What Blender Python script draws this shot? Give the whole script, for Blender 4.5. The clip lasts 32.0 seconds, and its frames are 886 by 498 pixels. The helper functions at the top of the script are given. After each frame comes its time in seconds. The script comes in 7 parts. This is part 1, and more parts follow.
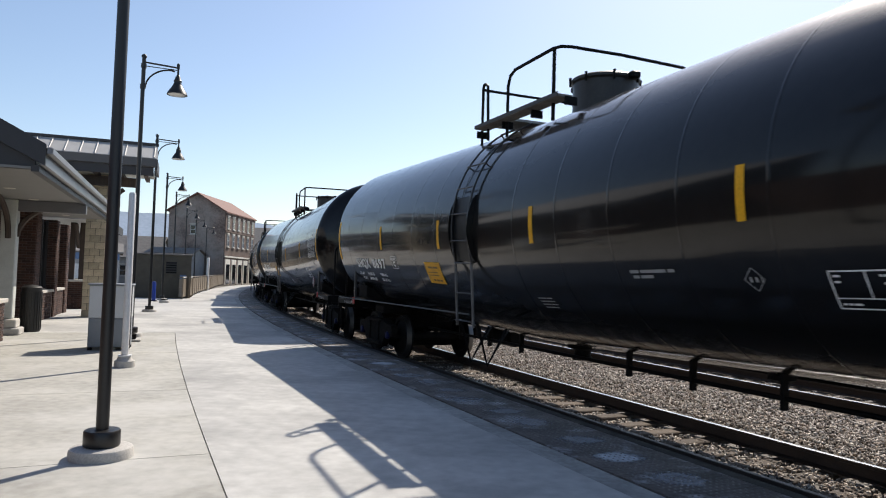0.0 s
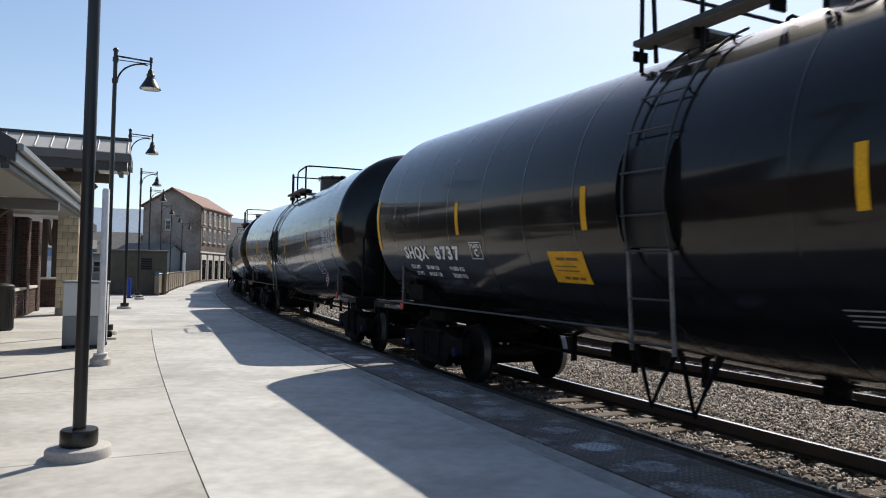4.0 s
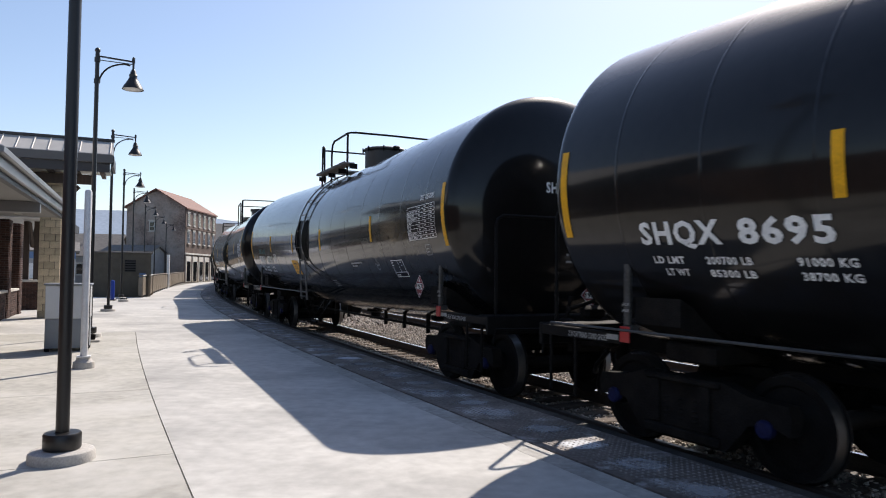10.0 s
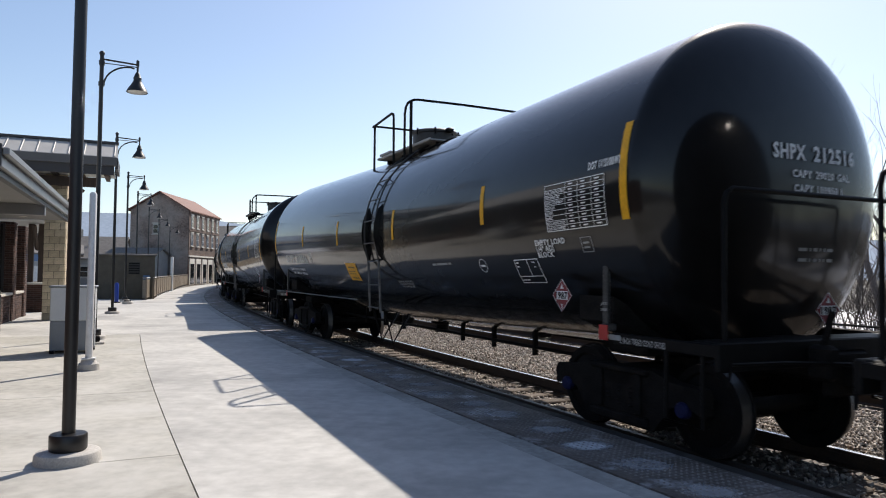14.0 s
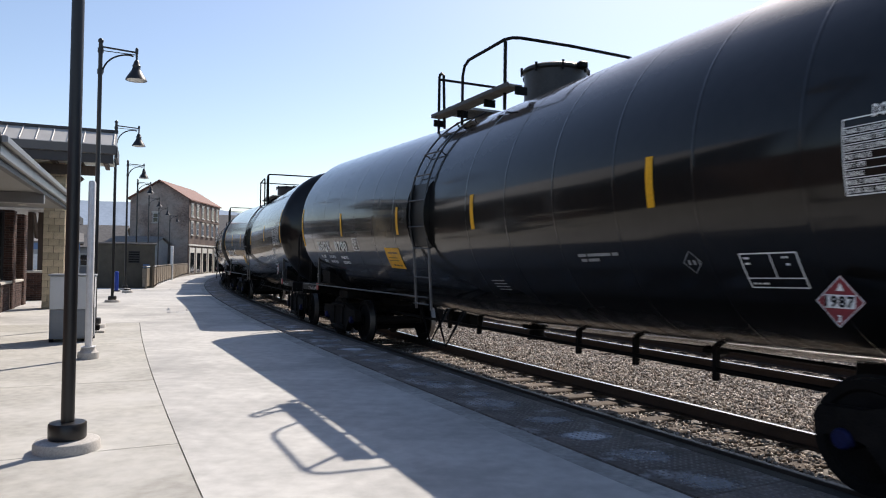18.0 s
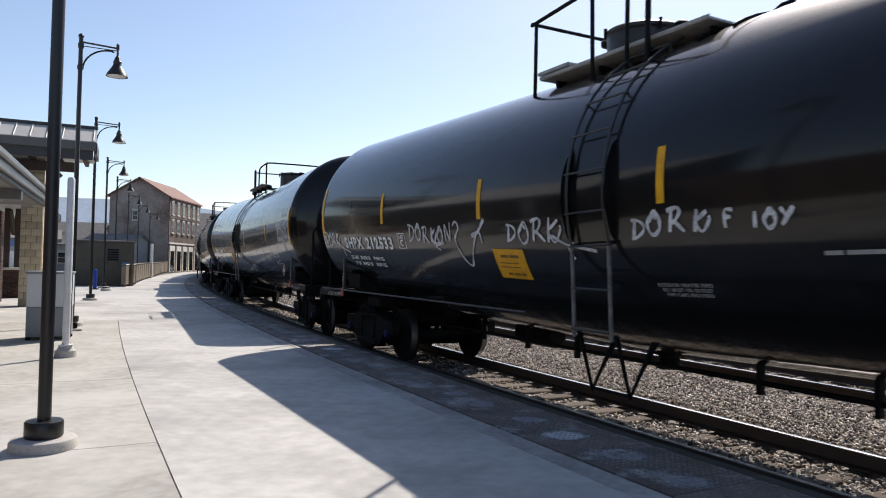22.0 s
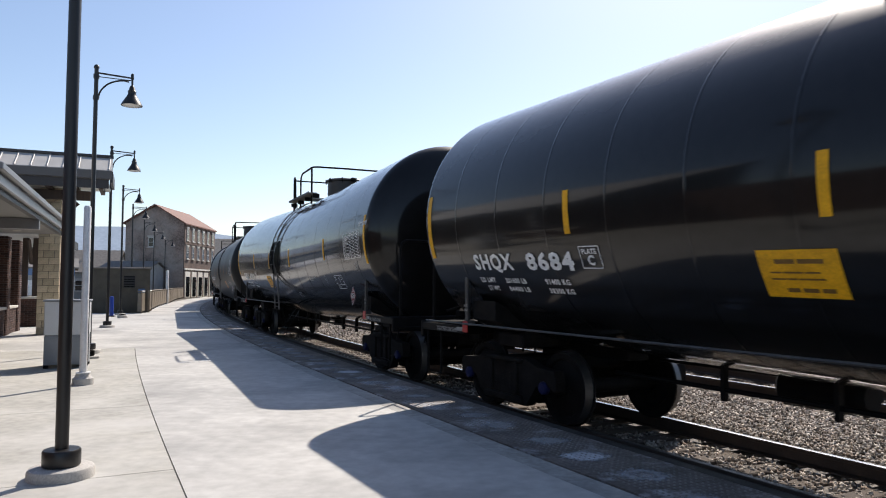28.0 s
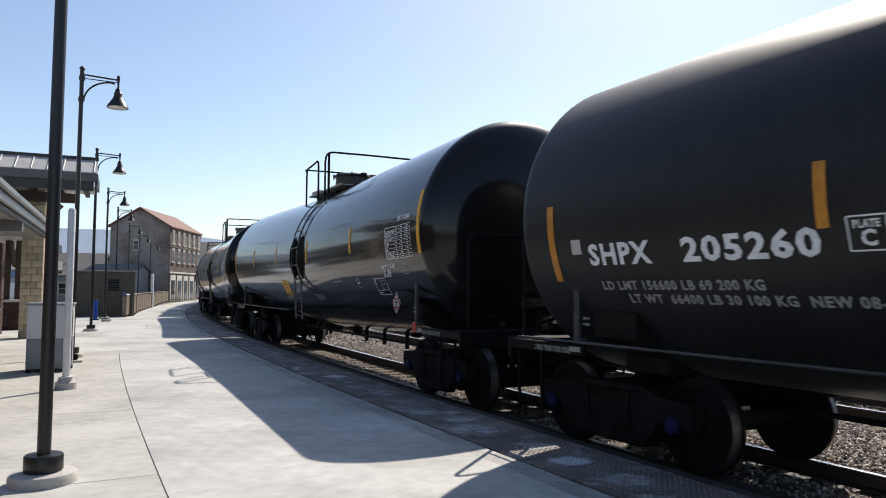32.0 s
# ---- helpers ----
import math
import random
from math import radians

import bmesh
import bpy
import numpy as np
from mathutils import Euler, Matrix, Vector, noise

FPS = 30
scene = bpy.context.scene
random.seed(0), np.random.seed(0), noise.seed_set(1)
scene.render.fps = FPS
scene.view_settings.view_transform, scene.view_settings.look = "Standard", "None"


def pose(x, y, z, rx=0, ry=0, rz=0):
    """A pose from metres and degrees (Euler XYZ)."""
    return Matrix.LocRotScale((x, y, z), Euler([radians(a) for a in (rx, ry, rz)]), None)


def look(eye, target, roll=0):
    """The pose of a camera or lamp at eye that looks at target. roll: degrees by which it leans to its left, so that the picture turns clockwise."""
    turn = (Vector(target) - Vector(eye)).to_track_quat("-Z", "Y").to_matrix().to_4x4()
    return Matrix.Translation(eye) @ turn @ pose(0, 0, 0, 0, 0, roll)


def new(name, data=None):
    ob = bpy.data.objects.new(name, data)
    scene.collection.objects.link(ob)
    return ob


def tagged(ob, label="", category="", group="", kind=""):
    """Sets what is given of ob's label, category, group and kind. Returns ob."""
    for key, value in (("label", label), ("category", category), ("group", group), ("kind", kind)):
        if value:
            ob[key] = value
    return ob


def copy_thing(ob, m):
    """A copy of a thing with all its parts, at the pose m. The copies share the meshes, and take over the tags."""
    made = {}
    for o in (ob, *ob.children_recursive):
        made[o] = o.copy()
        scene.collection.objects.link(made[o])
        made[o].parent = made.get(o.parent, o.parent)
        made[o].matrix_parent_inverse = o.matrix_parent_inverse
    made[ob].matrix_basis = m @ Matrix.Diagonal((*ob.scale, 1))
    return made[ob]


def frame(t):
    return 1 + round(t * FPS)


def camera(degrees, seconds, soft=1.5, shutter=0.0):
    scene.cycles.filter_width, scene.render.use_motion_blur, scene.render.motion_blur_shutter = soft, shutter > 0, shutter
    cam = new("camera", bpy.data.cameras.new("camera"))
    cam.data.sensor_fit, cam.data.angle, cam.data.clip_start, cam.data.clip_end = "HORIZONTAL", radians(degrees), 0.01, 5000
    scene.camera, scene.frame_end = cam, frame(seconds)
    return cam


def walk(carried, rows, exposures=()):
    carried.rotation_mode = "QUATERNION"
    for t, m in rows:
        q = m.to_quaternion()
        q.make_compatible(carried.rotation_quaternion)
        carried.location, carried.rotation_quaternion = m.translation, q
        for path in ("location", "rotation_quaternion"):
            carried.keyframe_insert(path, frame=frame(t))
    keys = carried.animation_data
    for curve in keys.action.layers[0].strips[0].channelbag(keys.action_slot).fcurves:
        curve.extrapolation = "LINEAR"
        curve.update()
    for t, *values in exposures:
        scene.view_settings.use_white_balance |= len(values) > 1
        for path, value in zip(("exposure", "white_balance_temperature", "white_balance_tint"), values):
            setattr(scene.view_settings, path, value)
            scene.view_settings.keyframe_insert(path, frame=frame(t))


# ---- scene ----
# ---------------------------------------------------------------- camera
cam = camera(64.46, 32.0, soft=1.05, shutter=0.08)
walk(cam, [
    (0.0, pose(-0.007, 0.032, 1.586, 92.39, -1.74, 3.20)), (0.5, pose(-0.007, 0.027, 1.584, 92.41, -1.83, 3.26)),
    (1.0, pose(-0.008, 0.022, 1.583, 92.75, -1.96, 3.40)), (1.5, pose(-0.018, 0.038, 1.584, 93.03, -1.91, 3.52)),
    (2.0, pose(-0.019, 0.020, 1.589, 93.21, -2.10, 3.66)), (2.5, pose(-0.024, 0.031, 1.585, 93.55, -1.78, 3.60)),
    (4.5, pose(0.000, 0.001, 1.595, 91.08, -0.88, 0.65)), (5.0, pose(0.002, 0.005, 1.593, 90.65, -0.70, 0.00)),
    (5.5, pose(0.015, -0.015, 1.597, 90.69, -0.79, -0.42)), (6.0, pose(0.011, 0.003, 1.583, 91.70, -0.31, 0.49)),
    (6.5, pose(0.005, 0.006, 1.588, 91.63, -0.43, 1.06)), (7.0, pose(-0.004, 0.020, 1.589, 92.08, -0.64, 1.08)),
    (7.5, pose(-0.003, 0.003, 1.596, 92.56, -0.62, 0.42)), (8.0, pose(-0.000, 0.001, 1.587, 92.66, -0.74, 0.32)),
    (8.5, pose(-0.004, -0.001, 1.585, 92.46, -0.63, 0.02)), (9.0, pose(0.007, -0.011, 1.582, 92.10, -0.57, -0.26)),
    (9.5, pose(0.006, -0.011, 1.584, 92.18, -0.79, 0.20)), (10.0, pose(0.003, -0.002, 1.592, 91.88, -0.72, 0.35)),
    (10.5, pose(-0.005, 0.012, 1.591, 92.05, -0.81, 0.38)), (11.0, pose(-0.007, -0.000, 1.590, 92.06, -1.17, 0.54)),
    (11.5, pose(-0.009, -0.002, 1.582, 91.83, -0.77, 0.51)), (12.0, pose(-0.003, -0.011, 1.588, 91.69, -0.77, 0.29)),
    (12.5, pose(-0.006, -0.010, 1.584, 91.72, -0.67, 0.23)), (13.0, pose(-0.007, -0.003, 1.590, 91.89, -0.75, 0.22)),
    (13.5, pose(-0.001, -0.016, 1.582, 92.09, -0.54, 0.35)), (14.0, pose(-0.007, -0.016, 1.583, 92.05, -0.63, 0.60)),
    (14.5, pose(-0.014, -0.011, 1.579, 91.91, -0.84, 0.61)), (16.5, pose(-0.009, 0.010, 1.589, 91.74, -0.91, 0.76)),
    (17.0, pose(-0.010, 0.007, 1.589, 91.52, -0.70, 0.78)), (17.5, pose(-0.005, 0.004, 1.586, 91.31, -0.71, 0.72)),
    (18.0, pose(-0.006, 0.009, 1.586, 91.21, -0.83, 0.60)), (18.5, pose(-0.008, 0.003, 1.584, 91.19, -0.78, 0.60)),
    (19.0, pose(-0.001, -0.003, 1.587, 91.03, -0.76, 1.03)), (19.5, pose(-0.002, -0.001, 1.585, 91.04, -0.58, 1.06)),
    (20.0, pose(-0.013, 0.019, 1.596, 91.11, -0.83, 0.97)), (20.5, pose(-0.010, 0.002, 1.590, 91.38, -0.90, 0.93)),
    (21.0, pose(-0.014, -0.004, 1.585, 91.39, -0.89, 0.88)), (21.5, pose(-0.013, 0.006, 1.586, 91.27, -0.98, 0.44)),
    (22.0, pose(0.006, -0.026, 1.583, 91.28, -1.30, -0.83)), (22.5, pose(-0.002, -0.008, 1.588, 91.60, -0.99, -1.12)),
    (23.0, pose(0.013, -0.021, 1.579, 91.52, -0.79, -0.58)), (23.5, pose(-0.004, 0.017, 1.591, 91.82, -1.14, -0.15)),
    (24.0, pose(-0.002, 0.009, 1.586, 92.00, -0.82, -0.95)), (24.5, pose(0.013, -0.015, 1.579, 91.76, -0.41, -1.18)),
    (25.0, pose(0.010, 0.004, 1.577, 91.23, -0.24, 0.03)), (25.5, pose(-0.006, 0.032, 1.589, 90.95, -0.52, 1.88)),
    (27.5, pose(-0.001, 0.022, 1.587, 92.36, -0.38, 0.90)), (28.0, pose(-0.002, -0.001, 1.582, 92.94, -0.16, 0.30)),
    (28.5, pose(0.002, -0.005, 1.579, 92.68, -0.01, 0.64)), (29.0, pose(-0.001, 0.002, 1.583, 92.91, -0.33, 0.65)),
    (29.5, pose(-0.012, 0.012, 1.582, 93.29, -0.36, 0.41)), (30.0, pose(-0.004, 0.007, 1.581, 93.35, -0.26, 0.33)),
    (30.5, pose(-0.001, -0.023, 1.583, 93.27, -0.05, 0.18)), (31.0, pose(-0.006, 0.006, 1.578, 93.06, -0.40, 0.08)),
    (31.5, pose(-0.004, -0.008, 1.582, 93.11, -0.44, -0.74)), (32.0, pose(-0.002, -0.007, 1.584, 93.31, -0.37, -0.75)),
], exposures=[(0.0, 0.18, 6550, 11.5), (2.0, 0.13, 6550, 9.5), (5.0, 0.13, 6550, 11.5), (7.0, 0.22, 6550, 13.5), (8.5, 0.17, 6550, 13.0), (10.0, 0.23, 6550, 14.5),
              (14.0, 0.16, 6550, 12.5), (17.0, 0.23, 6550, 14.0), (23.0, 0.18, 6550, 13.5), (28.0, 0.23, 6550, 13.5), (30.0, 0.21, 6550, 11.5), (32.0, 0.18, 6550, 11.5)])

# ---------------------------------------------------------------- light
SUN_AZ, SUN_EL = 22.4, 44.85          # degrees to the right of +y, and up
world = bpy.data.worlds.new("sky")
scene.world = world
world.use_nodes = True
wn = world.node_tree.nodes
wn.clear()
sky = wn.new("ShaderNodeTexSky")
sky.sky_type = "NISHITA"
sky.sun_disc = False
sky.sun_elevation = radians(SUN_EL)
sky.sun_rotation = radians(SUN_AZ)
sky.air_density, sky.dust_density, sky.ozone_density = 1.0, 0.7, 1.25
sky_bg = wn.new("ShaderNodeBackground")
sky_bg.inputs["Strength"].default_value = 0.130
sky_out = wn.new("ShaderNodeOutputWorld")
world.node_tree.links.new(sky.outputs[0], sky_bg.inputs[0])
world.node_tree.links.new(sky_bg.outputs[0], sky_out.inputs[0])

sun_data = bpy.data.lights.new("sun", "SUN")
sun_data.energy, sun_data.angle, sun_data.color = 5.0, radians(0.53), (1.0, 0.93, 0.82)
sun = new("sun", sun_data)
sun_dir = Vector((math.sin(radians(SUN_AZ)) * math.cos(radians(SUN_EL)), math.cos(radians(SUN_AZ)) * math.cos(radians(SUN_EL)), math.sin(radians(SUN_EL))))
sun.matrix_world = look(sun_dir * 200, (0, 0, 0))


# ---------------------------------------------------------------- materials
def material(name, colour, rough=0.6, metal=0.0, vary=0.25, scale=6.0, fine=60.0, bump=0.15, stain=None, stain_amount=0.4, stain_scale=0.8, obj_vary=0.0, spec=0.5, coat=0.0, coat_rough=0.08, sheen=0.0, coat_ior=1.5, stain_from=0.48, stretch=(1, 1, 1), isl=0.0):
    """Principled surface with grain at two scales, stains of another colour, and a fine relief."""
    m = bpy.data.materials.new(name)
    m.use_nodes = True
    nt = m.node_tree
    nd, ln = nt.nodes, nt.links
    bsdf = nd["Principled BSDF"]
    tc = nd.new("ShaderNodeTexCoord")
    mp = nd.new("ShaderNodeMapping")
    mp.inputs["Scale"].default_value = stretch
    ln.new(tc.outputs["Object"], mp.inputs[0])
    big = nd.new("ShaderNodeTexNoise")
    big.inputs["Scale"].default_value, big.inputs["Detail"].default_value = scale, 5.0
    small = nd.new("ShaderNodeTexNoise")
    small.inputs["Scale"].default_value, small.inputs["Detail"].default_value = fine, 4.0
    ln.new(mp.outputs[0], big.inputs["Vector"])
    ln.new(mp.outputs[0], small.inputs["Vector"])
    mix = nd.new("ShaderNodeMath")
    mix.operation = "ADD"
    ln.new(big.outputs[0], mix.inputs[0])
    ln.new(small.outputs[0], mix.inputs[1])
    ramp = nd.new("ShaderNodeMapRange")
    ramp.inputs[1].default_value, ramp.inputs[2].default_value = 0.75, 1.25
    ramp.inputs[3].default_value, ramp.inputs[4].default_value = 1 - vary, 1 + vary
    ln.new(mix.outputs[0], ramp.inputs[0])
    val = ramp.outputs[0]
    if obj_vary or isl:
        if isl:
            src = nd.new("ShaderNodeNewGeometry").outputs["Random Per Island"]
        else:
            src = nd.new("ShaderNodeObjectInfo").outputs["Random"]
        r2 = nd.new("ShaderNodeMapRange")
        r2.inputs[3].default_value, r2.inputs[4].default_value = 1 - (obj_vary or isl), 1 + (obj_vary or isl)
        ln.new(src, r2.inputs[0])
        mul = nd.new("ShaderNodeMath")
        mul.operation = "MULTIPLY"
        ln.new(val, mul.inputs[0])
        ln.new(r2.outputs[0], mul.inputs[1])
        val = mul.outputs[0]
    base = nd.new("ShaderNodeVectorMath")
    base.operation = "SCALE"
    base.inputs[0].default_value = colour
    ln.new(val, base.inputs["Scale"])
    col = base.outputs[0]
    if stain:
        sn = nd.new("ShaderNodeTexNoise")
        sn.inputs["Scale"].default_value, sn.inputs["Detail"].default_value, sn.inputs["Roughness"].default_value = stain_scale, 8.0, 0.65
        ln.new(mp.outputs[0], sn.inputs["Vector"])
        sr = nd.new("ShaderNodeMapRange")
        sr.inputs[1].default_value, sr.inputs[2].default_value, sr.inputs[4].default_value = stain_from, stain_from + 0.24, stain_amount
        ln.new(sn.outputs[0], sr.inputs[0])
        mc = nd.new("ShaderNodeMix")
        mc.data_type = "RGBA"
        ln.new(sr.outputs[0], mc.inputs["Factor"])
        ln.new(col, mc.inputs["A"])
        mc.inputs["B"].default_value = (*stain, 1)
        col = mc.outputs["Result"]
    ln.new(col, bsdf.inputs["Base Color"])
    rr = nd.new("ShaderNodeMapRange")
    rr.inputs[3].default_value, rr.inputs[4].default_value = max(0.02, rough - 0.08), min(1, rough + 0.1)
    ln.new(big.outputs[0], rr.inputs[0])
    ln.new(rr.outputs[0], bsdf.inputs["Roughness"])
    bsdf.inputs["Metallic"].default_value = metal
    bsdf.inputs["Specular IOR Level"].default_value = spec
    bsdf.inputs["Coat Weight"].default_value = coat
    bsdf.inputs["Coat Roughness"].default_value, bsdf.inputs["Coat IOR"].default_value = coat_rough, coat_ior
    bsdf.inputs["Sheen Weight"].default_value, bsdf.inputs["Sheen Roughness"].default_value = sheen, 0.35
    if bump:
        bp = nd.new("ShaderNodeBump")
        bp.inputs["Strength"].default_value, bp.inputs["Distance"].default_value = bump, 0.01
        ln.new(mix.outputs[0], bp.inputs["Height"])
        ln.new(bp.outputs[0], bsdf.inputs["Normal"])
    return m


M = {}
M["concrete"] = material("pale_concrete", (0.485, 0.477, 0.452), 0.78, vary=0.15, scale=0.8, fine=6, bump=0.02, stain=(0.25, 0.246, 0.238), stain_amount=0.95, stain_scale=0.36, stain_from=0.47)
M["concrete_old"] = material("warm_concrete", (0.375, 0.365, 0.33), 0.85, vary=0.18, scale=1.1, fine=8, bump=0.03, stain=(0.54, 0.53, 0.50), stain_amount=0.95, stain_scale=0.45, obj_vary=0.06)
M["concrete_border"] = material("darker_mottled_concrete", (0.425, 0.416, 0.392), 0.8, vary=0.25, scale=2.2, fine=14, bump=0.03, stain=(0.23, 0.22, 0.205), stain_amount=0.85, stain_scale=1.0, stain_from=0.44)
M["joint"] = material("joint_grit", (0.13, 0.118, 0.10), 0.95, vary=0.3, scale=8)
M["tactile"] = material("tactile_paver", (0.165, 0.142, 0.127), 0.75, vary=0.35, scale=3.2, fine=24, stain=(0.82, 0.83, 0.86), stain_amount=1.0, stain_scale=1.7, stain_from=0.53, obj_vary=0.18)
M["tactile_dome"] = material("worn_dome_tops", (0.225, 0.205, 0.195), 0.75, vary=0.35, scale=3.2, fine=24)


def salt_material(name, strength, hollow):
    """Dried salt on a paver: dense in the middle or as a ring, ragged and thin towards its rim."""
    m = material(name, (0.70, 0.715, 0.75), 0.9, vary=0.2, scale=6, fine=40)
    nd, ln = m.node_tree.nodes, m.node_tree.links
    tc = nd.new("ShaderNodeTexCoord")
    off = nd.new("ShaderNodeVectorMath")
    off.operation = "SUBTRACT"
    off.inputs[1].default_value = (0.5, 0.5, 0.0)
    ln.new(tc.outputs["Generated"], off.inputs[0])
    flat = nd.new("ShaderNodeVectorMath")
    flat.operation = "MULTIPLY"
    flat.inputs[1].default_value = (2, 2, 0)
    ln.new(off.outputs[0], flat.inputs[0])
    rad = nd.new("ShaderNodeVectorMath")
    rad.operation = "LENGTH"
    ln.new(flat.outputs[0], rad.inputs[0])
    noise = nd.new("ShaderNodeTexNoise")
    noise.inputs["Scale"].default_value, noise.inputs["Detail"].default_value, noise.inputs["Roughness"].default_value = 7.0, 6.0, 0.7
    ln.new(tc.outputs["Object"], noise.inputs["Vector"])
    push = nd.new("ShaderNodeMath")
    push.operation = "ADD"
    ln.new(rad.outputs["Value"], push.inputs[0])
    ln.new(noise.outputs[0], push.inputs[1])
    ramp = nd.new("ShaderNodeValToRGB")
    e = ramp.color_ramp.elements
    e[0].position, e[1].position = 0.30, 0.95
    low = strength * (0.05 if hollow else 1.0)
    e[0].color, e[1].color = (low, low, low, 1), (0, 0, 0, 1)
    mid = ramp.color_ramp.elements.new(0.66)
    mid.color = (strength, strength, strength, 1)
    half = nd.new("ShaderNodeMath")
    half.operation = "MULTIPLY"
    half.inputs[1].default_value = 0.66
    ln.new(push.outputs[0], half.inputs[0])
    ln.new(half.outputs[0], ramp.inputs[0])
    ln.new(ramp.outputs[0], nd["Principled BSDF"].inputs["Alpha"])
    return m


M["salt"] = salt_material("dried_salt", 0.85, False)
M["salt_faint"] = salt_material("thin_dried_salt", 0.38, False)
M["salt_ring"] = salt_material("ring_of_dried_salt", 0.42, True)
M["edge"] = material("dark_platform_edge", (0.035, 0.033, 0.031), 0.8, vary=0.4, scale=4, bump=0.3, stain=(0.12, 0.11, 0.1), stain_amount=0.6, stain_scale=2.0)
M["footing"] = material("footing_concrete", (0.46, 0.44, 0.41), 0.85, vary=0.2, scale=5, bump=0.3, stain=(0.25, 0.24, 0.22))
M["ballast"] = material("ballast_bed", (0.16, 0.145, 0.13), 0.95, vary=0.6, scale=9, fine=38, bump=0.9)
M["stone_chip"] = material("ballast_stone", (0.36, 0.325, 0.285), 0.85, vary=0.3, scale=20, fine=80, isl=0.95, stain=(0.22, 0.145, 0.095), stain_amount=0.8, stain_scale=9.0, stain_from=0.44)
M["rail"] = material("rusty_rail", (0.045, 0.03, 0.022), 0.75, metal=0.0, vary=0.3, scale=4, stretch=(1, 1, 1))
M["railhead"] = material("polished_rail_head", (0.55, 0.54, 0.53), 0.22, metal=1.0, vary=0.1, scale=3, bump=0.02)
# near rail only: a darker, duller head stands in for the train's shade
M["railhead_shaded"] = material("shaded_rail_head", (0.05, 0.045, 0.04), 0.5, metal=0.4, vary=0.2, scale=3, bump=0.05)
M["tie"] = material("weathered_timber", (0.095, 0.072, 0.055), 0.9, vary=0.4, scale=3, fine=30, bump=0.5, obj_vary=0.3, stretch=(1, 8, 1))
M["tank"] = material("gloss_black_paint", (0.0062, 0.0058, 0.0057), 0.40, vary=0.25, scale=1.3, fine=9, bump=0.03, stain=(0.010, 0.009, 0.0085), stain_amount=0.5, stain_scale=0.8, spec=0.06, coat=1.0, coat_rough=0.10, coat_ior=1.37)
M["tank_smooth"] = material("satin_black_paint", (0.0062, 0.0058, 0.0057), 0.40, vary=0.25, scale=0.9, fine=6, bump=0.02, stain=(0.010, 0.009, 0.0085), stain_amount=0.5, stain_scale=0.7, spec=0.06, coat=1.0, coat_rough=0.10, coat_ior=1.37)
M["tank_matt"] = material("weathered_black_paint", (0.011, 0.0115, 0.012), 0.44, vary=0.3, scale=1.5, fine=12, bump=0.05, stain=(0.020, 0.019, 0.018), stain_amount=0.5, stain_scale=0.9, stretch=(1, 1, 0.4), spec=0.30, sheen=0.05)
M["black"] = material("black_steel", (0.008, 0.0078, 0.008), 0.5, vary=0.35, scale=5, bump=0.15, stain=(0.009, 0.0085, 0.008), stain_amount=0.4, spec=0.08)
M["ladder_worn"] = material("rubbed_grey_steel", (0.13, 0.127, 0.122), 0.5, vary=0.5, scale=7, fine=50, bump=0.1)
M["dome"] = material("dull_black_housing_paint", (0.018, 0.017, 0.017), 0.45, vary=0.35, scale=4, fine=30, bump=0.1, stain=(0.04, 0.034, 0.03), stain_amount=0.5, stain_scale=2.5)
M["grating_dull"] = material("weathered_walkway_grating", (0.15, 0.14, 0.13), 0.7, vary=0.4, scale=7)
M["rail_worn"] = material("rubbed_black_handrail", (0.045, 0.044, 0.043), 0.5, vary=0.5, scale=5, fine=40, bump=0.1)
M["worn_edge"] = material("scuffed_black_steel", (0.028, 0.028, 0.028), 0.55, vary=0.4, scale=9, bump=0.1)
M["grime"] = material("grimy_cast_steel", (0.012, 0.011, 0.0103), 0.8, vary=0.5, scale=6, bump=0.4, stain=(0.022, 0.017, 0.0135), stain_amount=0.6, stain_scale=3, spec=0.1)
M["wheel"] = material("worn_wheel_steel", (0.011, 0.0103, 0.01), 0.65, vary=0.4, scale=5, bump=0.2, spec=0.08)
M["tread"] = material("bright_wheel_tread", (0.2, 0.195, 0.19), 0.5, metal=1.0, vary=0.15)
M["grating"] = material("galvanised_grating", (0.36, 0.35, 0.34), 0.6, metal=0.2, vary=0.3, scale=8)
M["white_mark"] = material("white_stencil_paint", (0.78, 0.78, 0.76), 0.6, vary=0.15, scale=12, bump=0.0)
M["dim_mark"] = material("faded_stencil_paint", (0.30, 0.30, 0.29), 0.6, vary=0.2, scale=12, bump=0.0)
M["yellow"] = material("yellow_reflective_tape", (0.72, 0.36, 0.006), 0.45, vary=0.18, scale=8, bump=0.02, spec=0.3)
M["orange"] = material("faded_orange_tape", (0.50, 0.20, 0.015), 0.45, vary=0.25, scale=8, bump=0.02)
M["panel_ink"] = material("dark_panel_ink", (0.16, 0.08, 0.01), 0.5, bump=0.0)
M["placard_red"] = material("placard_red", (0.20, 0.013, 0.020), 0.5, vary=0.2, scale=9, bump=0.0)
M["red"] = material("red_enamel", (0.42, 0.022, 0.02), 0.45, vary=0.15)
M["blue_cap"] = material("blue_bearing_cap", (0.010, 0.013, 0.055), 0.55, vary=0.4, scale=6, spec=0.15)
M["spray_white"] = material("white_spray_paint", (0.55, 0.55, 0.55), 0.7, vary=0.35, scale=9, fine=40, bump=0.0)
M["spray_teal"] = material("teal_spray_paint", (0.05, 0.17, 0.17), 0.7, vary=0.4, scale=9, bump=0.0)
M["spray_blue"] = material("indigo_spray_paint", (0.025, 0.025, 0.10), 0.7, vary=0.4, scale=9, bump=0.0)
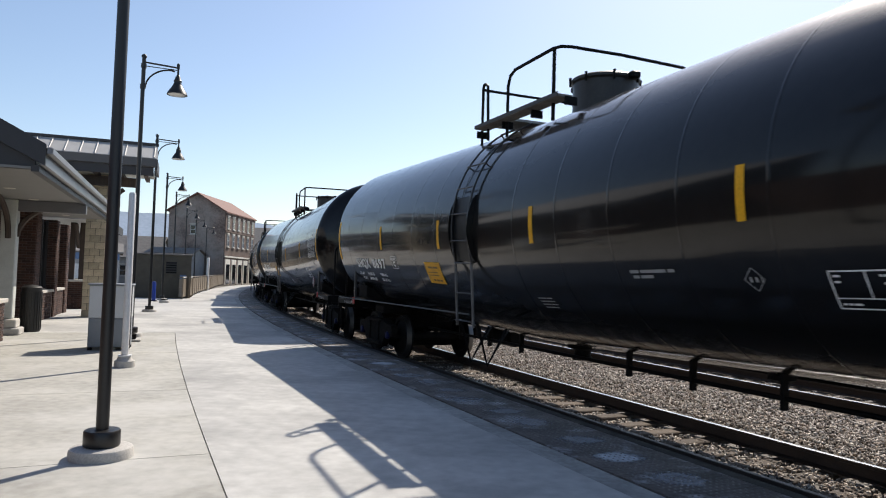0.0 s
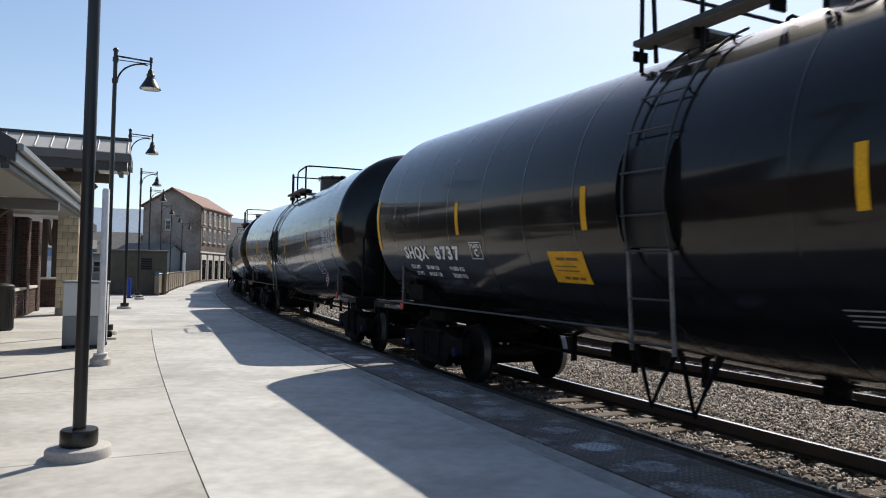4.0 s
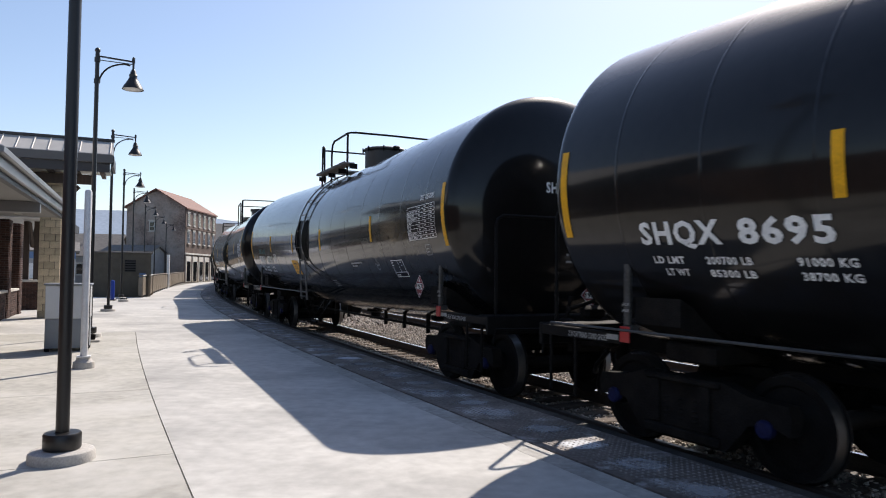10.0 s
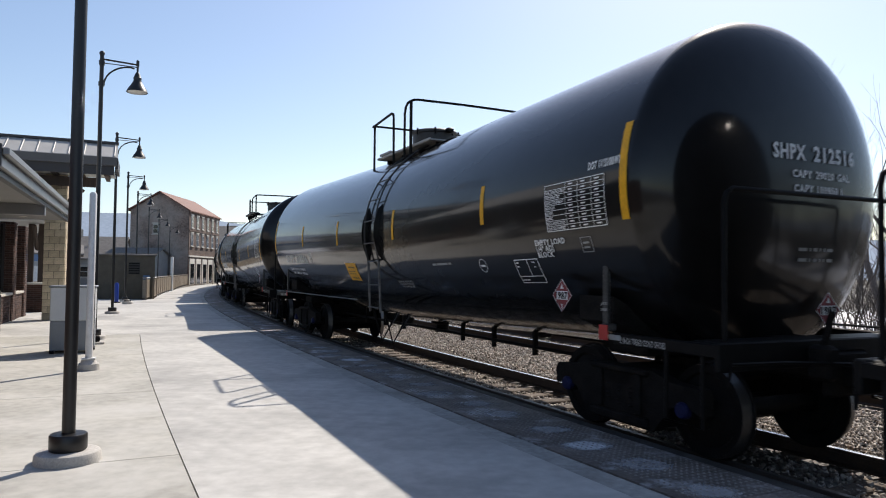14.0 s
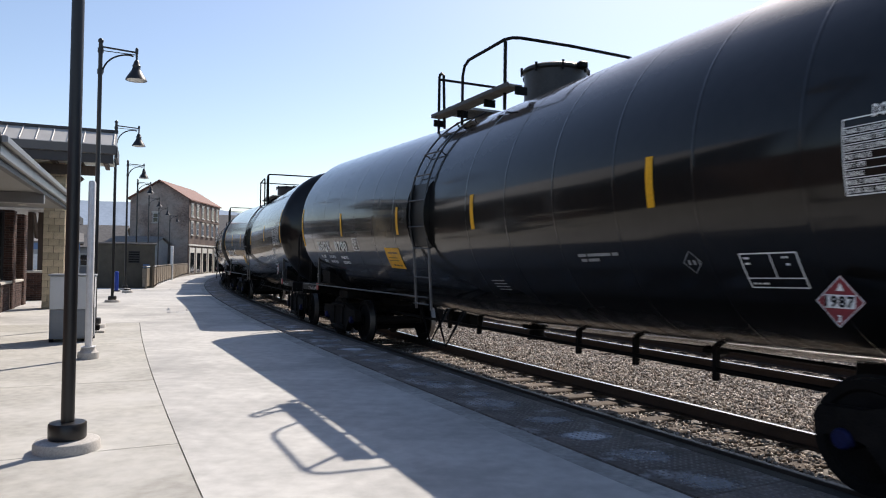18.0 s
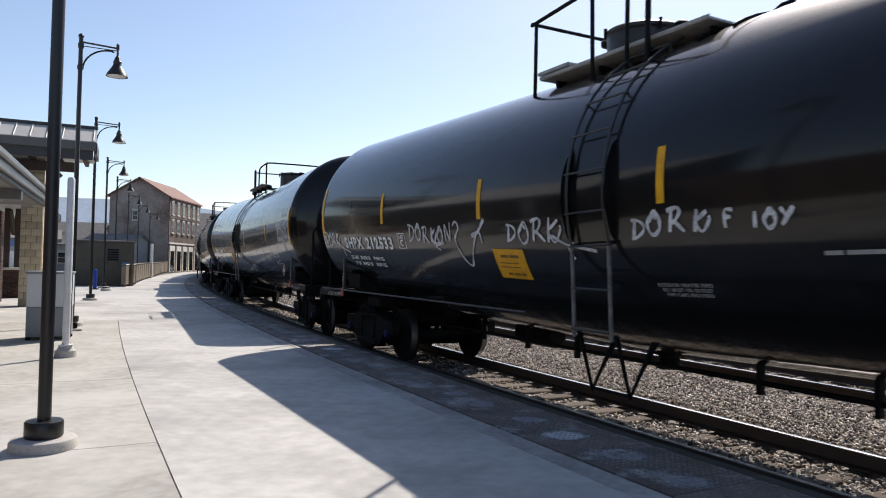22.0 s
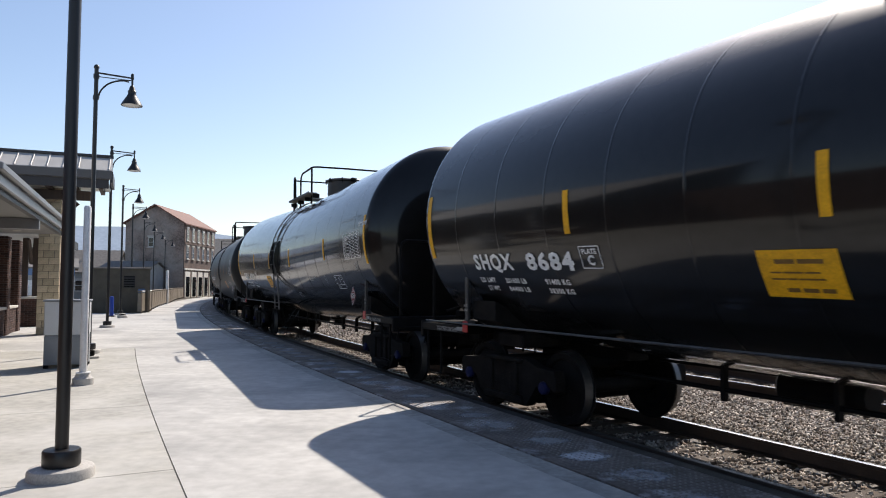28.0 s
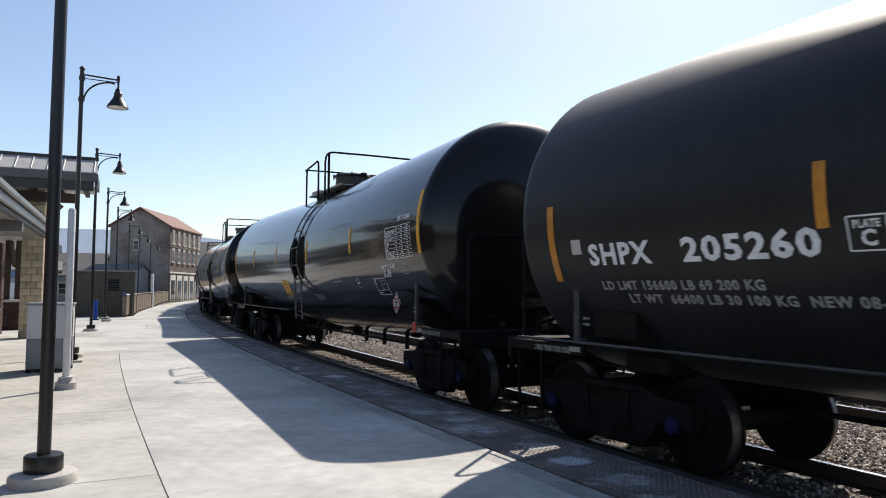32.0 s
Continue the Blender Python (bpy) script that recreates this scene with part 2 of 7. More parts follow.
M["lamp_black"] = material("black_powder_coat", (0.013, 0.012, 0.012), 0.38, vary=0.2, scale=6, bump=0.05)
M["lamp_glass"] = material("milky_lamp_lens", (0.6, 0.6, 0.58), 0.3, vary=0.05)
M["galv"] = material("pale_galvanised_steel", (0.66, 0.66, 0.65), 0.5, metal=0.1, vary=0.12, scale=8)
M["cab_light"] = material("light_grey_enamel", (0.52, 0.54, 0.55), 0.45, vary=0.06, scale=2)
M["cab_dark"] = material("mid_grey_enamel", (0.20, 0.22, 0.24), 0.5, vary=0.08, scale=2)
M["roof_metal"] = material("grey_standing_seam_metal", (0.42, 0.41, 0.39), 0.6, metal=0.0, vary=0.08, scale=2, bump=0.03)
M["fascia"] = material("grey_fascia_metal", (0.17, 0.17, 0.175), 0.4, metal=0.3, vary=0.08, scale=3, bump=0.02)
M["fascia_mid"] = material("slate_grey_fascia", (0.085, 0.084, 0.085), 0.5, vary=0.1, scale=3, bump=0.02)
M["fascia_dark"] = material("charcoal_trim", (0.030, 0.029, 0.032), 0.5, vary=0.15, scale=3)
M["soffit"] = material("grey_soffit_board", (0.19, 0.185, 0.175), 0.6, vary=0.05, scale=3)
M["post_white"] = material("cream_painted_post", (0.55, 0.56, 0.52), 0.55, vary=0.1, scale=4)
M["brick"] = material("brown_red_brick", (0.062, 0.031, 0.023), 0.85, vary=0.35, scale=7, fine=70, bump=0.3, obj_vary=0.5)
M["brick_far"] = material("brown_red_brickwork", (0.085, 0.048, 0.037), 0.85, vary=0.35, scale=7, fine=60, bump=0.3, isl=0.35)
M["mortar"] = material("grey_mortar", (0.135, 0.122, 0.11), 0.95, vary=0.2, scale=10)
M["limestone"] = material("buff_limestone", (0.52, 0.44, 0.31), 0.85, vary=0.22, scale=4, bump=0.4, obj_vary=0.2)
M["cap_stone"] = material("pale_cap_stone", (0.52, 0.49, 0.44), 0.8, vary=0.1)
M["timber"] = material("dark_stained_timber", (0.055, 0.036, 0.026), 0.7, vary=0.3, scale=3, stretch=(6, 6, 0.7))
M["glass"] = material("dark_window_glass", (0.012, 0.014, 0.017), 0.06, vary=0.1, bump=0.0)
M["window_paint"] = material("off_white_window_paint", (0.62, 0.61, 0.58), 0.6, vary=0.1)
M["trash"] = material("black_ribbed_bin", (0.018, 0.018, 0.018), 0.5, vary=0.3)
M["fence"] = material("tan_fence_metal", (0.19, 0.155, 0.115), 0.6, vary=0.15, scale=4)
M["hut"] = material("olive_brown_cladding", (0.105, 0.092, 0.070), 0.8, vary=0.2, scale=3)
M["old_brick"] = material("sooty_old_brick", (0.22, 0.165, 0.14), 0.9, vary=0.5, scale=0.7, fine=7, bump=0.3, stain=(0.42, 0.375, 0.335), stain_amount=0.9, stain_scale=0.24, stain_from=0.43)
M["brick_front"] = material("warm_old_brick", (0.125, 0.085, 0.068), 0.9, vary=0.25, scale=1.5, fine=14, bump=0.3, stain=(0.27, 0.21, 0.17), stain_amount=0.6, stain_scale=0.4)
M["roof_red"] = material("rusty_red_roof", (0.19, 0.09, 0.066), 0.75, vary=0.25, scale=2, fine=12)
M["cream"] = material("cream_storefront_paint", (0.70, 0.66, 0.58), 0.7, vary=0.15, scale=2)
M["shingle"] = material("grey_roof_shingle", (0.16, 0.15, 0.14), 0.85, vary=0.25, scale=3)
M["siding"] = material("grey_house_siding", (0.33, 0.33, 0.32), 0.75, vary=0.15, scale=2)
M["siding_tan"] = material("tan_house_siding", (0.38, 0.31, 0.24), 0.75, vary=0.15, scale=2)
M["shop_blue"] = material("blue_shop_front", (0.10, 0.17, 0.30), 0.6, vary=0.15, scale=2)
M["blue"] = material("blue_plastic", (0.012, 0.045, 0.30), 0.4, vary=0.1)
M["car_teal"] = material("teal_car_paint", (0.03, 0.16, 0.17), 0.25, vary=0.05, bump=0.0, coat=0.6)
M["tyre"] = material("tyre_rubber", (0.02, 0.02, 0.02), 0.85)
M["asphalt"] = material("street_asphalt", (0.06, 0.06, 0.06), 0.9, vary=0.2, scale=2)
M["earth"] = material("winter_ground", (0.11, 0.095, 0.072), 0.95, vary=0.35, scale=0.6, fine=7, bump=0.3, stain=(0.70, 0.71, 0.74), stain_amount=0.9, stain_scale=0.09, stain_from=0.54)
M["snow"] = material("old_snow", (0.78, 0.80, 0.84), 0.7, vary=0.08, scale=1.5, bump=0.3, stain=(0.13, 0.11, 0.09), stain_amount=0.95, stain_scale=0.35, stain_from=0.42)
M["bark"] = material("grey_winter_bark", (0.13, 0.11, 0.10), 0.9, vary=0.3, scale=6)
M["brush"] = material("grey_brown_twigs", (0.10, 0.085, 0.072), 0.9, vary=0.35, scale=5)
M["hill"] = material("wooded_hill_haze_glow", (0.105, 0.115, 0.145), 0.95, vary=0.3, scale=0.02, fine=0.15, bump=0.0)
# no light source: a faint blue glow puts distance haze into the hills
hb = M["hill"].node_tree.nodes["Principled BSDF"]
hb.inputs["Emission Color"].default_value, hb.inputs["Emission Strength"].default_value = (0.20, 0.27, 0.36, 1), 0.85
M["wire"] = material("grey_cable", (0.16, 0.16, 0.17), 0.6)


# ---------------------------------------------------------------- mesh tools
class MB:
    """Vertices and faces of one mesh."""

    def __init__(self):
        self.v, self.f = [], []

    def add(self, verts, faces):
        n = len(self.v)
        self.v.extend(verts)
        self.f.extend(tuple(i + n for i in fc) for fc in faces)
        return self

    def box(self, c, s, rz=0.0, m=None, bevel=0.0):
        hx, hy, hz = s[0] / 2, s[1] / 2, s[2] / 2
        if bevel:
            b = min(bevel, hx * 0.9, hy * 0.9, hz * 0.9)
            pts = []
            for z, k in ((-hz, b), (-hz + b, 0), (hz - b, 0), (hz, b)):
                for x, y in ((-hx + k + b, -hy + k), (hx - k - b, -hy + k), (hx - k, -hy + k + b), (hx - k, hy - k - b), (hx - k - b, hy - k), (-hx + k + b, hy - k), (-hx + k, hy - k - b), (-hx + k, -hy + k + b)):
                    pts.append((x, y, z))
            fcs = [tuple(range(7, -1, -1)), tuple(range(24, 32))]
            for r in range(3):
                for i in range(8):
                    fcs.append((r * 8 + i, r * 8 + (i + 1) % 8, r * 8 + 8 + (i + 1) % 8, r * 8 + 8 + i))
        else:
            pts = [(x, y, z) for z in (-hz, hz) for x, y in ((-hx, -hy), (hx, -hy), (hx, hy), (-hx, hy))]
            fcs = [(3, 2, 1, 0), (4, 5, 6, 7), (0, 1, 5, 4), (1, 2, 6, 5), (2, 3, 7, 6), (3, 0, 4, 7)]
        if m is None:
            cs, sn = math.cos(rz), math.sin(rz)
            pts = [(c[0] + x * cs - y * sn, c[1] + x * sn + y * cs, c[2] + z) for x, y, z in pts]
        else:
            pts = [tuple(Vector(c) + m @ Vector(q)) for q in pts]
        return self.add(pts, fcs)

    def rod(self, p0, p1, r0, r1=None, n=8):
        return self.tube((p0, p1), (r0, r0 if r1 is None else r1), n)

    def tube(self, pts, radii, n=8):
        pts = [Vector(q) for q in pts]
        if not isinstance(radii, (tuple, list)):
            radii = [radii] * len(pts)
        rings = []
        ref = None
        for i, q in enumerate(pts):
            d = (pts[min(i + 1, len(pts) - 1)] - pts[max(i - 1, 0)]).normalized()
            if ref is None:
                ref = Vector((0, 0, 1)) if abs(d.z) < 0.9 else Vector((1, 0, 0))
            a = d.cross(ref).normalized()
            b = a.cross(d)
            ref = b
            rings.append([tuple(q + (a * math.cos(t) + b * math.sin(t)) * radii[i]) for t in (2 * math.pi * k / n for k in range(n))])
        verts = [q for r in rings for q in r]
        faces = [(i * n + k, i * n + n + k, i * n + n + (k + 1) % n, i * n + (k + 1) % n) for i in range(len(rings) - 1) for k in range(n)]
        faces += [tuple(range(n)), tuple(range(len(verts) - 1, len(verts) - n - 1, -1))]
        return self.add(verts, faces)

    def lathe(self, prof, n=24, o=(0, 0, 0), ax=(0, 0, 1), cap=True):
        """Turn (height, radius) about an axis through o."""
        ax = Vector(ax).normalized()
        a = ax.orthogonal().normalized()
        b = ax.cross(a)
        o = Vector(o)
        verts = [tuple(o + ax * h + (a * math.cos(t) + b * math.sin(t)) * r) for h, r in prof for t in (2 * math.pi * k / n for k in range(n))]
        faces = [(i * n + k, i * n + (k + 1) % n, i * n + n + (k + 1) % n, i * n + n + k) for i in range(len(prof) - 1) for k in range(n)]
        if cap:
            faces += [tuple(range(n - 1, -1, -1)), tuple(range(len(verts) - n, len(verts)))]
        return self.add(verts, faces)

    def quadstrip(self, left, right):
        n = len(left)
        return self.add([tuple(q) for q in left] + [tuple(q) for q in right], [(i, n + i, n + i + 1, i + 1) for i in range(n - 1)])

    def mesh(self, name, mat, smooth=40):
        me = bpy.data.meshes.new(name)
        me.from_pydata(self.v, [], self.f)
        me.materials.append(mat)
        if smooth:
            me.shade_smooth()
            me.set_sharp_from_angle(angle=radians(smooth))
        me.update()
        return me


def empty(name, m=None):
    ob = new(name)
    ob.empty_display_size = 0.2
    if m is not None:
        ob.matrix_basis = m
    return ob


def part(name, geo, mat, parent, label="", at=None, smooth=40):
    """Link a mesh (an MB, or mesh data that is shared) as one object under a thing or part."""
    me = geo.mesh(name, mat, smooth) if isinstance(geo, MB) else geo
    ob = new(name, me)
    ob.parent = parent
    if at is not None:
        ob.matrix_basis = at
    if label:
        ob["label"] = label
    return ob


def thing(name, label, category, group="", kind="", at=None):
    return tagged(empty(name, at), label, category, group, kind)


def solid(name, geo, mat, label, category="", kind="", group="", at=None, smooth=40):
    me = geo.mesh(name, mat, smooth) if isinstance(geo, MB) else geo
    ob = new(name, me)
    if at is not None:
        ob.matrix_basis = at
    return tagged(ob, label, category, group, kind)


letters = {}


def text_geo(s, height):
    """Flat letters of the built-in font, lower left corner at the origin, cap height given: vertices, faces, width."""
    if s not in letters:
        cu = bpy.data.curves.new("letters", "FONT")
        cu.body, cu.resolution_u, cu.offset, cu.space_character = s, 2, 0.036, 1.14
        tmp = new("letters", cu)
        me = bpy.data.meshes.new_from_object(tmp)
        v = [tuple(q.co) for q in me.vertices]
        fc = [tuple(q.vertices) for q in me.polygons]
        bpy.data.objects.remove(tmp)
        bpy.data.meshes.remove(me)
        x0, x1 = min(q[0] for q in v), max(q[0] for q in v)
        letters[s] = ([(q[0] - x0, q[1]) for q in v], fc, x1 - x0)
    v, fc, w = letters[s]
    k = height / 0.70
    return [(x * k, y * k) for x, y in v], fc, w * k


# ---------------------------------------------------------------- the line of the track
RAIL_Z = -0.12                       # top of rail; the platform is at 0
T_S = np.arange(-340.0, 480.0, 0.25)
T_H = 0.48929 - 0.003332 * 1.94 * np.logaddexp(0, (T_S - 5.36) / 1.94)
T_X = np.cumsum(-np.sin(T_H) * 0.25)
T_Y = np.cumsum(np.cos(T_H) * 0.25)
T_X += 6.900 - np.interp(0.0, T_S, T_X)
T_Y += -0.182 - np.interp(0.0, T_S, T_Y)


def heading(s):
    return float(np.interp(s, T_S, T_H))


def on_track(s, off=0.0, z=0.0):
    h = heading(s)
    return Vector((float(np.interp(s, T_S, T_X)) + off * math.cos(h), float(np.interp(s, T_S, T_Y)) + off * math.sin(h), z))


def bay_joint(s):
    """Offset of the joint between the pale strip and the tan slabs."""
    return -5.27 + 0.011 * min(max(s - 8.0, 0.0), 14.0)


def strip(off0, off1, z, s0, s1, step=1.0, thick=0.0, near=None, far=None):
    """A band that follows the track, as a slab with depth where thick is given; near and far add a bay joint to an edge."""
    mb = MB()
    n = max(2, int(round((s1 - s0) / step)) + 1)
    ss = [s0 + (s1 - s0) * i / (n - 1) for i in range(n)]
    a = [on_track(s, off0 if near is None else bay_joint(s) + near, z) for s in ss]
    b = [on_track(s, off1 if far is None else bay_joint(s) + far, z) for s in ss]
    if not thick:
        return mb.quadstrip(a, b)
    d = Vector((0, 0, -thick))
    verts = [tuple(q) for q in a + b] + [tuple(q + d) for q in a + b]
    fcs = []
    for i in range(n - 1):
        fcs += [(i, n + i, n + i + 1, i + 1), (2 * n + i, 2 * n + i + 1, 3 * n + i + 1, 3 * n + i), (i, i + 1, 2 * n + i + 1, 2 * n + i), (n + i, 3 * n + i, 3 * n + i + 1, n + i + 1)]
    fcs += [(0, 2 * n, 3 * n, n), (n - 1, 2 * n - 1, 4 * n - 1, 3 * n - 1)]
    return mb.add(verts, fcs)


# ---------------------------------------------------------------- ground, platform, tracks
def build_ground():
    mb = MB()
    # rings outward, gently uneven
    rad = [0, 30, 60, 100, 160, 260, 420, 700, 1200, 2200, 4200]
    n = 48
    verts, faces = [(0.0, 0.0, -0.62)], []
    for r in rad[1:]:
        for k in range(n):
            t = 2 * math.pi * k / n
            verts.append((r * math.cos(t), r * math.sin(t), -0.62))
    for k in range(n):
        faces.append((0, 1 + k, 1 + (k + 1) % n))
    for i in range(len(rad) - 2):
        for k in range(n):
            a, b = 1 + i * n + k, 1 + i * n + (k + 1) % n
            faces.append((a, a + n, b + n, b))
    mb.add(verts, faces)
    solid("ground", mb, M["earth"], "brown winter earth with patches of old snow", kind="structure", smooth=0)


def build_platform():
    body = strip(-14.5, -1.15, -0.03, -40, 112, 2.0, 0.6)
    base = solid("platform", body, M["joint"], "station platform with dark joints between its slabs", "platform", kind="structure", smooth=0)
    gap = 0.006
    # long pale strip beside the track, in bays
    edges = [-40, -22, -6, 6.6, 26.4, 46, 66, 88, 112]
    for i in range(len(edges) - 1):
        part("slab", strip(-5.25, -2.47, 0.0, edges[i] + 0.004, edges[i + 1] - 0.004, 1.0, 0.09, near=gap), M["concrete"], base, smooth=0)
    # tan slabs towards the building
    cuts = [-40, -31, -22, -13, -4, 4.4, 9.8, 13.3, 17.75, 22.3, 26.8, 31.4, 36, 40.6, 45.2]
    for i in range(len(cuts) - 1):
        for o0, o1, jt in ((-9.6, -5.25, -gap if cuts[i] < 22 else gap), (-14.5, -9.6 - gap, None)):
            part("slab", strip(o0, o1, 0.0, cuts[i] + 0.006, cuts[i + 1] - 0.006, 1.0, 0.09, far=jt), M["concrete_old"] if cuts[i] < 22 else M["concrete"], base, smooth=0)
    # tactile pavers with truncated domes along the edge
    dome = MB()
    s = -2.0
    ci = 0
    while s < 24:
        for k in range(13):
            for j in range(10):
                q = on_track(s + (j + 0.5) * 0.061, -2.10 + (k + 0.5) * 0.061, 0.0)
                if s < 15:
                    dome.lathe([(0.0, 0.014), (0.006, 0.009)], 5, q)
        s += 0.61
    part("tactile_domes", dome, M["tactile_dome"], base, "rows of small truncated domes", smooth=0)["kind"] = "stuff"
    s = -12.0
    while s < 90:
        part("paver", strip(-2.19, -1.28, 0.0, s + 0.004, s + 0.606, 0.61, 0.08), M["tactile"], base, smooth=0)
        s += 0.61
    # darker border of the slabs beside the pavers
    for a, b in ((-40, -6), (-6, 6.6), (6.6, 26.4), (26.4, 66), (66, 112)):
        part("border_slab", strip(-2.467, -2.23, 0.0, a + 0.004, b - 0.004, 1.0, 0.09), M["concrete_border"], base, "darker mottled concrete border", smooth=0)
    # salt left where puddles dried in the dished pavers
    rng = random.Random(41)
    for k in range(-5, 32):
        at = 8.61 + 0.77 * k + (rng.uniform(-0.08, 0.08) if k else 0)
        across, along = (0.30, 0.20) if k == 0 else (rng.uniform(0.24, 0.36), rng.uniform(0.18, 0.34))
        mid = -1.80 if k == 0 else -1.80 + rng.uniform(-0.08, 0.10)
        mb = MB()
        rim = [tuple(on_track(at + along * math.sin(a), mid + across * math.cos(a), 0.003)) for a in (i * math.tau / 20 for i in range(20))]
        mb.add(rim, [tuple(range(20))])
        kind = "salt" if k in (0, 9) else "salt_ring" if k in (-1, 4, 7) else "salt_faint"
        part("salt_stain", mb, M[kind], base, "white patch of dried salt", smooth=0)
    part("edge_curb", strip(-1.275, -1.15, 0.0, -40, 112, 1.5, 0.3), M["edge"], base, "dark mottled platform edge", smooth=0)


def rail_pair(centre, z, s0, s1):
    """Two rails with foot, web and a bright head; the near head's shade is coloured."""
    for off in (centre - 0.63 - 0.075, centre + 0.78 - 0.075) if centre == 0 else (centre - 0.715, centre + 0.715):
        ob = thing("rail", "long steel rail with a polished head", "rail", "rails", "structure")
        prof = [(-0.07, -0.165), (-0.07, -0.15), (-0.012, -0.135), (-0.012, -0.045), (-0.036, -0.035), (-0.036, -0.006), (0.036, -0.006), (0.036, -0.035), (0.012, -0.045), (0.012, -0.135), (0.07, -0.15), (0.07, -0.165)]
        mb = MB()
        n = int((s1 - s0) / 1.5) + 1
        ss = [s0 + (s1 - s0) * i / n for i in range(n + 1)]
        k = len(prof)
        verts = [tuple(on_track(s, off + 0.075 + u, z + w)) for s in ss for u, w in prof]
        faces = [(i * k + j, i * k + (j + 1) % k, (i + 1) * k + (j + 1) % k, (i + 1) * k + j) for i in range(n) for j in range(k)]
        part("rail_body", mb.add(verts, faces), M["rail"], ob, smooth=0)
        hb = MB()
        hp = [(-0.034, -0.0055), (-0.03, -0.001), (-0.015, 0.0), (0.02, 0.0), (0.031, -0.001), (0.034, -0.0055)]
        verts = [tuple(on_track(s, off + 0.075 + u, z + w)) for s in ss for u, w in hp]
        k = len(hp)
        part("rail_head", hb.add(verts, [(i * k + j, i * k + j + 1, (i + 1) * k + j + 1, (i + 1) * k + j) for i in range(n) for j in range(k - 1)]), M["railhead_shaded"] if off < -0.2 else M["railhead"], ob, "worn running surface", smooth=30)


def build_ballast():
    rng = np.random.default_rng(4)
    mb = strip(-1.16, 9.2, RAIL_Z - 0.225, -40, 240, 2.0)
    bed = solid("ballast_bed", mb, M["ballast"], "grey crushed stone ballast bed", "ballast", kind="structure", smooth=0)
    # loose stones where the bed passes close
    base_v = np.array([(1, 0, 0), (-1, 0, 0), (0, 1, 0), (0, -1, 0), (0, 0, 1), (0, 0, -1)], float)
    base_f = np.array([(0, 2, 4), (2, 1, 4), (1, 3, 4), (3, 0, 4), (2, 0, 5), (1, 2, 5), (3, 1, 5), (0, 3, 5)])
    lots = [(-1.05, 3.9, 1.0, 26, 46000, 0.023), (3.9, 8.5, 2.0, 30, 14000, 0.028), (-1.0, 6.0, 26, 60, 12000, 0.042), (1.0, 4.2, 1.0, 16, 9000, 0.024), (-1.1, -0.72, 1.0, 30, 9000, 0.024), (-1.12, -0.70, 1.0, 24, 12000, 0.015)]
    V, F = [], []
    n0 = 0
    for o0, o1, s0, s1, cnt, size in lots:
        s = s0 + (s1 - s0) * rng.random(cnt) ** 1.25
        off = o0 + (o1 - o0) * rng.random(cnt)
        h = np.interp(s, T_S, T_H)
        cx = np.interp(s, T_S, T_X) + off * np.cos(h)
        cy = np.interp(s, T_S, T_Y) + off * np.sin(h)
        lift = 0.03 * np.sin(off * 2.1 + 0.6) * np.sin(s * 0.9 + off)
        mound = np.where((off > 1.5) & (off < 3.6), 0.05, 0.0) + np.where(off < -0.7, 0.042 + 0.016 * (np.sin(s * 2.7) + np.sin(s * 6.1 + 1.0)), 0.0)
        cz = RAIL_Z - 0.215 + lift * 0.6 + mound + 0.02 * rng.random(cnt)
        sc = size * (0.55 + 0.8 * rng.random((cnt, 3)))
        for rail in (-0.63, 0.78, 4.305, 5.735):
            cz = np.where(np.abs(off - rail) < 0.09, cz - 0.06, cz)
        q = rng.normal(size=(cnt, 4))
        q /= np.linalg.norm(q, axis=1)[:, None]
        w, x, y, z = q.T
        R = np.stack([np.stack([1 - 2 * (y * y + z * z), 2 * (x * y - z * w), 2 * (x * z + y * w)], -1), np.stack([2 * (x * y + z * w), 1 - 2 * (x * x + z * z), 2 * (y * z - x * w)], -1), np.stack([2 * (x * z - y * w), 2 * (y * z + x * w), 1 - 2 * (x * x + y * y)], -1)], 1)
        jit = base_v[None] * (0.75 + 0.5 * rng.random((cnt, 6, 1))) + 0.22 * rng.normal(size=(cnt, 6, 3))
        pts = np.einsum("nij,nkj->nki", R, jit * sc[:, None, :]) + np.stack([cx, cy, cz], -1)[:, None, :]
        V.append(pts.reshape(-1, 3))
        F.append((base_f[None] + (n0 + 6 * np.arange(cnt))[:, None, None]).reshape(-1, 3))
        n0 += 6 * cnt
    V, F = np.concatenate(V), np.concatenate(F)
    me = bpy.data.meshes.new("ballast_stones")
    me.vertices.add(len(V))
    me.vertices.foreach_set("co", V.ravel())
    me.loops.add(F.size)
    me.loops.foreach_set("vertex_index", F.ravel().astype(np.int32))
    me.polygons.add(len(F))
    me.polygons.foreach_set("loop_start", np.arange(0, F.size, 3, dtype=np.int32))
    me.update(calc_edges=True)
    me.materials.append(M["stone_chip"])
    ob = part("ballast_stones", me, None, bed, "loose angular grey and tan stones")
    ob["kind"] = "stuff"


def build_ties():
    for centre, s0, s1, near in ((0.075, -8.0, 70.0, True), (5.02, -4.0, 60.0, False)):
        row = thing("ties", "row of weathered timber railway ties", "railway ties", kind="structure")
        mb = MB().box((0, 0, -0.09), (2.5, 0.22, 0.18), bevel=0.012)
        me = mb.mesh("tie", M["tie"], 30)
        rng = random.Random(8)
        s = s0
        while s < s1:
            q = on_track(s, centre + rng.uniform(-0.04, 0.04), RAIL_Z - 0.185 + rng.uniform(-0.008, 0.008))
            part("tie", me, None, row, at=Matrix.Translation(q) @ Matrix.Rotation(heading(s) + rng.uniform(-0.02, 0.02), 4, "Z"))
            s += 0.53


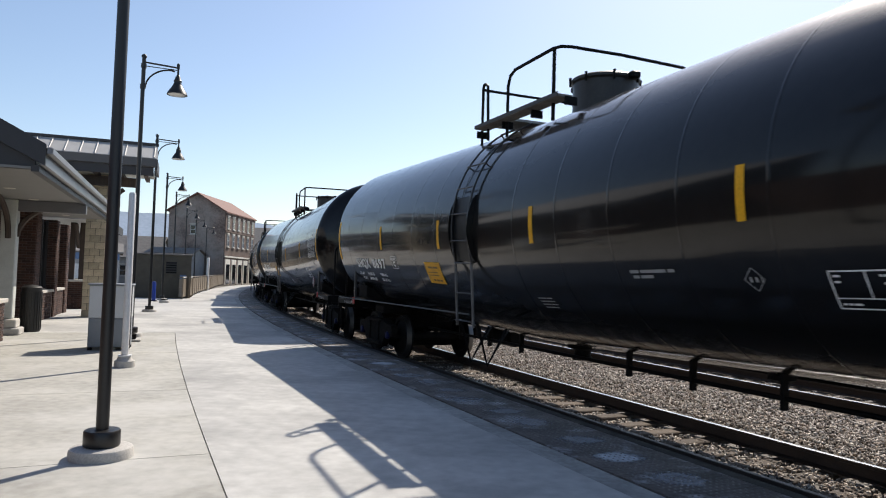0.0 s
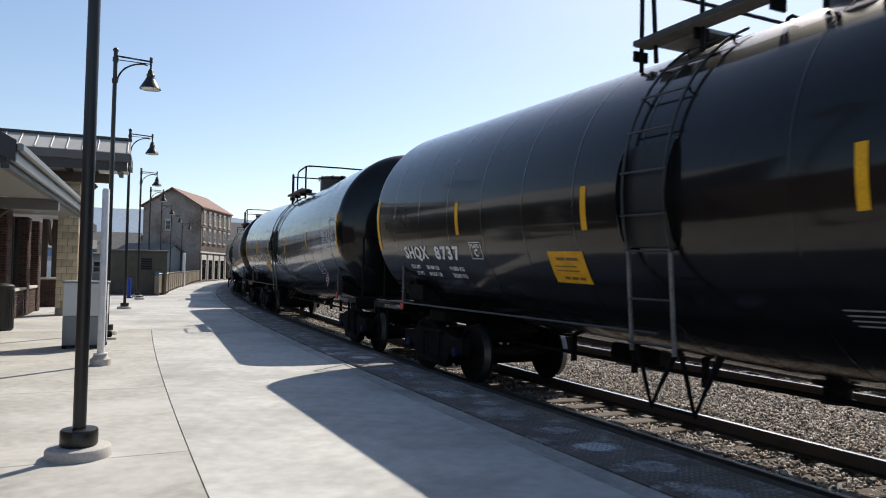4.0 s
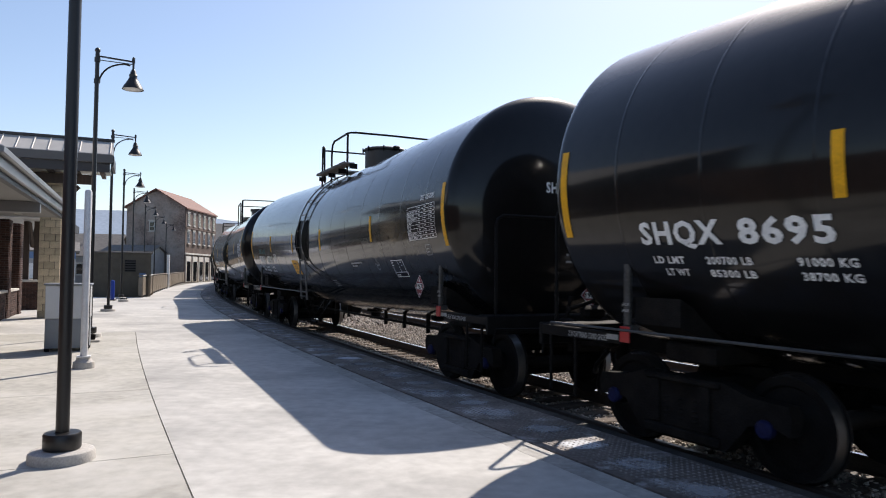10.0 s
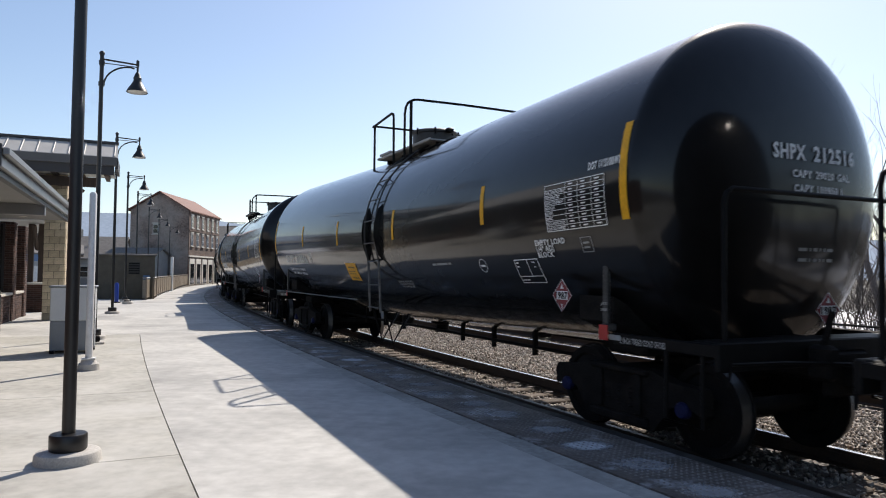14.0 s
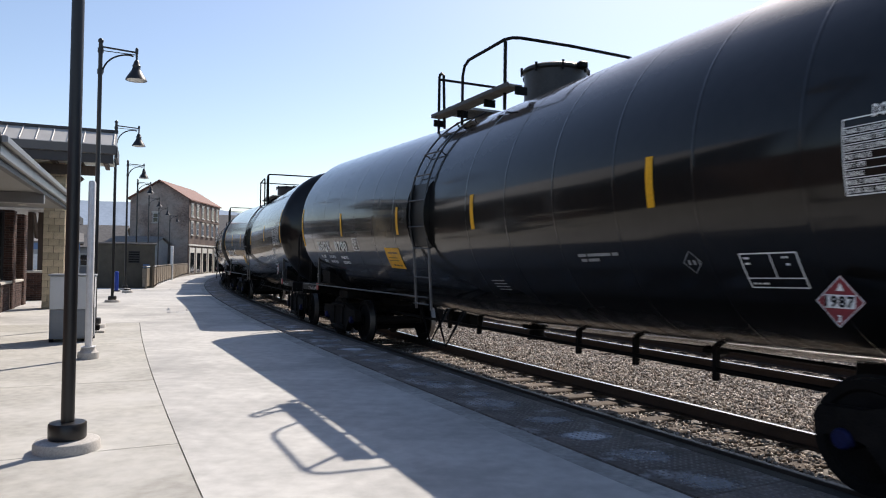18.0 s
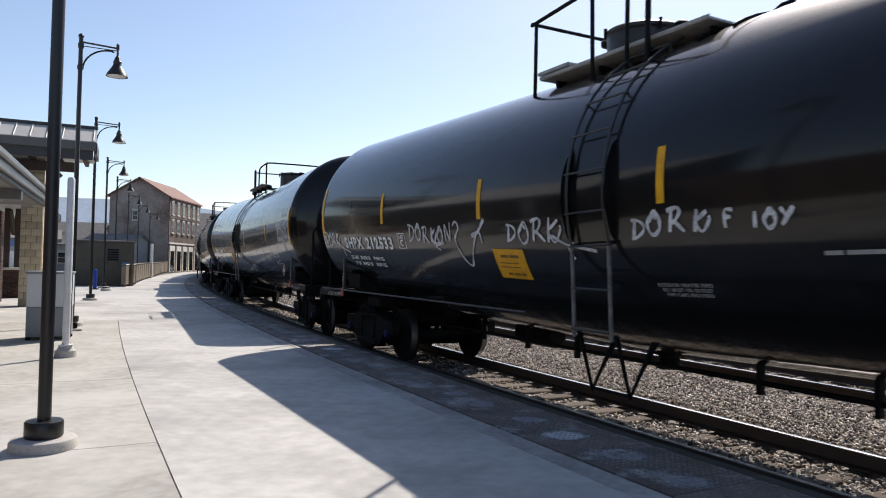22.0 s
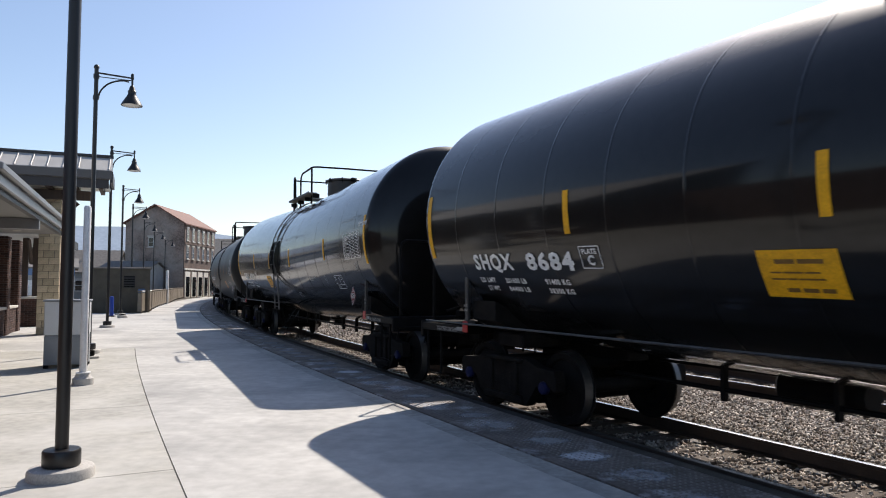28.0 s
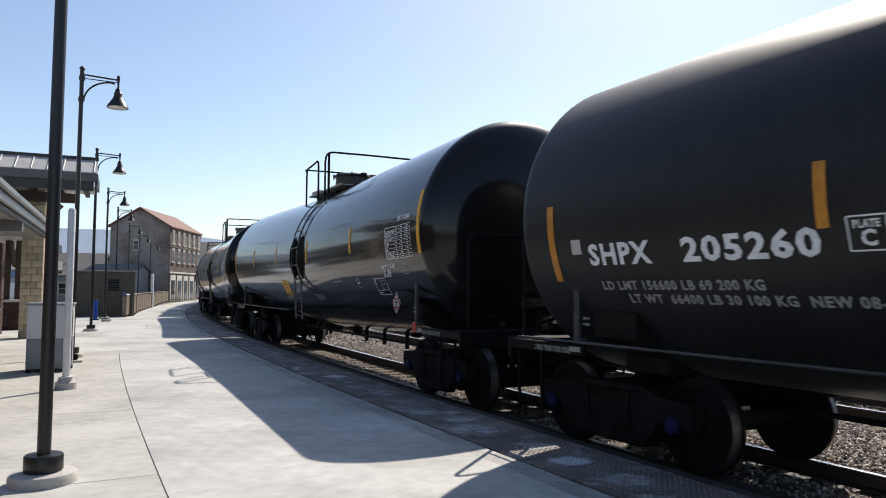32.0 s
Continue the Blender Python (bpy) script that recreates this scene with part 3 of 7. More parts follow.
def build_snowbank():
    rng = random.Random(3)
    mb = MB()
    n = 130
    offs = [9.2, 10.4, 12.5, 16.0, 24.0]
    zs = [-0.4, -0.25, 0.1, 0.35, 0.2]
    verts = []
    for i in range(n + 1):
        s = -60 + i * 2.0
        for o, z in zip(offs, zs):
            verts.append(tuple(on_track(s, o + rng.uniform(-0.4, 0.4), z + rng.uniform(-0.12, 0.12))))
    k = len(offs)
    mb.add(verts, [(i * k + j, i * k + j + 1, (i + 1) * k + j + 1, (i + 1) * k + j) for i in range(n) for j in range(k - 1)])
    solid("snow_bank", mb, M["snow"], "bank of old dirty snow beyond the tracks", "snow", kind="structure")


# ---------------------------------------------------------------- bare winter trees
def tree_mesh(seed, height):
    rng = random.Random(seed)
    trunk, twigs = MB(), MB()

    def grow(p, d, length, r, depth, mb):
        q = p
        pts, rad = [tuple(p)], [r]
        steps = 3 if depth > 1 else 2
        for i in range(steps):
            d = (d + Vector((rng.uniform(-.22, .22), rng.uniform(-.22, .22), rng.uniform(-.05, .16)))).normalized()
            q = q + d * (length / steps)
            pts.append(tuple(q))
            rad.append(r * (1 - 0.42 * (i + 1) / steps))
        (trunk if depth >= 4 else twigs).tube(pts, rad, 6 if depth >= 4 else 3)
        if depth == 0:
            return
        for k in range(rng.randint(3, 4) if depth > 1 else 4):
            f = rng.uniform(0.35, 1.0)
            b = Vector(pts[0]).lerp(Vector(pts[-1]), f)
            side = Vector((rng.uniform(-1, 1), rng.uniform(-1, 1), rng.uniform(0.1, 0.9))).normalized()
            grow(b, (d * 0.75 + side * 0.8).normalized(), length * rng.uniform(0.5, 0.72), rad[-1] * 0.60, depth - 1, twigs)

    grow(Vector((0, 0, -0.3)), Vector((0, 0, 1)), height * 0.42, height * 0.018, 4, trunk)
    return trunk.mesh("trunk", M["bark"], 60), twigs.mesh("crown", M["bark"], 0)


def shrub_mesh(seed, height):
    """A clump of thin bare stems that fork twice."""
    rng = random.Random(seed)
    mb = MB()
    for i in range(34):
        p = Vector((rng.gauss(0, 0.45), rng.gauss(0, 0.45), -0.3))
        d = Vector((rng.gauss(0, 0.28), rng.gauss(0, 0.28), 1)).normalized()
        h = height * rng.uniform(0.55, 1.05)
        q = p + d * h * 0.5
        e = q + (d + Vector((rng.gauss(0, 0.2), rng.gauss(0, 0.2), 0))).normalized() * h * 0.5
        r = rng.uniform(0.012, 0.024)
        mb.tube([p, q, e], [r, r * 0.7, r * 0.25], 3)
        for k in range(6):
            f = rng.uniform(0.25, 0.95)
            b0 = p.lerp(q, f * 2) if f < 0.5 else q.lerp(e, f * 2 - 1)
            side = Vector((rng.gauss(0, 1), rng.gauss(0, 1), rng.uniform(0.3, 1.4))).normalized()
            e2 = b0 + side * h * rng.uniform(0.12, 0.3)
            mb.rod(b0, e2, r * 0.45, r * 0.15, 3)
            mb.rod(b0.lerp(e2, 0.5), b0.lerp(e2, 0.5) + (side + Vector((rng.gauss(0, 0.6), rng.gauss(0, 0.6), 0.2))).normalized() * h * 0.12, r * 0.3, r * 0.1, 3)
    return mb.mesh("branchwork", M["brush"], 0)


def build_trees():
    rng = random.Random(21)
    kinds = [tree_mesh(i, h) for i, h in ((1, 9.0), (2, 11.0), (3, 8.0))]
    spots = []
    for i in range(60):
        spots.append((-34 + i * 1.95 + rng.uniform(-1.2, 1.2), rng.uniform(14.5, 24)))
    for i in range(44):
        spots.append((-40 + i * 3.4 + rng.uniform(-2, 2), rng.uniform(25, 48)))
    for i, (s, o) in enumerate(spots):
        tr, cr = kinds[i % 3]
        ob = thing("bare_tree", "leafless grey winter tree on the snowy bank", "tree", "trees beyond the tracks", at=Matrix.Translation(on_track(s, o, 0.0)) @ Matrix.Rotation(rng.uniform(0, 6.28), 4, "Z") @ Matrix.Scale(rng.uniform(0.75, 1.2), 4))
        part("trunk", tr, None, ob)
        part("crown", cr, None, ob, "bare crown of thin branches")
    brush = [shrub_mesh(i, h) for i, h in ((31, 2.4), (32, 3.2), (33, 1.8))]
    for i in range(150):
        s, o = -22 + i * 0.62 + rng.uniform(-0.6, 0.6), rng.choice((11.5, 13.5, 16.0, 19.5)) + rng.uniform(-1.1, 1.1)
        ob = thing("bare_shrub", "tangled leafless grey-brown shrub on the bank", "shrub", "shrubs beyond the tracks", at=Matrix.Translation(on_track(s, o, 0.0)) @ Matrix.Rotation(rng.uniform(0, 6.28), 4, "Z") @ Matrix.Scale(rng.uniform(0.7, 1.3), 4))
        part("branchwork", brush[i % 3], None, ob)


def build_hills():
    mb = MB()
    n = 260
    lo, hi = [], []
    # the ring runs on unseen behind the camera, to close the tanks' reflections
    for i in range(n + 1):
        d = -80 + 360 * i / n
        t = radians(d + 90)
        rise = 4.25 - 0.075 * max(0.0, 21.0 - d) if d > 2 else 2.8
        rise = max(1.6, rise if d < 40 else 4.25 - 0.05 * (d - 40))
        rise += 0.22 * noise.noise(Vector((d * 0.09, 0.3, 0.0))) + 0.05 * noise.noise(Vector((d * 0.7, 2.3, 0.0)))
        h = 1760 * math.tan(radians(rise))
        lo.append((1500 * math.cos(t), 1500 * math.sin(t), -2.0))
        hi.append((1760 * math.cos(t), 1760 * math.sin(t), h))
    mb.quadstrip(lo, hi)
    solid("backdrop", mb, M["hill"], "blue-grey wooded hills on the horizon, glowing faintly for haze", "hills", kind="structure")


# ---------------------------------------------------------------- lamps and small platform things
def bell_profile():
    return [(0.0, 0.235), (-0.01, 0.24), (0.05, 0.215), (0.13, 0.165), (0.21, 0.115), (0.28, 0.085), (0.33, 0.095), (0.36, 0.075), (0.42, 0.06), (0.47, 0.03)]


def street_lamp():
    ob = thing("street_lamp", "black lamp post with bell shade on a concrete footing", "street lamp", "lamp posts along the platform")
    part("footing", MB().lathe([(-0.02, 0.255), (0.06, 0.253), (0.082, 0.243), (0.09, 0.225), (0.092, 0.0)], 28), M["footing"], ob, "round chipped concrete footing")
    part("base_collar", MB().lathe([(0.096, 0.140), (0.11, 0.146), (0.215, 0.146), (0.228, 0.136), (0.232, 0.06)], 24), M["lamp_black"], ob)
    part("post", MB().lathe([(0.22, 0.052), (3.0, 0.050), (6.50, 0.046), (6.62, 0.046), (6.63, 0.06), (6.67, 0.06), (6.70, 0.04), (6.72, 0.0)], 18), M["lamp_black"], ob)
    for z in (5.88, 6.38):
        part("clamp", MB().lathe([(z, 0.064), (z + 0.10, 0.064)], 16), M["lamp_black"], ob)
    part("arm", MB().rod((0, 0, 6.52), (0.77, 0, 6.47), 0.021, 0.021, 8), M["lamp_black"], ob)
    part("lower_arm", MB().rod((0.02, 0, 6.43), (0.77, 0, 6.41), 0.011, 0.011, 6), M["lamp_black"], ob)
    curve = [(0.05 + 0.56 * (1 - math.cos(t)), 0, 5.90 + 0.49 * math.sin(t)) for t in (math.pi / 2 * i / 10 for i in range(11))] + [(0.70, 0, 6.37)]
    part("bracket", MB().tube(curve, 0.02, 8), M["lamp_black"], ob, "curved scroll bracket")
    part("hanger", MB().rod((0.77, 0, 6.56), (0.77, 0, 6.22), 0.024, 0.024, 8).lathe([(6.44, 0.035), (6.56, 0.035), (6.585, 0.01)], 10, (0.77, 0, 0)), M["lamp_black"], ob)
    sh = part("shade", MB().lathe([(z + 5.82, r) for z, r in bell_profile()], 28, (0.77, 0, 0)), M["lamp_black"], ob, "dark bell-shaped lamp shade")
    part("lens", MB().lathe([(5.815, 0.215), (5.795, 0.17), (5.79, 0.0)], 20, (0.77, 0, 0)), M["lamp_glass"], sh, "pale lamp lens")
    return ob


def build_lamps():
    first = street_lamp()
    spots = [(-3.165, 5.84), (-8.20, 16.15), (-12.42, 25.75), (-16.74, 36.05), (-20.05, 44.6), (-24.1, 55.7), (-27.6, 66.0), (-31.2, 77.6), (-34.3, 89.0)]
    for i, (x, y) in enumerate(spots):
        q = Vector((x, y, 0))
        m = Matrix.Translation(q) @ Matrix.Rotation(radians(23 - i * 1.2), 4, "Z")
        if i == 0:
            first.matrix_basis = m
        else:
            copy_thing(first, m)


WALL_O, WALL_A = Vector((-12.28, 18.76, 0)), radians(23.7)
WU = Vector((-math.sin(WALL_A), math.cos(WALL_A), 0))
WN = Vector((math.cos(WALL_A), math.sin(WALL_A), 0))


def wp(a, o, z=0.0):
    """A point by metres along the station wall and out towards the track."""
    return WALL_O + WU * a + WN * o + Vector((0, 0, z))


def wbox(mb, a0, a1, o0, o1, z0, z1, bevel=0.0):
    c = wp((a0 + a1) / 2, (o0 + o1) / 2, (z0 + z1) / 2)
    return mb.box(c, (abs(o1 - o0), abs(a1 - a0), z1 - z0), WALL_A, bevel=bevel)


def build_small_things():
    # galvanised post on a footing
    ob = thing("sign_post", "tall pale galvanised post on a concrete footing", "post", at=Matrix.Translation((-5.74, 11.15, 0)))
    part("footing", MB().lathe([(-0.02, 0.16), (0.10, 0.155), (0.12, 0.12), (0.17, 0.10), (0.18, 0.0)], 18), M["footing"], ob)
    part("post", MB().lathe([(0.17, 0.055), (2.80, 0.055), (2.83, 0.04), (2.83, 0.0)], 16), M["galv"], ob)
    part("base_plate", MB().box((0, 0, 0.185), (0.2, 0.2, 0.02), WALL_A), M["galv"], ob)
    # two-tone cabinet
    ob = thing("utility_cabinet", "two-tone grey metal cabinet standing on the platform", "cabinet")
    part("body", wbox(MB(), -7.05, -6.35, 2.10, 2.84, 0.06, 0.62, 0.01), M["cab_dark"], ob)
    part("upper_body", wbox(MB(), -7.055, -6.345, 2.095, 2.845, 0.62, 1.25, 0.01), M["cab_light"], ob, "light grey upper half")
    part("top", wbox(MB(), -7.08, -6.32, 2.07, 2.87, 1.25, 1.285, 0.008), M["cab_dark"], ob)
    for a in (-7.0, -6.4):
        for o in (2.14, 2.80):
            part("foot", wbox(MB(), a - 0.04, a + 0.04, o - 0.04, o + 0.04, 0.0, 0.06), M["black"], ob)
    part("door_frame", wbox(MB(), -7.062, -7.05, 2.16, 2.78, 0.12, 0.58), M["cab_dark"], ob)
    part("corner_trim", wbox(MB(), -7.07, -7.045, 2.82, 2.855, 0.05, 1.26), M["fascia_dark"], ob)
    # low conduit boxes behind the cabinet
    ob = thing("junction_box", "small dark metal junction box on the platform", "junction box", at=Matrix.Translation((-7.60, 15.1, 0)) @ Matrix.Rotation(WALL_A, 4, "Z"))
    part("box", MB().box((0, 0, 0.11), (0.11, 0.14, 0.13), bevel=0.02), M["grime"], ob)
    part("foot", MB().box((0, 0, 0.025), (0.30, 0.26, 0.05), bevel=0.01), M["footing"], ob)
    # blue recycling bin post
    ob = thing("blue_bollard", "blue plastic marker bollard beside the lamp post", "bollard", at=Matrix.Translation((-16.4, 34.4, 0)))
    part("tube", MB().lathe([(0, 0.095), (0.93, 0.095), (0.98, 0.07), (1.0, 0.0)], 16), M["blue"], ob)
    part("foot", MB().lathe([(-0.01, 0.19), (0.04, 0.18), (0.05, 0.12)], 16), M["black"], ob)
    ob = thing("concrete_footing", "low empty concrete lamp footing with bolts", "footing", at=Matrix.Translation((-15.3, 33.2, 0)))
    part("block", MB().lathe([(-0.02, 0.23), (0.10, 0.225), (0.13, 0.19), (0.13, 0)], 16), M["footing"], ob)
    part("plate", MB().box((0, 0, 0.15), (0.24, 0.24, 0.05)), M["grime"], ob)


def courses(a0, a1, o0, o1, z0, z1, bw, bh, joint, parent, mat, kind="brick"):
    """Bricks laid round a rectangular pier or wall as pieces that share a mesh per length."""
    rows_n = max(1, int(round((z1 - z0) / (bh + joint))))
    cache = {}

    def brick(ca, co, cz, la, lo):
        key = (round(la, 3), round(lo, 3))
        if key not in cache:
            cache[key] = MB().box((0, 0, 0), (lo, la, bh), bevel=0.006).mesh(kind, mat, 0)
        part(kind, cache[key], None, parent, at=Matrix.Translation(wp(ca, co, cz)) @ Matrix.Rotation(WALL_A, 4, "Z"))

    for r in range(rows_n):
        z = z0 + (r + 0.5) * (z1 - z0) / rows_n
        # faces towards the camera (low a) and towards the track (high o)
        n = max(1, int(round((o1 - o0) / (bw + joint))))
        w = (o1 - o0) / n
        shift = w * 0.5 if r % 2 else 0
        x = o0 - shift
        while x < o1 - 0.02:
            lo, hi = max(x, o0), min(x + w, o1)
            if hi - lo > 0.03:
                brick(a0 + 0.02, (lo + hi) / 2, z, 0.06, hi - lo - joint)
            x += w
        n = max(1, int(round((a1 - a0) / (bw + joint))))
        w = (a1 - a0) / n
        x = a0 + 0.055 - (0 if r % 2 else w * 0.5)
        while x < a1 - 0.02:
            lo, hi = max(x, a0 + 0.055), min(x + w, a1)
            if hi - lo > 0.03:
                brick((lo + hi) / 2, o1 - 0.02, z, hi - lo - joint, 0.06)
            x += w


def build_station():
    # closed hall behind the brick piers, running back past the camera's side
    core = MB()
    wbox(core, -22, 1.0, -9.0, -0.62, -0.02, 3.30)
    solid("wall_station", core, M["brick_far"], "brown brick station wall", kind="structure", smooth=0)
    # piers between the windows, dark glazing set back
    piers = [(-0.45, 0.28), (2.9, 3.45), (5.1, 5.7)]
    for i, (a0, a1) in enumerate(piers):
        ob = thing("brick_pier", "brown brick pier of the station front", "pier", "brick piers of the station")
        part("core", wbox(MB(), a0 + 0.01, a1 - 0.0, -0.60, -0.012, -0.02, 3.05), M["mortar"], ob, smooth=0)
        courses(a0, a1, -0.6, 0.02, 0.0, 3.04, 0.20, 0.062, 0.011, ob, M["brick"])
    for a0, a1 in ((0.28, 2.9), (3.45, 5.1)):
        ob = thing("window_bay", "dark glazed bay with a brick sill wall", "window")
        part("low_wall", wbox(MB(), a0, a1, -0.45, -0.06, -0.02, 0.80), M["mortar"], ob, smooth=0)
        courses(a0, a1, -0.45, -0.03, 0.0, 0.8, 0.20, 0.062, 0.011, ob, M["brick"])
        part("sill", wbox(MB(), a0, a1, -0.48, 0.03, 0.80, 0.88, 0.01), M["cap_stone"], ob, "pale stone sill")
        part("pane", wbox(MB(), a0 + 0.05, a1 - 0.05, -0.30, -0.28, 0.9, 2.95), M["glass"], ob, "dark glass")
        for k in range(4):
            a = a0 + 0.03 + (a1 - a0 - 0.06) * k / 3
            part("mullion", wbox(MB(), a - 0.03, a + 0.03, -0.33, -0.22, 0.88, 3.0), M["fascia_dark"], ob)
        part("back", wbox(MB(), a0, a1, -0.62, -0.5, 0.8, 3.05), M["fascia_dark"], ob)
    # free-standing half-height brick posts that carry timber columns
    for a, hh in ((8.2, 1.05), (11.3, 1.05), (14.4, 1.05)):
        ob = thing("brick_post", "half-height brick post with stone cap carrying a timber column", "post", "brick posts of the pavilion")
        part("core", wbox(MB(), a - 0.27, a + 0.30, -0.33, 0.27, -0.02, hh - 0.02), M["mortar"], ob, smooth=0)
        courses(a - 0.3, a + 0.3, -0.36, 0.3, 0.0, hh - 0.02, 0.20, 0.062, 0.011, ob, M["brick"])
        part("cap", wbox(MB(), a - 0.36, a + 0.36, -0.42, 0.36, hh - 0.02, hh + 0.07, 0.015), M["cap_stone"], ob)
        for o in (-0.2, 0.14):
            part("column", wbox(MB(), a - 0.11, a + 0.11, o - 0.09, o + 0.09, hh + 0.07, 3.3), M["timber"], ob, "dark timber column")
        for k, sgn in enumerate((-1, 1)):
            q0, q1 = wp(a + sgn * 0.08, 0.0, 2.35), wp(a + sgn * 0.9, 0.0, 3.2)
            part("brace", MB().rod(q0, q1, 0.07, 0.07, 4), M["timber"], ob)
    # white porch column with curved brackets
    ob = thing("porch_column", "cream square porch column on a stone base with curved timber brackets", "column")
    part("shaft", wbox(MB(), -3.62, -3.30, -0.16, 0.16, 0.36, 3.1, 0.02), M["post_white"], ob)
    part("plinth", wbox(MB(), -3.70, -3.22, -0.24, 0.26, 0.16, 0.36, 0.02), M["cap_stone"], ob)
    part("foot", wbox(MB(), -3.76, -3.16, -0.3, 0.34, 0.0, 0.16, 0.02), M["footing"], ob)
    arc = [wp(-3.46, 0.15 + 1.35 * (1 - math.cos(t)), 2.25 + 0.85 * math.sin(t)) for t in (math.pi / 2 * i / 10 for i in range(11))]
    part("bracket", MB().tube(arc, 0.06, 6), M["timber"], ob, "curved brown bracket")
    arc = [wp(-3.62 - 1.5 * (1 - math.cos(t)), 0.0, 2.2 + 0.9 * math.sin(t)) for t in (math.pi / 2 * i / 10 for i in range(11))]
    part("bracket", MB().tube(arc, 0.06, 6), M["timber"], ob)
    part("beam", wbox(MB(), -3.56, -3.36, -0.4, 1.56, 2.84, 3.10, 0.01), M["fascia"], ob, "deep grey bracket beam")
    # low brick wall nearest to the platform's end of the porch
    ob = thing("low_brick_wall", "low brown brick wall with a pale stone cap", "wall")
    part("core", wbox(MB(), -7.8, -5.08, -0.12, 0.26, -0.02, 0.80), M["mortar"], ob, smooth=0)
    courses(-7.8, -5.05, -0.15, 0.29, 0.0, 0.80, 0.20, 0.062, 0.011, ob, M["brick"])
    part("cap", wbox(MB(), -7.9, -4.98, -0.21, 0.35, 0.80, 0.89, 0.015), M["cap_stone"], ob, "pale stone cap")
    # bin
    ob = thing("litter_bin", "black ribbed cylindrical litter bin", "bin", at=Matrix.Translation((-10.90, 16.52, 0)) @ Matrix.Diagonal((0.85, 0.85, 1.18, 1)))
    part("drum", MB().lathe([(0.0, 0.24), (0.03, 0.26), (0.84, 0.26), (0.86, 0.27), (0.90, 0.27), (0.93, 0.22), (0.96, 0.0)], 24), M["trash"], ob)
    for k in range(22):
        t = 2 * math.pi * k / 22
        part("slat", MB().box((0.268 * math.cos(t), 0.268 * math.sin(t), 0.43), (0.016, 0.04, 0.78), t), M["trash"], ob)
    # near porch roof: sloped metal roof, box fascia, pale soffit
    ob = thing("porch_roof", "grey metal porch roof with a deep fascia and pale soffit", "roof", kind="structure")
    a0, a1 = -9.6, 2.25
    slope = MB()
    q = [wp(a0, 1.62, 3.42), wp(a1, 1.62, 3.42), wp(a1, -4.4, 6.6), wp(a0, -4.4, 6.6)]
    up = Vector((0, 0, 0.10))
    slope.add([tuple(k) for k in q] + [tuple(k + up) for k in q], [(3, 2, 1, 0), (4, 5, 6, 7), (0, 1, 5, 4), (1, 2, 6, 5), (2, 3, 7, 6), (3, 0, 4, 7)])
    part("roof_sheet", slope, M["roof_metal"], ob, smooth=0)
    part("fascia", wbox(MB(), a0, a1, 1.58, 1.66, 3.16, 3.45, 0.008), M["fascia"], ob, "grey metal fascia")
    part("gutter", wbox(MB(), a0 - 0.05, a1 + 0.05, 1.66, 1.76, 3.33, 3.46, 0.02), M["fascia"], ob)
    part("under_trim", wbox(MB(), a0, a1, 1.46, 1.575, 3.06, 3.16), M["fascia_dark"], ob)
    part("soffit", wbox(MB(), a0 + 0.02, a1 - 0.02, -0.6, 1.45, 3.10, 3.14), M["soffit"], ob, "pale flat soffit")
    rake = MB()
    q = [wp(a0, 1.66, 3.16), wp(a0, 1.66, 3.50), wp(a0, -4.4, 6.72), wp(a0, -4.4, 6.30)]
    bk = WU * 0.06
    rake.add([tuple(k - bk) for k in q] + [tuple(k + bk * 0.5) for k in q], [(0, 1, 2, 3), (7, 6, 5, 4), (0, 4, 5, 1), (1, 5, 6, 2), (2, 6, 7, 3), (3, 7, 4, 0)])
    part("rake_board", rake, M["fascia_dark"], ob, "dark sloping rake board", smooth=0)
    gab = MB()
    q = [wp(a0 + 0.06, 1.5, 3.1), wp(a0 + 0.06, 1.5, 3.4), wp(a0 + 0.06, -4.4, 6.4), wp(a0 + 0.06, -4.4, 3.1)]
    gab.add([tuple(k) for k in q] + [tuple(k + WU * 0.08) for k in q], [(0, 1, 2, 3), (7, 6, 5, 4), (0, 4, 5, 1), (1, 5, 6, 2), (2, 6, 7, 3), (3, 7, 4, 0)])
    part("gable_board", gab, M["fascia_dark"], ob, smooth=0)
    for k in range(5):
        a = -8.6 + k * 2.4
        part("downlight", MB().lathe([(3.088, 0.10), (3.099, 0.11)], 14, wp(a, 0.5, 0)), M["cap_stone"], ob, "round recessed downlight")
    # tall cross roof with standing seams
    ob = thing("cross_roof", "tall cross gable roof of grey standing-seam metal", "roof", kind="structure")
    e0, r0, b0 = (1.65, 5.02), (2.55, 5.56), (3.5, 5.02)
    ol, orr = -7.0, 2.85
    for p0, p1 in ((e0, r0), (b0, r0)):
        sh = MB()
        q = [wp(p0[0], ol, p0[1]), wp(p0[0], orr, p0[1]), wp(p1[0], orr, p1[1]), wp(p1[0], ol, p1[1])]
        up = Vector((0, 0, 0.06))
        sh.add([tuple(k) for k in q] + [tuple(k + up) for k in q], [(3, 2, 1, 0), (4, 5, 6, 7), (0, 1, 5, 4), (1, 2, 6, 5), (2, 3, 7, 6), (3, 0, 4, 7)])
        part("roof_sheet", sh, M["roof_metal"], ob, smooth=0)
        k = 0
        while orr - 0.1 - k * 0.42 > ol:
            o = orr - 0.06 - k * 0.42
            c0, c1 = wp(p0[0], o, p0[1] + 0.075), wp(p1[0], o, p1[1] + 0.075)
            part("seam", MB().rod(c0, c1, 0.022, 0.022, 4), M["roof_metal"], ob)
            k += 1
    part("fascia", wbox(MB(), e0[0] - 0.04, e0[0] + 0.04, ol, orr + 0.02, 4.80, 5.06, 0.008), M["fascia_mid"], ob, "slate grey fascia")
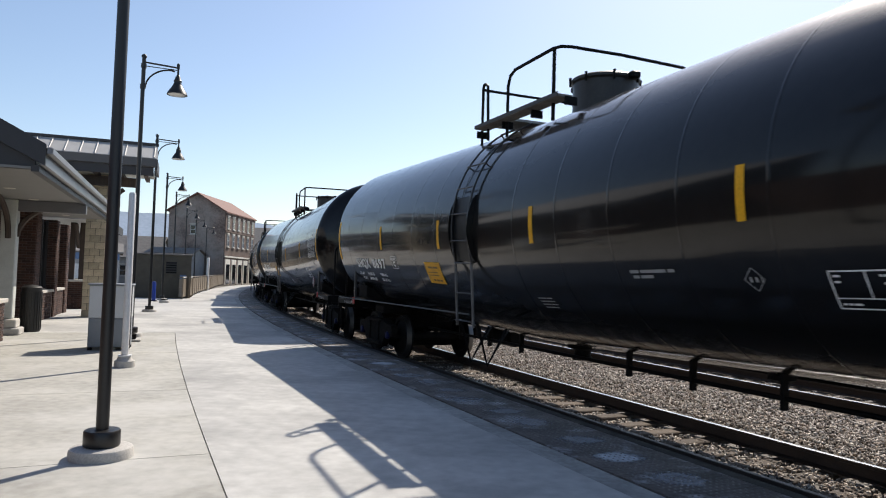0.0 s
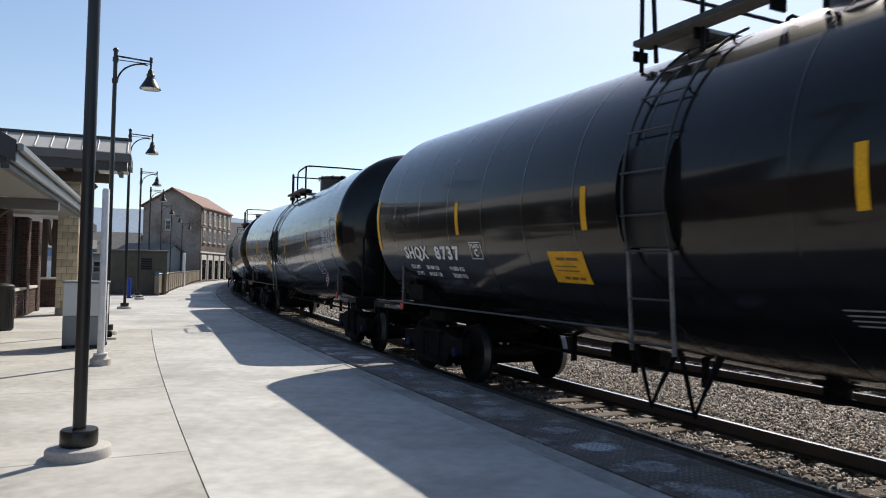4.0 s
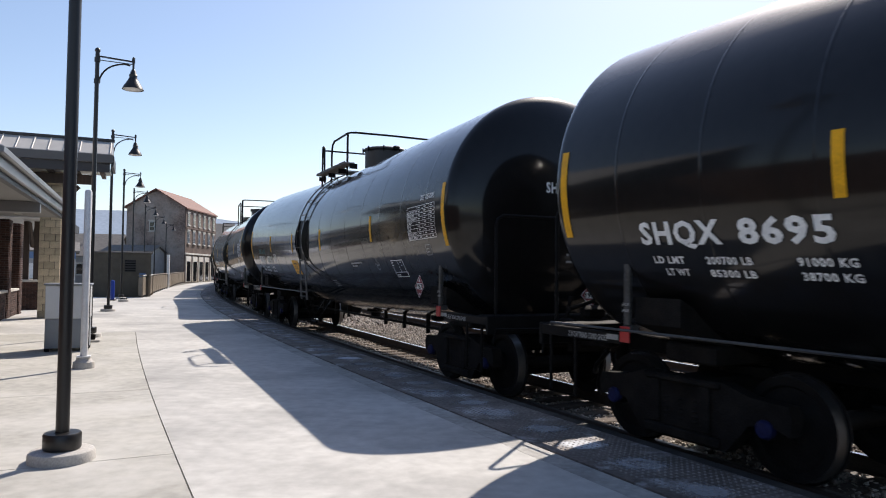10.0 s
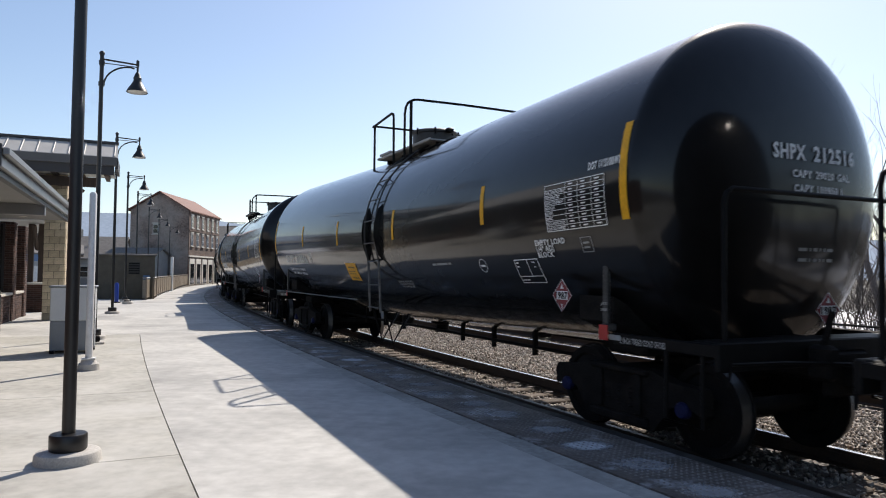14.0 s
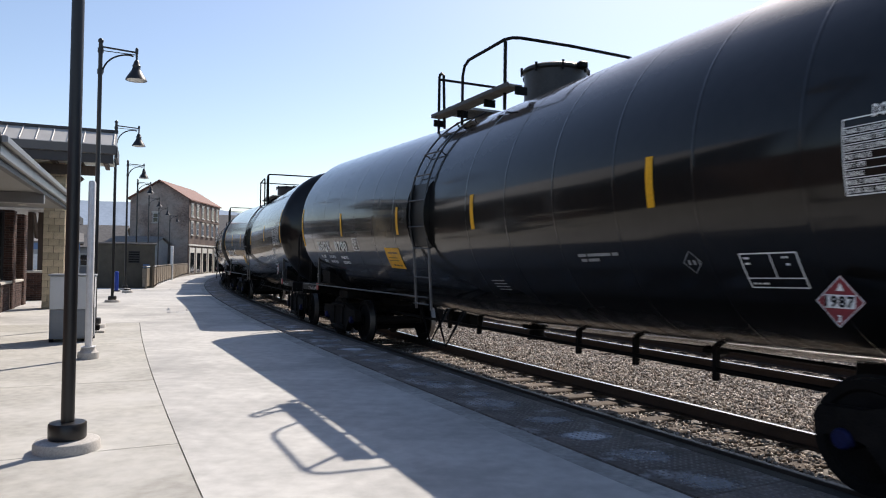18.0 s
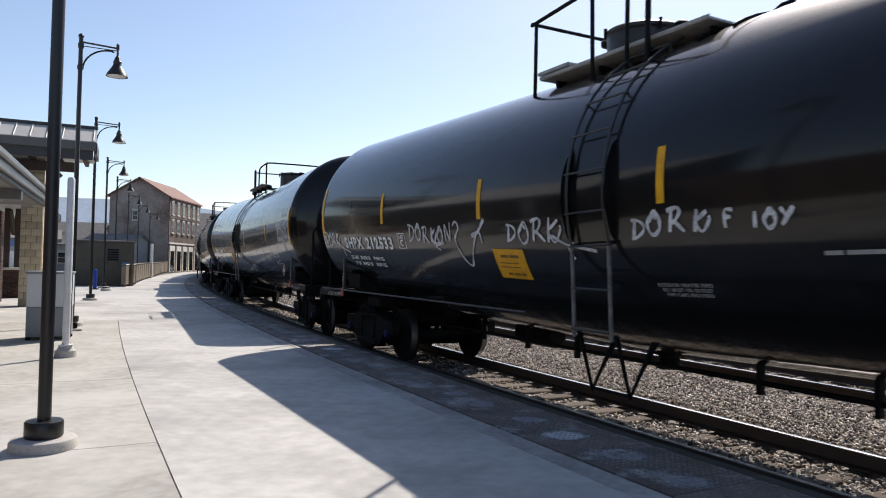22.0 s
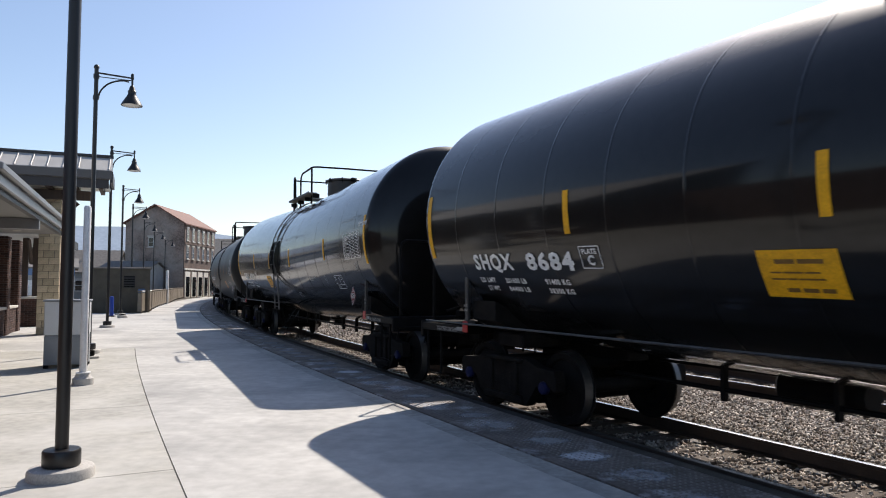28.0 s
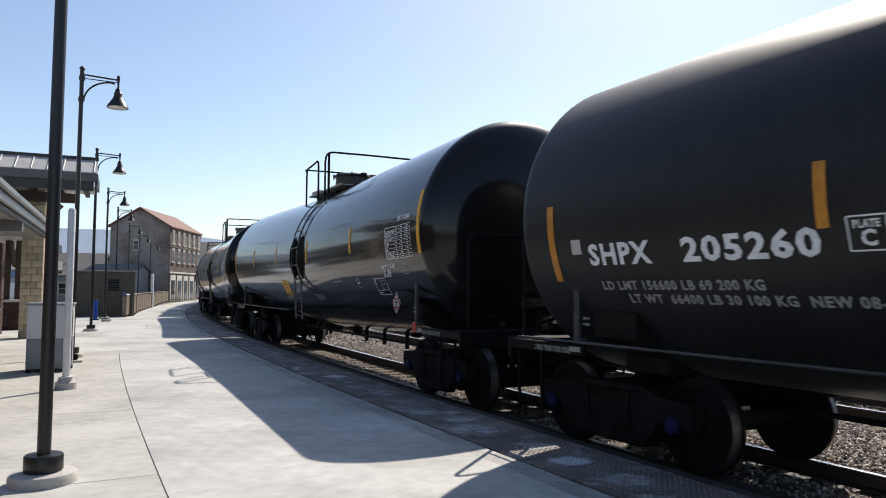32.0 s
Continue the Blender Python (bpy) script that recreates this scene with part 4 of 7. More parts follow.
    part("under_fascia", wbox(MB(), e0[0] + 0.05, e0[0] + 0.13, ol, orr - 0.06, 4.52, 4.80), M["fascia_dark"], ob, "charcoal board under the fascia")
    part("ridge_cap", wbox(MB(), r0[0] - 0.09, r0[0] + 0.09, ol, orr + 0.03, 5.60, 5.68), M["fascia_dark"], ob, "dark ridge cap")
    part("end_fascia", wbox(MB(), e0[0], b0[0], orr - 0.02, orr + 0.05, 4.70, 5.04), M["fascia_dark"], ob)
    tri = MB()
    q = [wp(e0[0], orr, 5.0), wp(r0[0], orr, 5.55), wp(b0[0], orr, 5.0)]
    tri.add([tuple(k) for k in q] + [tuple(k - WN * 0.06) for k in q], [(0, 1, 2), (5, 4, 3), (0, 3, 4, 1), (1, 4, 5, 2), (2, 5, 3, 0)])
    part("gable", tri, M["fascia"], ob, smooth=0)
    # paler than the porch soffit: sunlight bounced upward is put into its colour
    part("soffit", wbox(MB(), e0[0] + 0.14, b0[0] - 0.04, -0.4, orr - 0.07, 4.62, 4.7), M["post_white"], ob, "cream boarding under the eaves, brightened for bounced sunlight")
    for k in range(4):
        part("rafter", wbox(MB(), e0[0] + 0.06, b0[0] - 0.06, 0.35 + 0.72 * k, 0.47 + 0.72 * k, 4.50, 4.615), M["timber"], ob)
    part("beam", wbox(MB(), e0[0] + 0.75, e0[0] + 0.95, -2.0, orr - 0.5, 4.20, 4.49), M["timber"], ob)
    # stone panel and column under the cross roof
    ob = thing("stone_column", "buff limestone block column carrying the cross roof", "column")
    part("core", wbox(MB(), 3.02, 3.58, 0.82, 1.38, -0.02, 4.6), M["mortar"], ob, smooth=0)
    courses(3.0, 3.6, 0.8, 1.4, 0.0, 4.6, 0.38, 0.21, 0.014, ob, M["limestone"], "stone")
    ob = thing("stone_panel", "buff limestone wall panel under the cross roof", "wall panel")
    part("core", wbox(MB(), 3.3, 3.6, -2.6, 0.78, 3.3, 4.6), M["mortar"], ob, smooth=0)
    courses(3.27, 3.6, -2.6, 0.78, 3.35, 4.6, 0.5, 0.21, 0.014, ob, M["limestone"], "stone")
    ob = thing("roof_brace", "dark timber knee braces under the cross roof", "brace")
    for z0, o1 in ((3.2, 1.72), (3.6, 1.85)):
        part("brace", MB().rod(wp(3.3, 1.35, z0 + 0.1), wp(3.3, o1, 4.2), 0.07, 0.07, 4), M["timber"], ob)
    # pavilion roof behind
    ob = thing("pavilion_roof", "low dark pavilion roof on timber columns", "roof", kind="structure")
    part("roof_sheet", wbox(MB(), 6.2, 16.0, -5.0, 0.9, 3.32, 3.5), M["roof_metal"], ob, smooth=0)
    part("fascia", wbox(MB(), 6.15, 16.05, 0.88, 0.98, 3.2, 3.54), M["fascia_dark"], ob)


def build_fence_and_hut():
    ob = thing("fence", "curving tan metal railing fence along the platform", "fence", kind="structure")
    post = MB().box((0, 0, 0.6), (0.07, 0.07, 1.22), bevel=0.008).mesh("post", M["fence"], 0)
    ss = [45.6 + 1.9 * i for i in range(31)]
    for i, s in enumerate(ss):
        o = -5.02 - max(0.0, s - 66) * 0.062
        q = on_track(s, o)
        part("post", post, None, ob, at=Matrix.Translation(q) @ Matrix.Rotation(heading(s), 4, "Z"))
        if i + 1 < len(ss):
            s2 = ss[i + 1]
            q2 = on_track(s2, -5.02 - max(0.0, s2 - 66) * 0.062)
            part("top_rail", MB().rod(q + Vector((0, 0, 1.2)), q2 + Vector((0, 0, 1.2)), 0.035, 0.035, 6), M["fence"], ob)
            mid, d = (q + q2) / 2, q2 - q
            part("panel", MB().box(mid + Vector((0, 0, 0.62)), (0.02, d.length - 0.09, 1.0), math.atan2(-d.x, d.y)), M["fence"], ob)
    # return of the fence towards the hut
    run = [on_track(45.6, -5.02), Vector((-17.74, 42.2, 0)), Vector((-16.50, 38.0, 0))]
    for q, q2 in zip(run[:-1], run[1:]):
        part("post", post, None, ob, at=Matrix.Translation(q2) @ Matrix.Rotation(radians(24), 4, "Z"))
        part("top_rail", MB().rod(q + Vector((0, 0, 1.2)), q2 + Vector((0, 0, 1.2)), 0.035, 0.035, 6), M["galv"], ob, "pale worn top rail")
        d = q2 - q
        part("panel", MB().box((q + q2) / 2 + Vector((0, 0, 0.62)), (0.02, d.length - 0.09, 1.0), math.atan2(-d.x, d.y)), M["fence"], ob)
    q, q2 = run[2], Vector((-16.75, 38.1, 0))
    for z in (1.2, 0.62):
        part("return_rail", MB().rod(q + Vector((0, 0, z)), q2 + Vector((0, 0, z)), 0.035, 0.035, 6), M["fence"], ob)
    part("panel", MB().box((q + q2) / 2 + Vector((0, 0, 0.6)), ((q2 - q).length, 0.02, 1.0), math.atan2((q2 - q).y, (q2 - q).x)), M["fence"], ob)
    tall = thing("fence_post", "tall pale square post standing at the fence", "post", at=Matrix.Translation((-22.4, 56.3, 0)))
    part("shaft", MB().box((0, 0, 1.35), (0.18, 0.18, 2.7), bevel=0.02), M["galv"], tall)
    # service hut
    hut = thing("service_hut", "olive-brown clad service hut with a dark louvre", "hut", at=Matrix.Translation((-19.4, 40.3, 0)) @ Matrix.Rotation(radians(24), 4, "Z"))
    part("wall", MB().box((0.70, 0, 1.2), (2.9, 3.6, 2.44)), M["hut"], hut, smooth=0)
    part("roof", MB().box((0.70, 0, 2.47), (3.1, 3.8, 0.09), bevel=0.02), M["shingle"], hut)
    for k in range(10):
        part("board", MB().box((-0.65 + k * 0.29, -1.806, 1.2), (0.05, 0.03, 2.4)), M["hut"], hut)
    lv = part("louvre", MB().box((1.08, -1.82, 1.72), (0.58, 0.05, 0.66)), M["fascia_dark"], hut)
    for k in range(5):
        part("slat", MB().box((1.08, -1.85, 1.45 + k * 0.135), (0.54, 0.05, 0.05)), M["black"], lv)
    part("blue_sign", MB().box((1.72, -1.83, 1.22), (0.34, 0.03, 0.22)), M["shop_blue"], hut, "small blue sign")


def gabled_house(name, label, at, w, d, eave, ridge, wall, roof, along_x=False):
    ob = thing(name, label, "house", "houses of the town", at=at)
    mb = MB()
    hw, hd = w / 2, d / 2
    pts = [(-hw, -hd, 0), (hw, -hd, 0), (hw, hd, 0), (-hw, hd, 0), (-hw, -hd, eave), (hw, -hd, eave), (hw, hd, eave), (-hw, hd, eave)]
    if along_x:
        pts += [(-hw, 0, ridge), (hw, 0, ridge)]
        fcs = [(0, 1, 5, 4), (2, 3, 7, 6), (1, 2, 6, 9, 5), (3, 0, 4, 8, 7), (3, 2, 1, 0)]
    else:
        pts += [(0, -hd, ridge), (0, hd, ridge)]
        fcs = [(0, 1, 5, 8, 4), (1, 2, 6, 5), (2, 3, 7, 9, 6), (3, 0, 4, 7), (3, 2, 1, 0)]
    part("wall", mb.add(pts, fcs), wall, ob, smooth=0)
    for sgn in (-1, 1):
        rb = MB()
        ov = 0.3
        if along_x:
            k = (ridge - eave) / hd
            q = [Vector((-hw - ov, sgn * (hd + ov), eave - k * ov)), Vector((hw + ov, sgn * (hd + ov), eave - k * ov)), Vector((hw + ov, 0, ridge)), Vector((-hw - ov, 0, ridge))]
        else:
            k = (ridge - eave) / hw
            q = [Vector((sgn * (hw + ov), -hd - ov, eave - k * ov)), Vector((sgn * (hw + ov), hd + ov, eave - k * ov)), Vector((0, hd + ov, ridge)), Vector((0, -hd - ov, ridge))]
        up = Vector((0, 0, 0.16))
        rb.add([tuple(v + up * 0.1) for v in q] + [tuple(v + up) for v in q], [(3, 2, 1, 0), (4, 5, 6, 7), (0, 1, 5, 4), (1, 2, 6, 5), (2, 3, 7, 6), (3, 0, 4, 7)])
        part("roof", rb, roof, ob, smooth=0)
    return ob


def window_on(parent, c, w, h, axis, mat="window_paint"):
    """A sash window set on a wall: frame, two dark panes, sill. axis: outward normal, 'x' or 'y' with sign."""
    sgn = -1 if axis[0] == "-" else 1
    ax = axis[-1]

    def bx(mb, u, dz, su, sz, depth, out):
        if ax == "x":
            return mb.box((c[0] + sgn * out, c[1] + u, c[2] + dz), (depth, su, sz))
        return mb.box((c[0] + u, c[1] + sgn * out, c[2] + dz), (su, depth, sz))

    win = part("window", bx(MB(), 0, 0, w + 0.09, h + 0.09, 0.06, 0.02), M[mat], parent)
    for dz in (-h / 4, h / 4):
        part("pane", bx(MB(), 0, dz, w - 0.06, h / 2 - 0.06, 0.03, 0.05), M["glass"], win)
    part("sill", bx(MB(), 0, -h / 2 - 0.12, w + 0.3, 0.1, 0.16, 0.06), M["cap_stone"], win)
    part("lintel", bx(MB(), 0, h / 2 + 0.16, w + 0.3, 0.18, 0.1, 0.03), M["cap_stone"], win)


def build_town():
    # old three-storey brick building beside the line
    ob = gabled_house("brick_building", "old three-storey sooty brick building with a rusty red roof", Matrix.Translation((-33.6, 85.8, 0)) @ Matrix.Rotation(radians(2.0), 4, "Z"), 6.6, 11.6, 8.6, 10.6, M["old_brick"], M["roof_red"])
    face = part("front_wall", MB().box((3.34, 0, 4.3), (0.10, 11.6, 8.55)), M["brick_front"], ob, "warm brick front with window rows", smooth=0)
    for z in (5.25, 7.35):
        for k in range(6):
            window_on(ob, (3.40, -4.8 + k * 1.92, z), 0.62, 1.3, "+x")
    for z, mt, lb in ((3.35, "cream", "cream stone band"), (6.32, "brick_front", "brick band"), (8.3, "brick_front", "brick band")):
        part("string_course", MB().box((3.42, 0, z), (0.14, 11.6, 0.18)), M[mt], ob, lb)
    for k in range(5):
        arch = part("storefront", MB().box((3.42, -4.7 + k * 2.3, 1.55), (0.10, 1.7, 3.0)), M["cream"], ob, "cream ground-floor opening")
        part("pane", MB().box((3.48, -4.7 + k * 2.3, 1.3), (0.05, 1.2, 2.3)), M["glass"], arch)
    for k in range(9):
        part("cornice_bracket", MB().box((3.46, -5.5 + k * 1.37, 8.46), (0.25, 0.14, 0.22)), M["brick_front"], ob)
    part("chimney", MB().box((-2.2, 4.0, 9.9), (0.7, 0.7, 2.2)), M["old_brick"], ob, smooth=0)
    window_on(ob, (-0.4, -5.82, 6.4), 0.55, 1.0, "-y")
    # pale shed against the gable
    sh = gabled_house("lean_to", "weathered pale lean-to against the brick building", Matrix.Translation((-34.6, 77.6, 0)), 5.0, 3.6, 3.4, 4.0, M["siding"], M["shingle"], True)
    part("door", MB().box((0.8, -1.83, 1.1), (1.0, 0.06, 2.1)), M["glass"], sh)
    part("blue_panel", MB().box((2.0, -1.83, 1.7), (0.7, 0.05, 1.2)), M["shop_blue"], sh, "faded blue panel")
    # houses and shops of the town
    spec = [("house", "grey-roofed house with pale siding", (-47, 92), 8, 9, 3.4, 6.2, "siding", "shingle", True, 14),
            ("house", "tan two-storey house with a grey roof", (-56, 100), 8, 10, 5.2, 8.0, "siding_tan", "shingle", False, 26),
            ("house", "grey house with a steep shingle roof", (-44, 72), 7, 8, 2.6, 4.7, "siding", "shingle", True, 28),
            ("shop", "low shop with a blue front band", (-37.5, 60), 10, 7, 3.2, 4.0, "siding", "shingle", True, 28),
            ("shop", "low tan shop with a flat front", (-49, 63), 12, 7, 3.6, 4.2, "siding_tan", "shingle", True, 30),
            ("house", "brick house with a grey roof", (-62, 74), 11, 9, 5.4, 8.0, "brick_front", "shingle", True, 34),
            ("house", "white house up the hill", (-75, 130), 10, 9, 8.0, 11.5, "siding", "shingle", False, 30),
            ("house", "tan house beyond the line", (-30, 128), 10, 9, 5.5, 8.5, "siding_tan", "shingle", True, 10),
            ("house", "grey house beyond the line", (-42, 120), 10, 9, 6.5, 9.6, "siding", "shingle", True, 15)]
    for nm, lb, (x, y), w, d, e, rg, wl, rf, ax, rot in spec:
        h = gabled_house(nm, lb, Matrix.Translation((x, y, -0.3)) @ Matrix.Rotation(radians(rot), 4, "Z"), w, d, e, rg, M[wl], M[rf], ax)
        for k in range(3):
            for z in ([1.7, 4.2] if e > 5 else [1.7]):
                window_on(h, (-w / 2 + w * (k + 0.5) / 3, -d / 2, z), 0.9, 1.3, "-y")
        if "blue" in lb:
            part("shop_band", MB().box((0, -d / 2 - 0.1, 2.9), (w, 0.2, 0.6)), M["shop_blue"], h, "blue sign band")
            part("shop_window", MB().box((1.2, -d / 2 - 0.08, 1.3), (4.5, 0.1, 1.8)), M["window_paint"], h)
    street = MB().box((-44, 52, -0.33), (10, 60, 0.5), radians(26))
    solid("road", street, M["asphalt"], "grey street behind the station", "road", kind="structure")
    lot = MB().box((-31, 47, -0.12), (14, 30, 0.22), radians(24))
    solid("snow_patch", lot, M["snow"], "old snow lying beside the street", "snow", kind="structure")
    # parked car
    cr = thing("parked_car", "teal hatchback parked behind the pavilion", "car", at=Matrix.Translation((-22.0, 33.2, -0.02)) @ Matrix.Rotation(radians(24), 4, "Z"))
    part("body", MB().box((0, 0, 0.62), (4.2, 1.7, 0.62), bevel=0.16), M["car_teal"], cr)
    part("cabin", MB().box((-0.2, 0, 1.12), (2.3, 1.5, 0.52), bevel=0.2), M["glass"], cr)
    part("roof", MB().box((-0.2, 0, 1.36), (1.7, 1.3, 0.08), bevel=0.03), M["car_teal"], cr)
    for x in (-1.35, 1.35):
        for y in (-0.8, 0.8):
            w = part("wheel", MB().lathe([(-0.1, 0.25), (-0.09, 0.32), (0.09, 0.32), (0.1, 0.25)], 18, (x, y, 0.32), (0, 1, 0)), M["tyre"], cr)
            part("rim", MB().lathe([(-0.105, 0.19), (0.105, 0.19)], 14, (x, y, 0.32), (0, 1, 0)), M["galv"], w)
    # poles and wires beyond the fence
    poles = [(-26.5, 52.0), (-36.0, 70.5), (-46.5, 90.0)]
    for x, y in poles:
        p = thing("utility_pole", "slim grey timber utility pole with wires", "utility pole", "utility poles", at=Matrix.Translation((x, y, -0.4)))
        part("pole", MB().lathe([(0, 0.14), (7.6, 0.10)], 10), M["bark"], p)
    for dz in (0.0, -0.5):
        for (x0, y0), (x1, y1) in zip(poles[:-1], poles[1:]):
            pts = [Vector((x0 + (x1 - x0) * k / 8, y0 + (y1 - y0) * k / 8, 6.65 + dz - 0.5 * math.sin(math.pi * k / 8))) for k in range(9)]
            solid("overhead_cable", MB().tube(pts, 0.02, 4), M["wire"], "grey overhead cable between poles", "cable")


build_ground()
build_platform()
rail_pair(0, RAIL_Z, -60, 240)
rail_pair(5.02, RAIL_Z, -60, 240)
build_snowbank()
build_hills()
build_lamps()
build_small_things()
build_station()
build_fence_and_hut()
build_town()
build_trees()


# ---------------------------------------------------------------- tank cars
CAR_L, TR, TZ, SLOPE, TRUCK, WHEEL_R = 17.43, 1.668, 2.50, 0.022, 6.5, 0.445


def size_of(style):
    """Set the tank's radius and axis height for a style of car."""
    global TR, TZ, SLOPE
    TR, TZ, SLOPE = {"a": (1.668, 2.500, 0.022), "b": (1.662, 2.482, 0.022), "c": (1.650, 2.470, 0.0)}[style]


def sag(x):
    """The tank's two halves rise a little towards their ends."""
    return SLOPE * abs(x) - 0.045 * SLOPE / 0.022


def skin(x, a, out=0.0):
    """A point on the tank's side: metres along, degrees up from the near side."""
    t = radians(a)
    return (x, -(TR + out) * math.cos(t), TZ + sag(x) + (TR + out) * math.sin(t))


def decal(x0, x1, a0, a1, out=0.006, nx=1, na=6):
    mb = MB()
    verts = [skin(x0 + (x1 - x0) * i / nx, a0 + (a1 - a0) * j / na, out) for i in range(nx + 1) for j in range(na + 1)]
    return mb.add(verts, [(i * (na + 1) + j, (i + 1) * (na + 1) + j, (i + 1) * (na + 1) + j + 1, i * (na + 1) + j + 1) for i in range(nx) for j in range(na)])


def side_text(mb, s, x, a, height, width=None, out=0.010):
    v, fc, w = text_geo(s, height)
    k = width / w if width else 1.0
    return mb.add([skin(x + u * k, a + math.degrees(t / TR), out) for u, t in v], fc)


def side_bars(mb, x, a, height, words, out=0.009):
    """Writing too small to read, as plain bars."""
    for w in words:
        mb.add(decal(x, x + w, a, a + math.degrees(height / TR), out, 1, 1).v, [(0, 2, 3, 1)])
        x += w + height * 0.7
    return mb


def side_line(mb, x0, a0, x1, a1, th, out=0.008):
    """A thin painted line on the side."""
    n = max(1, int(abs(a1 - a0) / 4))
    ta = math.degrees(th / TR) / 2
    for i in range(n):
        xa, xb = x0 + (x1 - x0) * i / n, x0 + (x1 - x0) * (i + 1) / n
        aa, ab = a0 + (a1 - a0) * i / n, a0 + (a1 - a0) * (i + 1) / n
        if abs(a1 - a0) > math.degrees(abs(x1 - x0) / TR):
            mb.add([skin(xa - th / 2, aa, out), skin(xa + th / 2, aa, out), skin(xb + th / 2, ab, out), skin(xb - th / 2, ab, out)], [(0, 1, 2, 3)])
        else:
            mb.add([skin(xa, aa - ta, out), skin(xb, ab - ta, out), skin(xb, ab + ta, out), skin(xa, aa + ta, out)], [(0, 1, 2, 3)])
    return mb


def frame_lines(mb, x0, x1, a0, a1, th):
    for p in ((x0, a0, x1, a0), (x0, a1, x1, a1), (x0, a0, x0, a1), (x1, a0, x1, a1)):
        side_line(mb, *p, th)
    return mb


HEAD_X, HEAD_D = 7.34, 0.46


def head_x(r):
    q = min(1.0, r / TR)
    return HEAD_X + HEAD_D * (1 - q ** 2.6) ** (1 / 2.0)


def head_text(mb, s, y, z, height, width=None, out=0.012):
    v, fc, w = text_geo(s, height)
    k = width / w if width else 1.0
    return mb.add([(head_x(math.hypot(y + u * k, z + t - TZ - sag(7.5))) + out, y + u * k, z + t) for u, t in v], fc)


def tank_mesh(mat):
    prof = []
    rs = [0.0, 0.2, 0.4, 0.55, 0.68, 0.78, 0.86, 0.92, 0.955, 0.978, 0.99, 0.9965, 0.9993, 1.0]
    for q in rs:
        prof.append((-(head_x(q * TR)) - 0.20, q * TR))
    for x in (-7.5, -7.2, -3.5, 0.0, 3.5, 7.2, 7.32):
        prof.append((x, TR))
    for q in reversed(rs):
        prof.append((head_x(q * TR), q * TR))
    mb = MB().lathe(prof, 96, (0, 0, TZ), (1, 0, 0), cap=False)
    mb.v = [(x, y, z + sag(x)) for x, y, z in mb.v]
    return mb.mesh("tank", mat, 50)


def wheelset_mesh():
    mb = MB()
    for sg in (-1, 1):
        mb.lathe([(sg * 0.77, 0.10), (sg * 0.765, 0.20), (sg * 0.735, 0.34), (sg * 0.765, 0.36), (sg * 0.77, WHEEL_R - 0.012), (sg * 0.66, WHEEL_R), (sg * 0.655, WHEEL_R + 0.025), (sg * 0.63, WHEEL_R + 0.02), (sg * 0.635, 0.34), (sg * 0.69, 0.30), (sg * 0.66, 0.12)], 32, ax=(0, 1, 0), cap=False)
        mb.lathe([(sg * 0.77, 0.11), (sg * 0.80, 0.11), (sg * 0.80, 0.07), (sg * 1.02, 0.07)], 12, ax=(0, 1, 0), cap=False)
        for k in range(3):
            t = 2 * math.pi * k / 3
            mb.rod((0.15 * math.cos(t), sg * 0.74, 0.15 * math.sin(t)), (0.15 * math.cos(t), sg * 0.78, 0.15 * math.sin(t)), 0.03, 0.03, 6)
    mb.lathe([(-0.7, 0.085), (0.7, 0.085)], 12, ax=(0, 1, 0), cap=False)
    me = mb.mesh("wheelset", M["wheel"], 35)
    me.materials.append(M["tread"])
    for f in me.polygons:
        if math.hypot(f.center.x, f.center.z) > WHEEL_R - 0.012 and 0.66 <= abs(f.center.y) < 0.769:
            f.material_index = 1
    return me


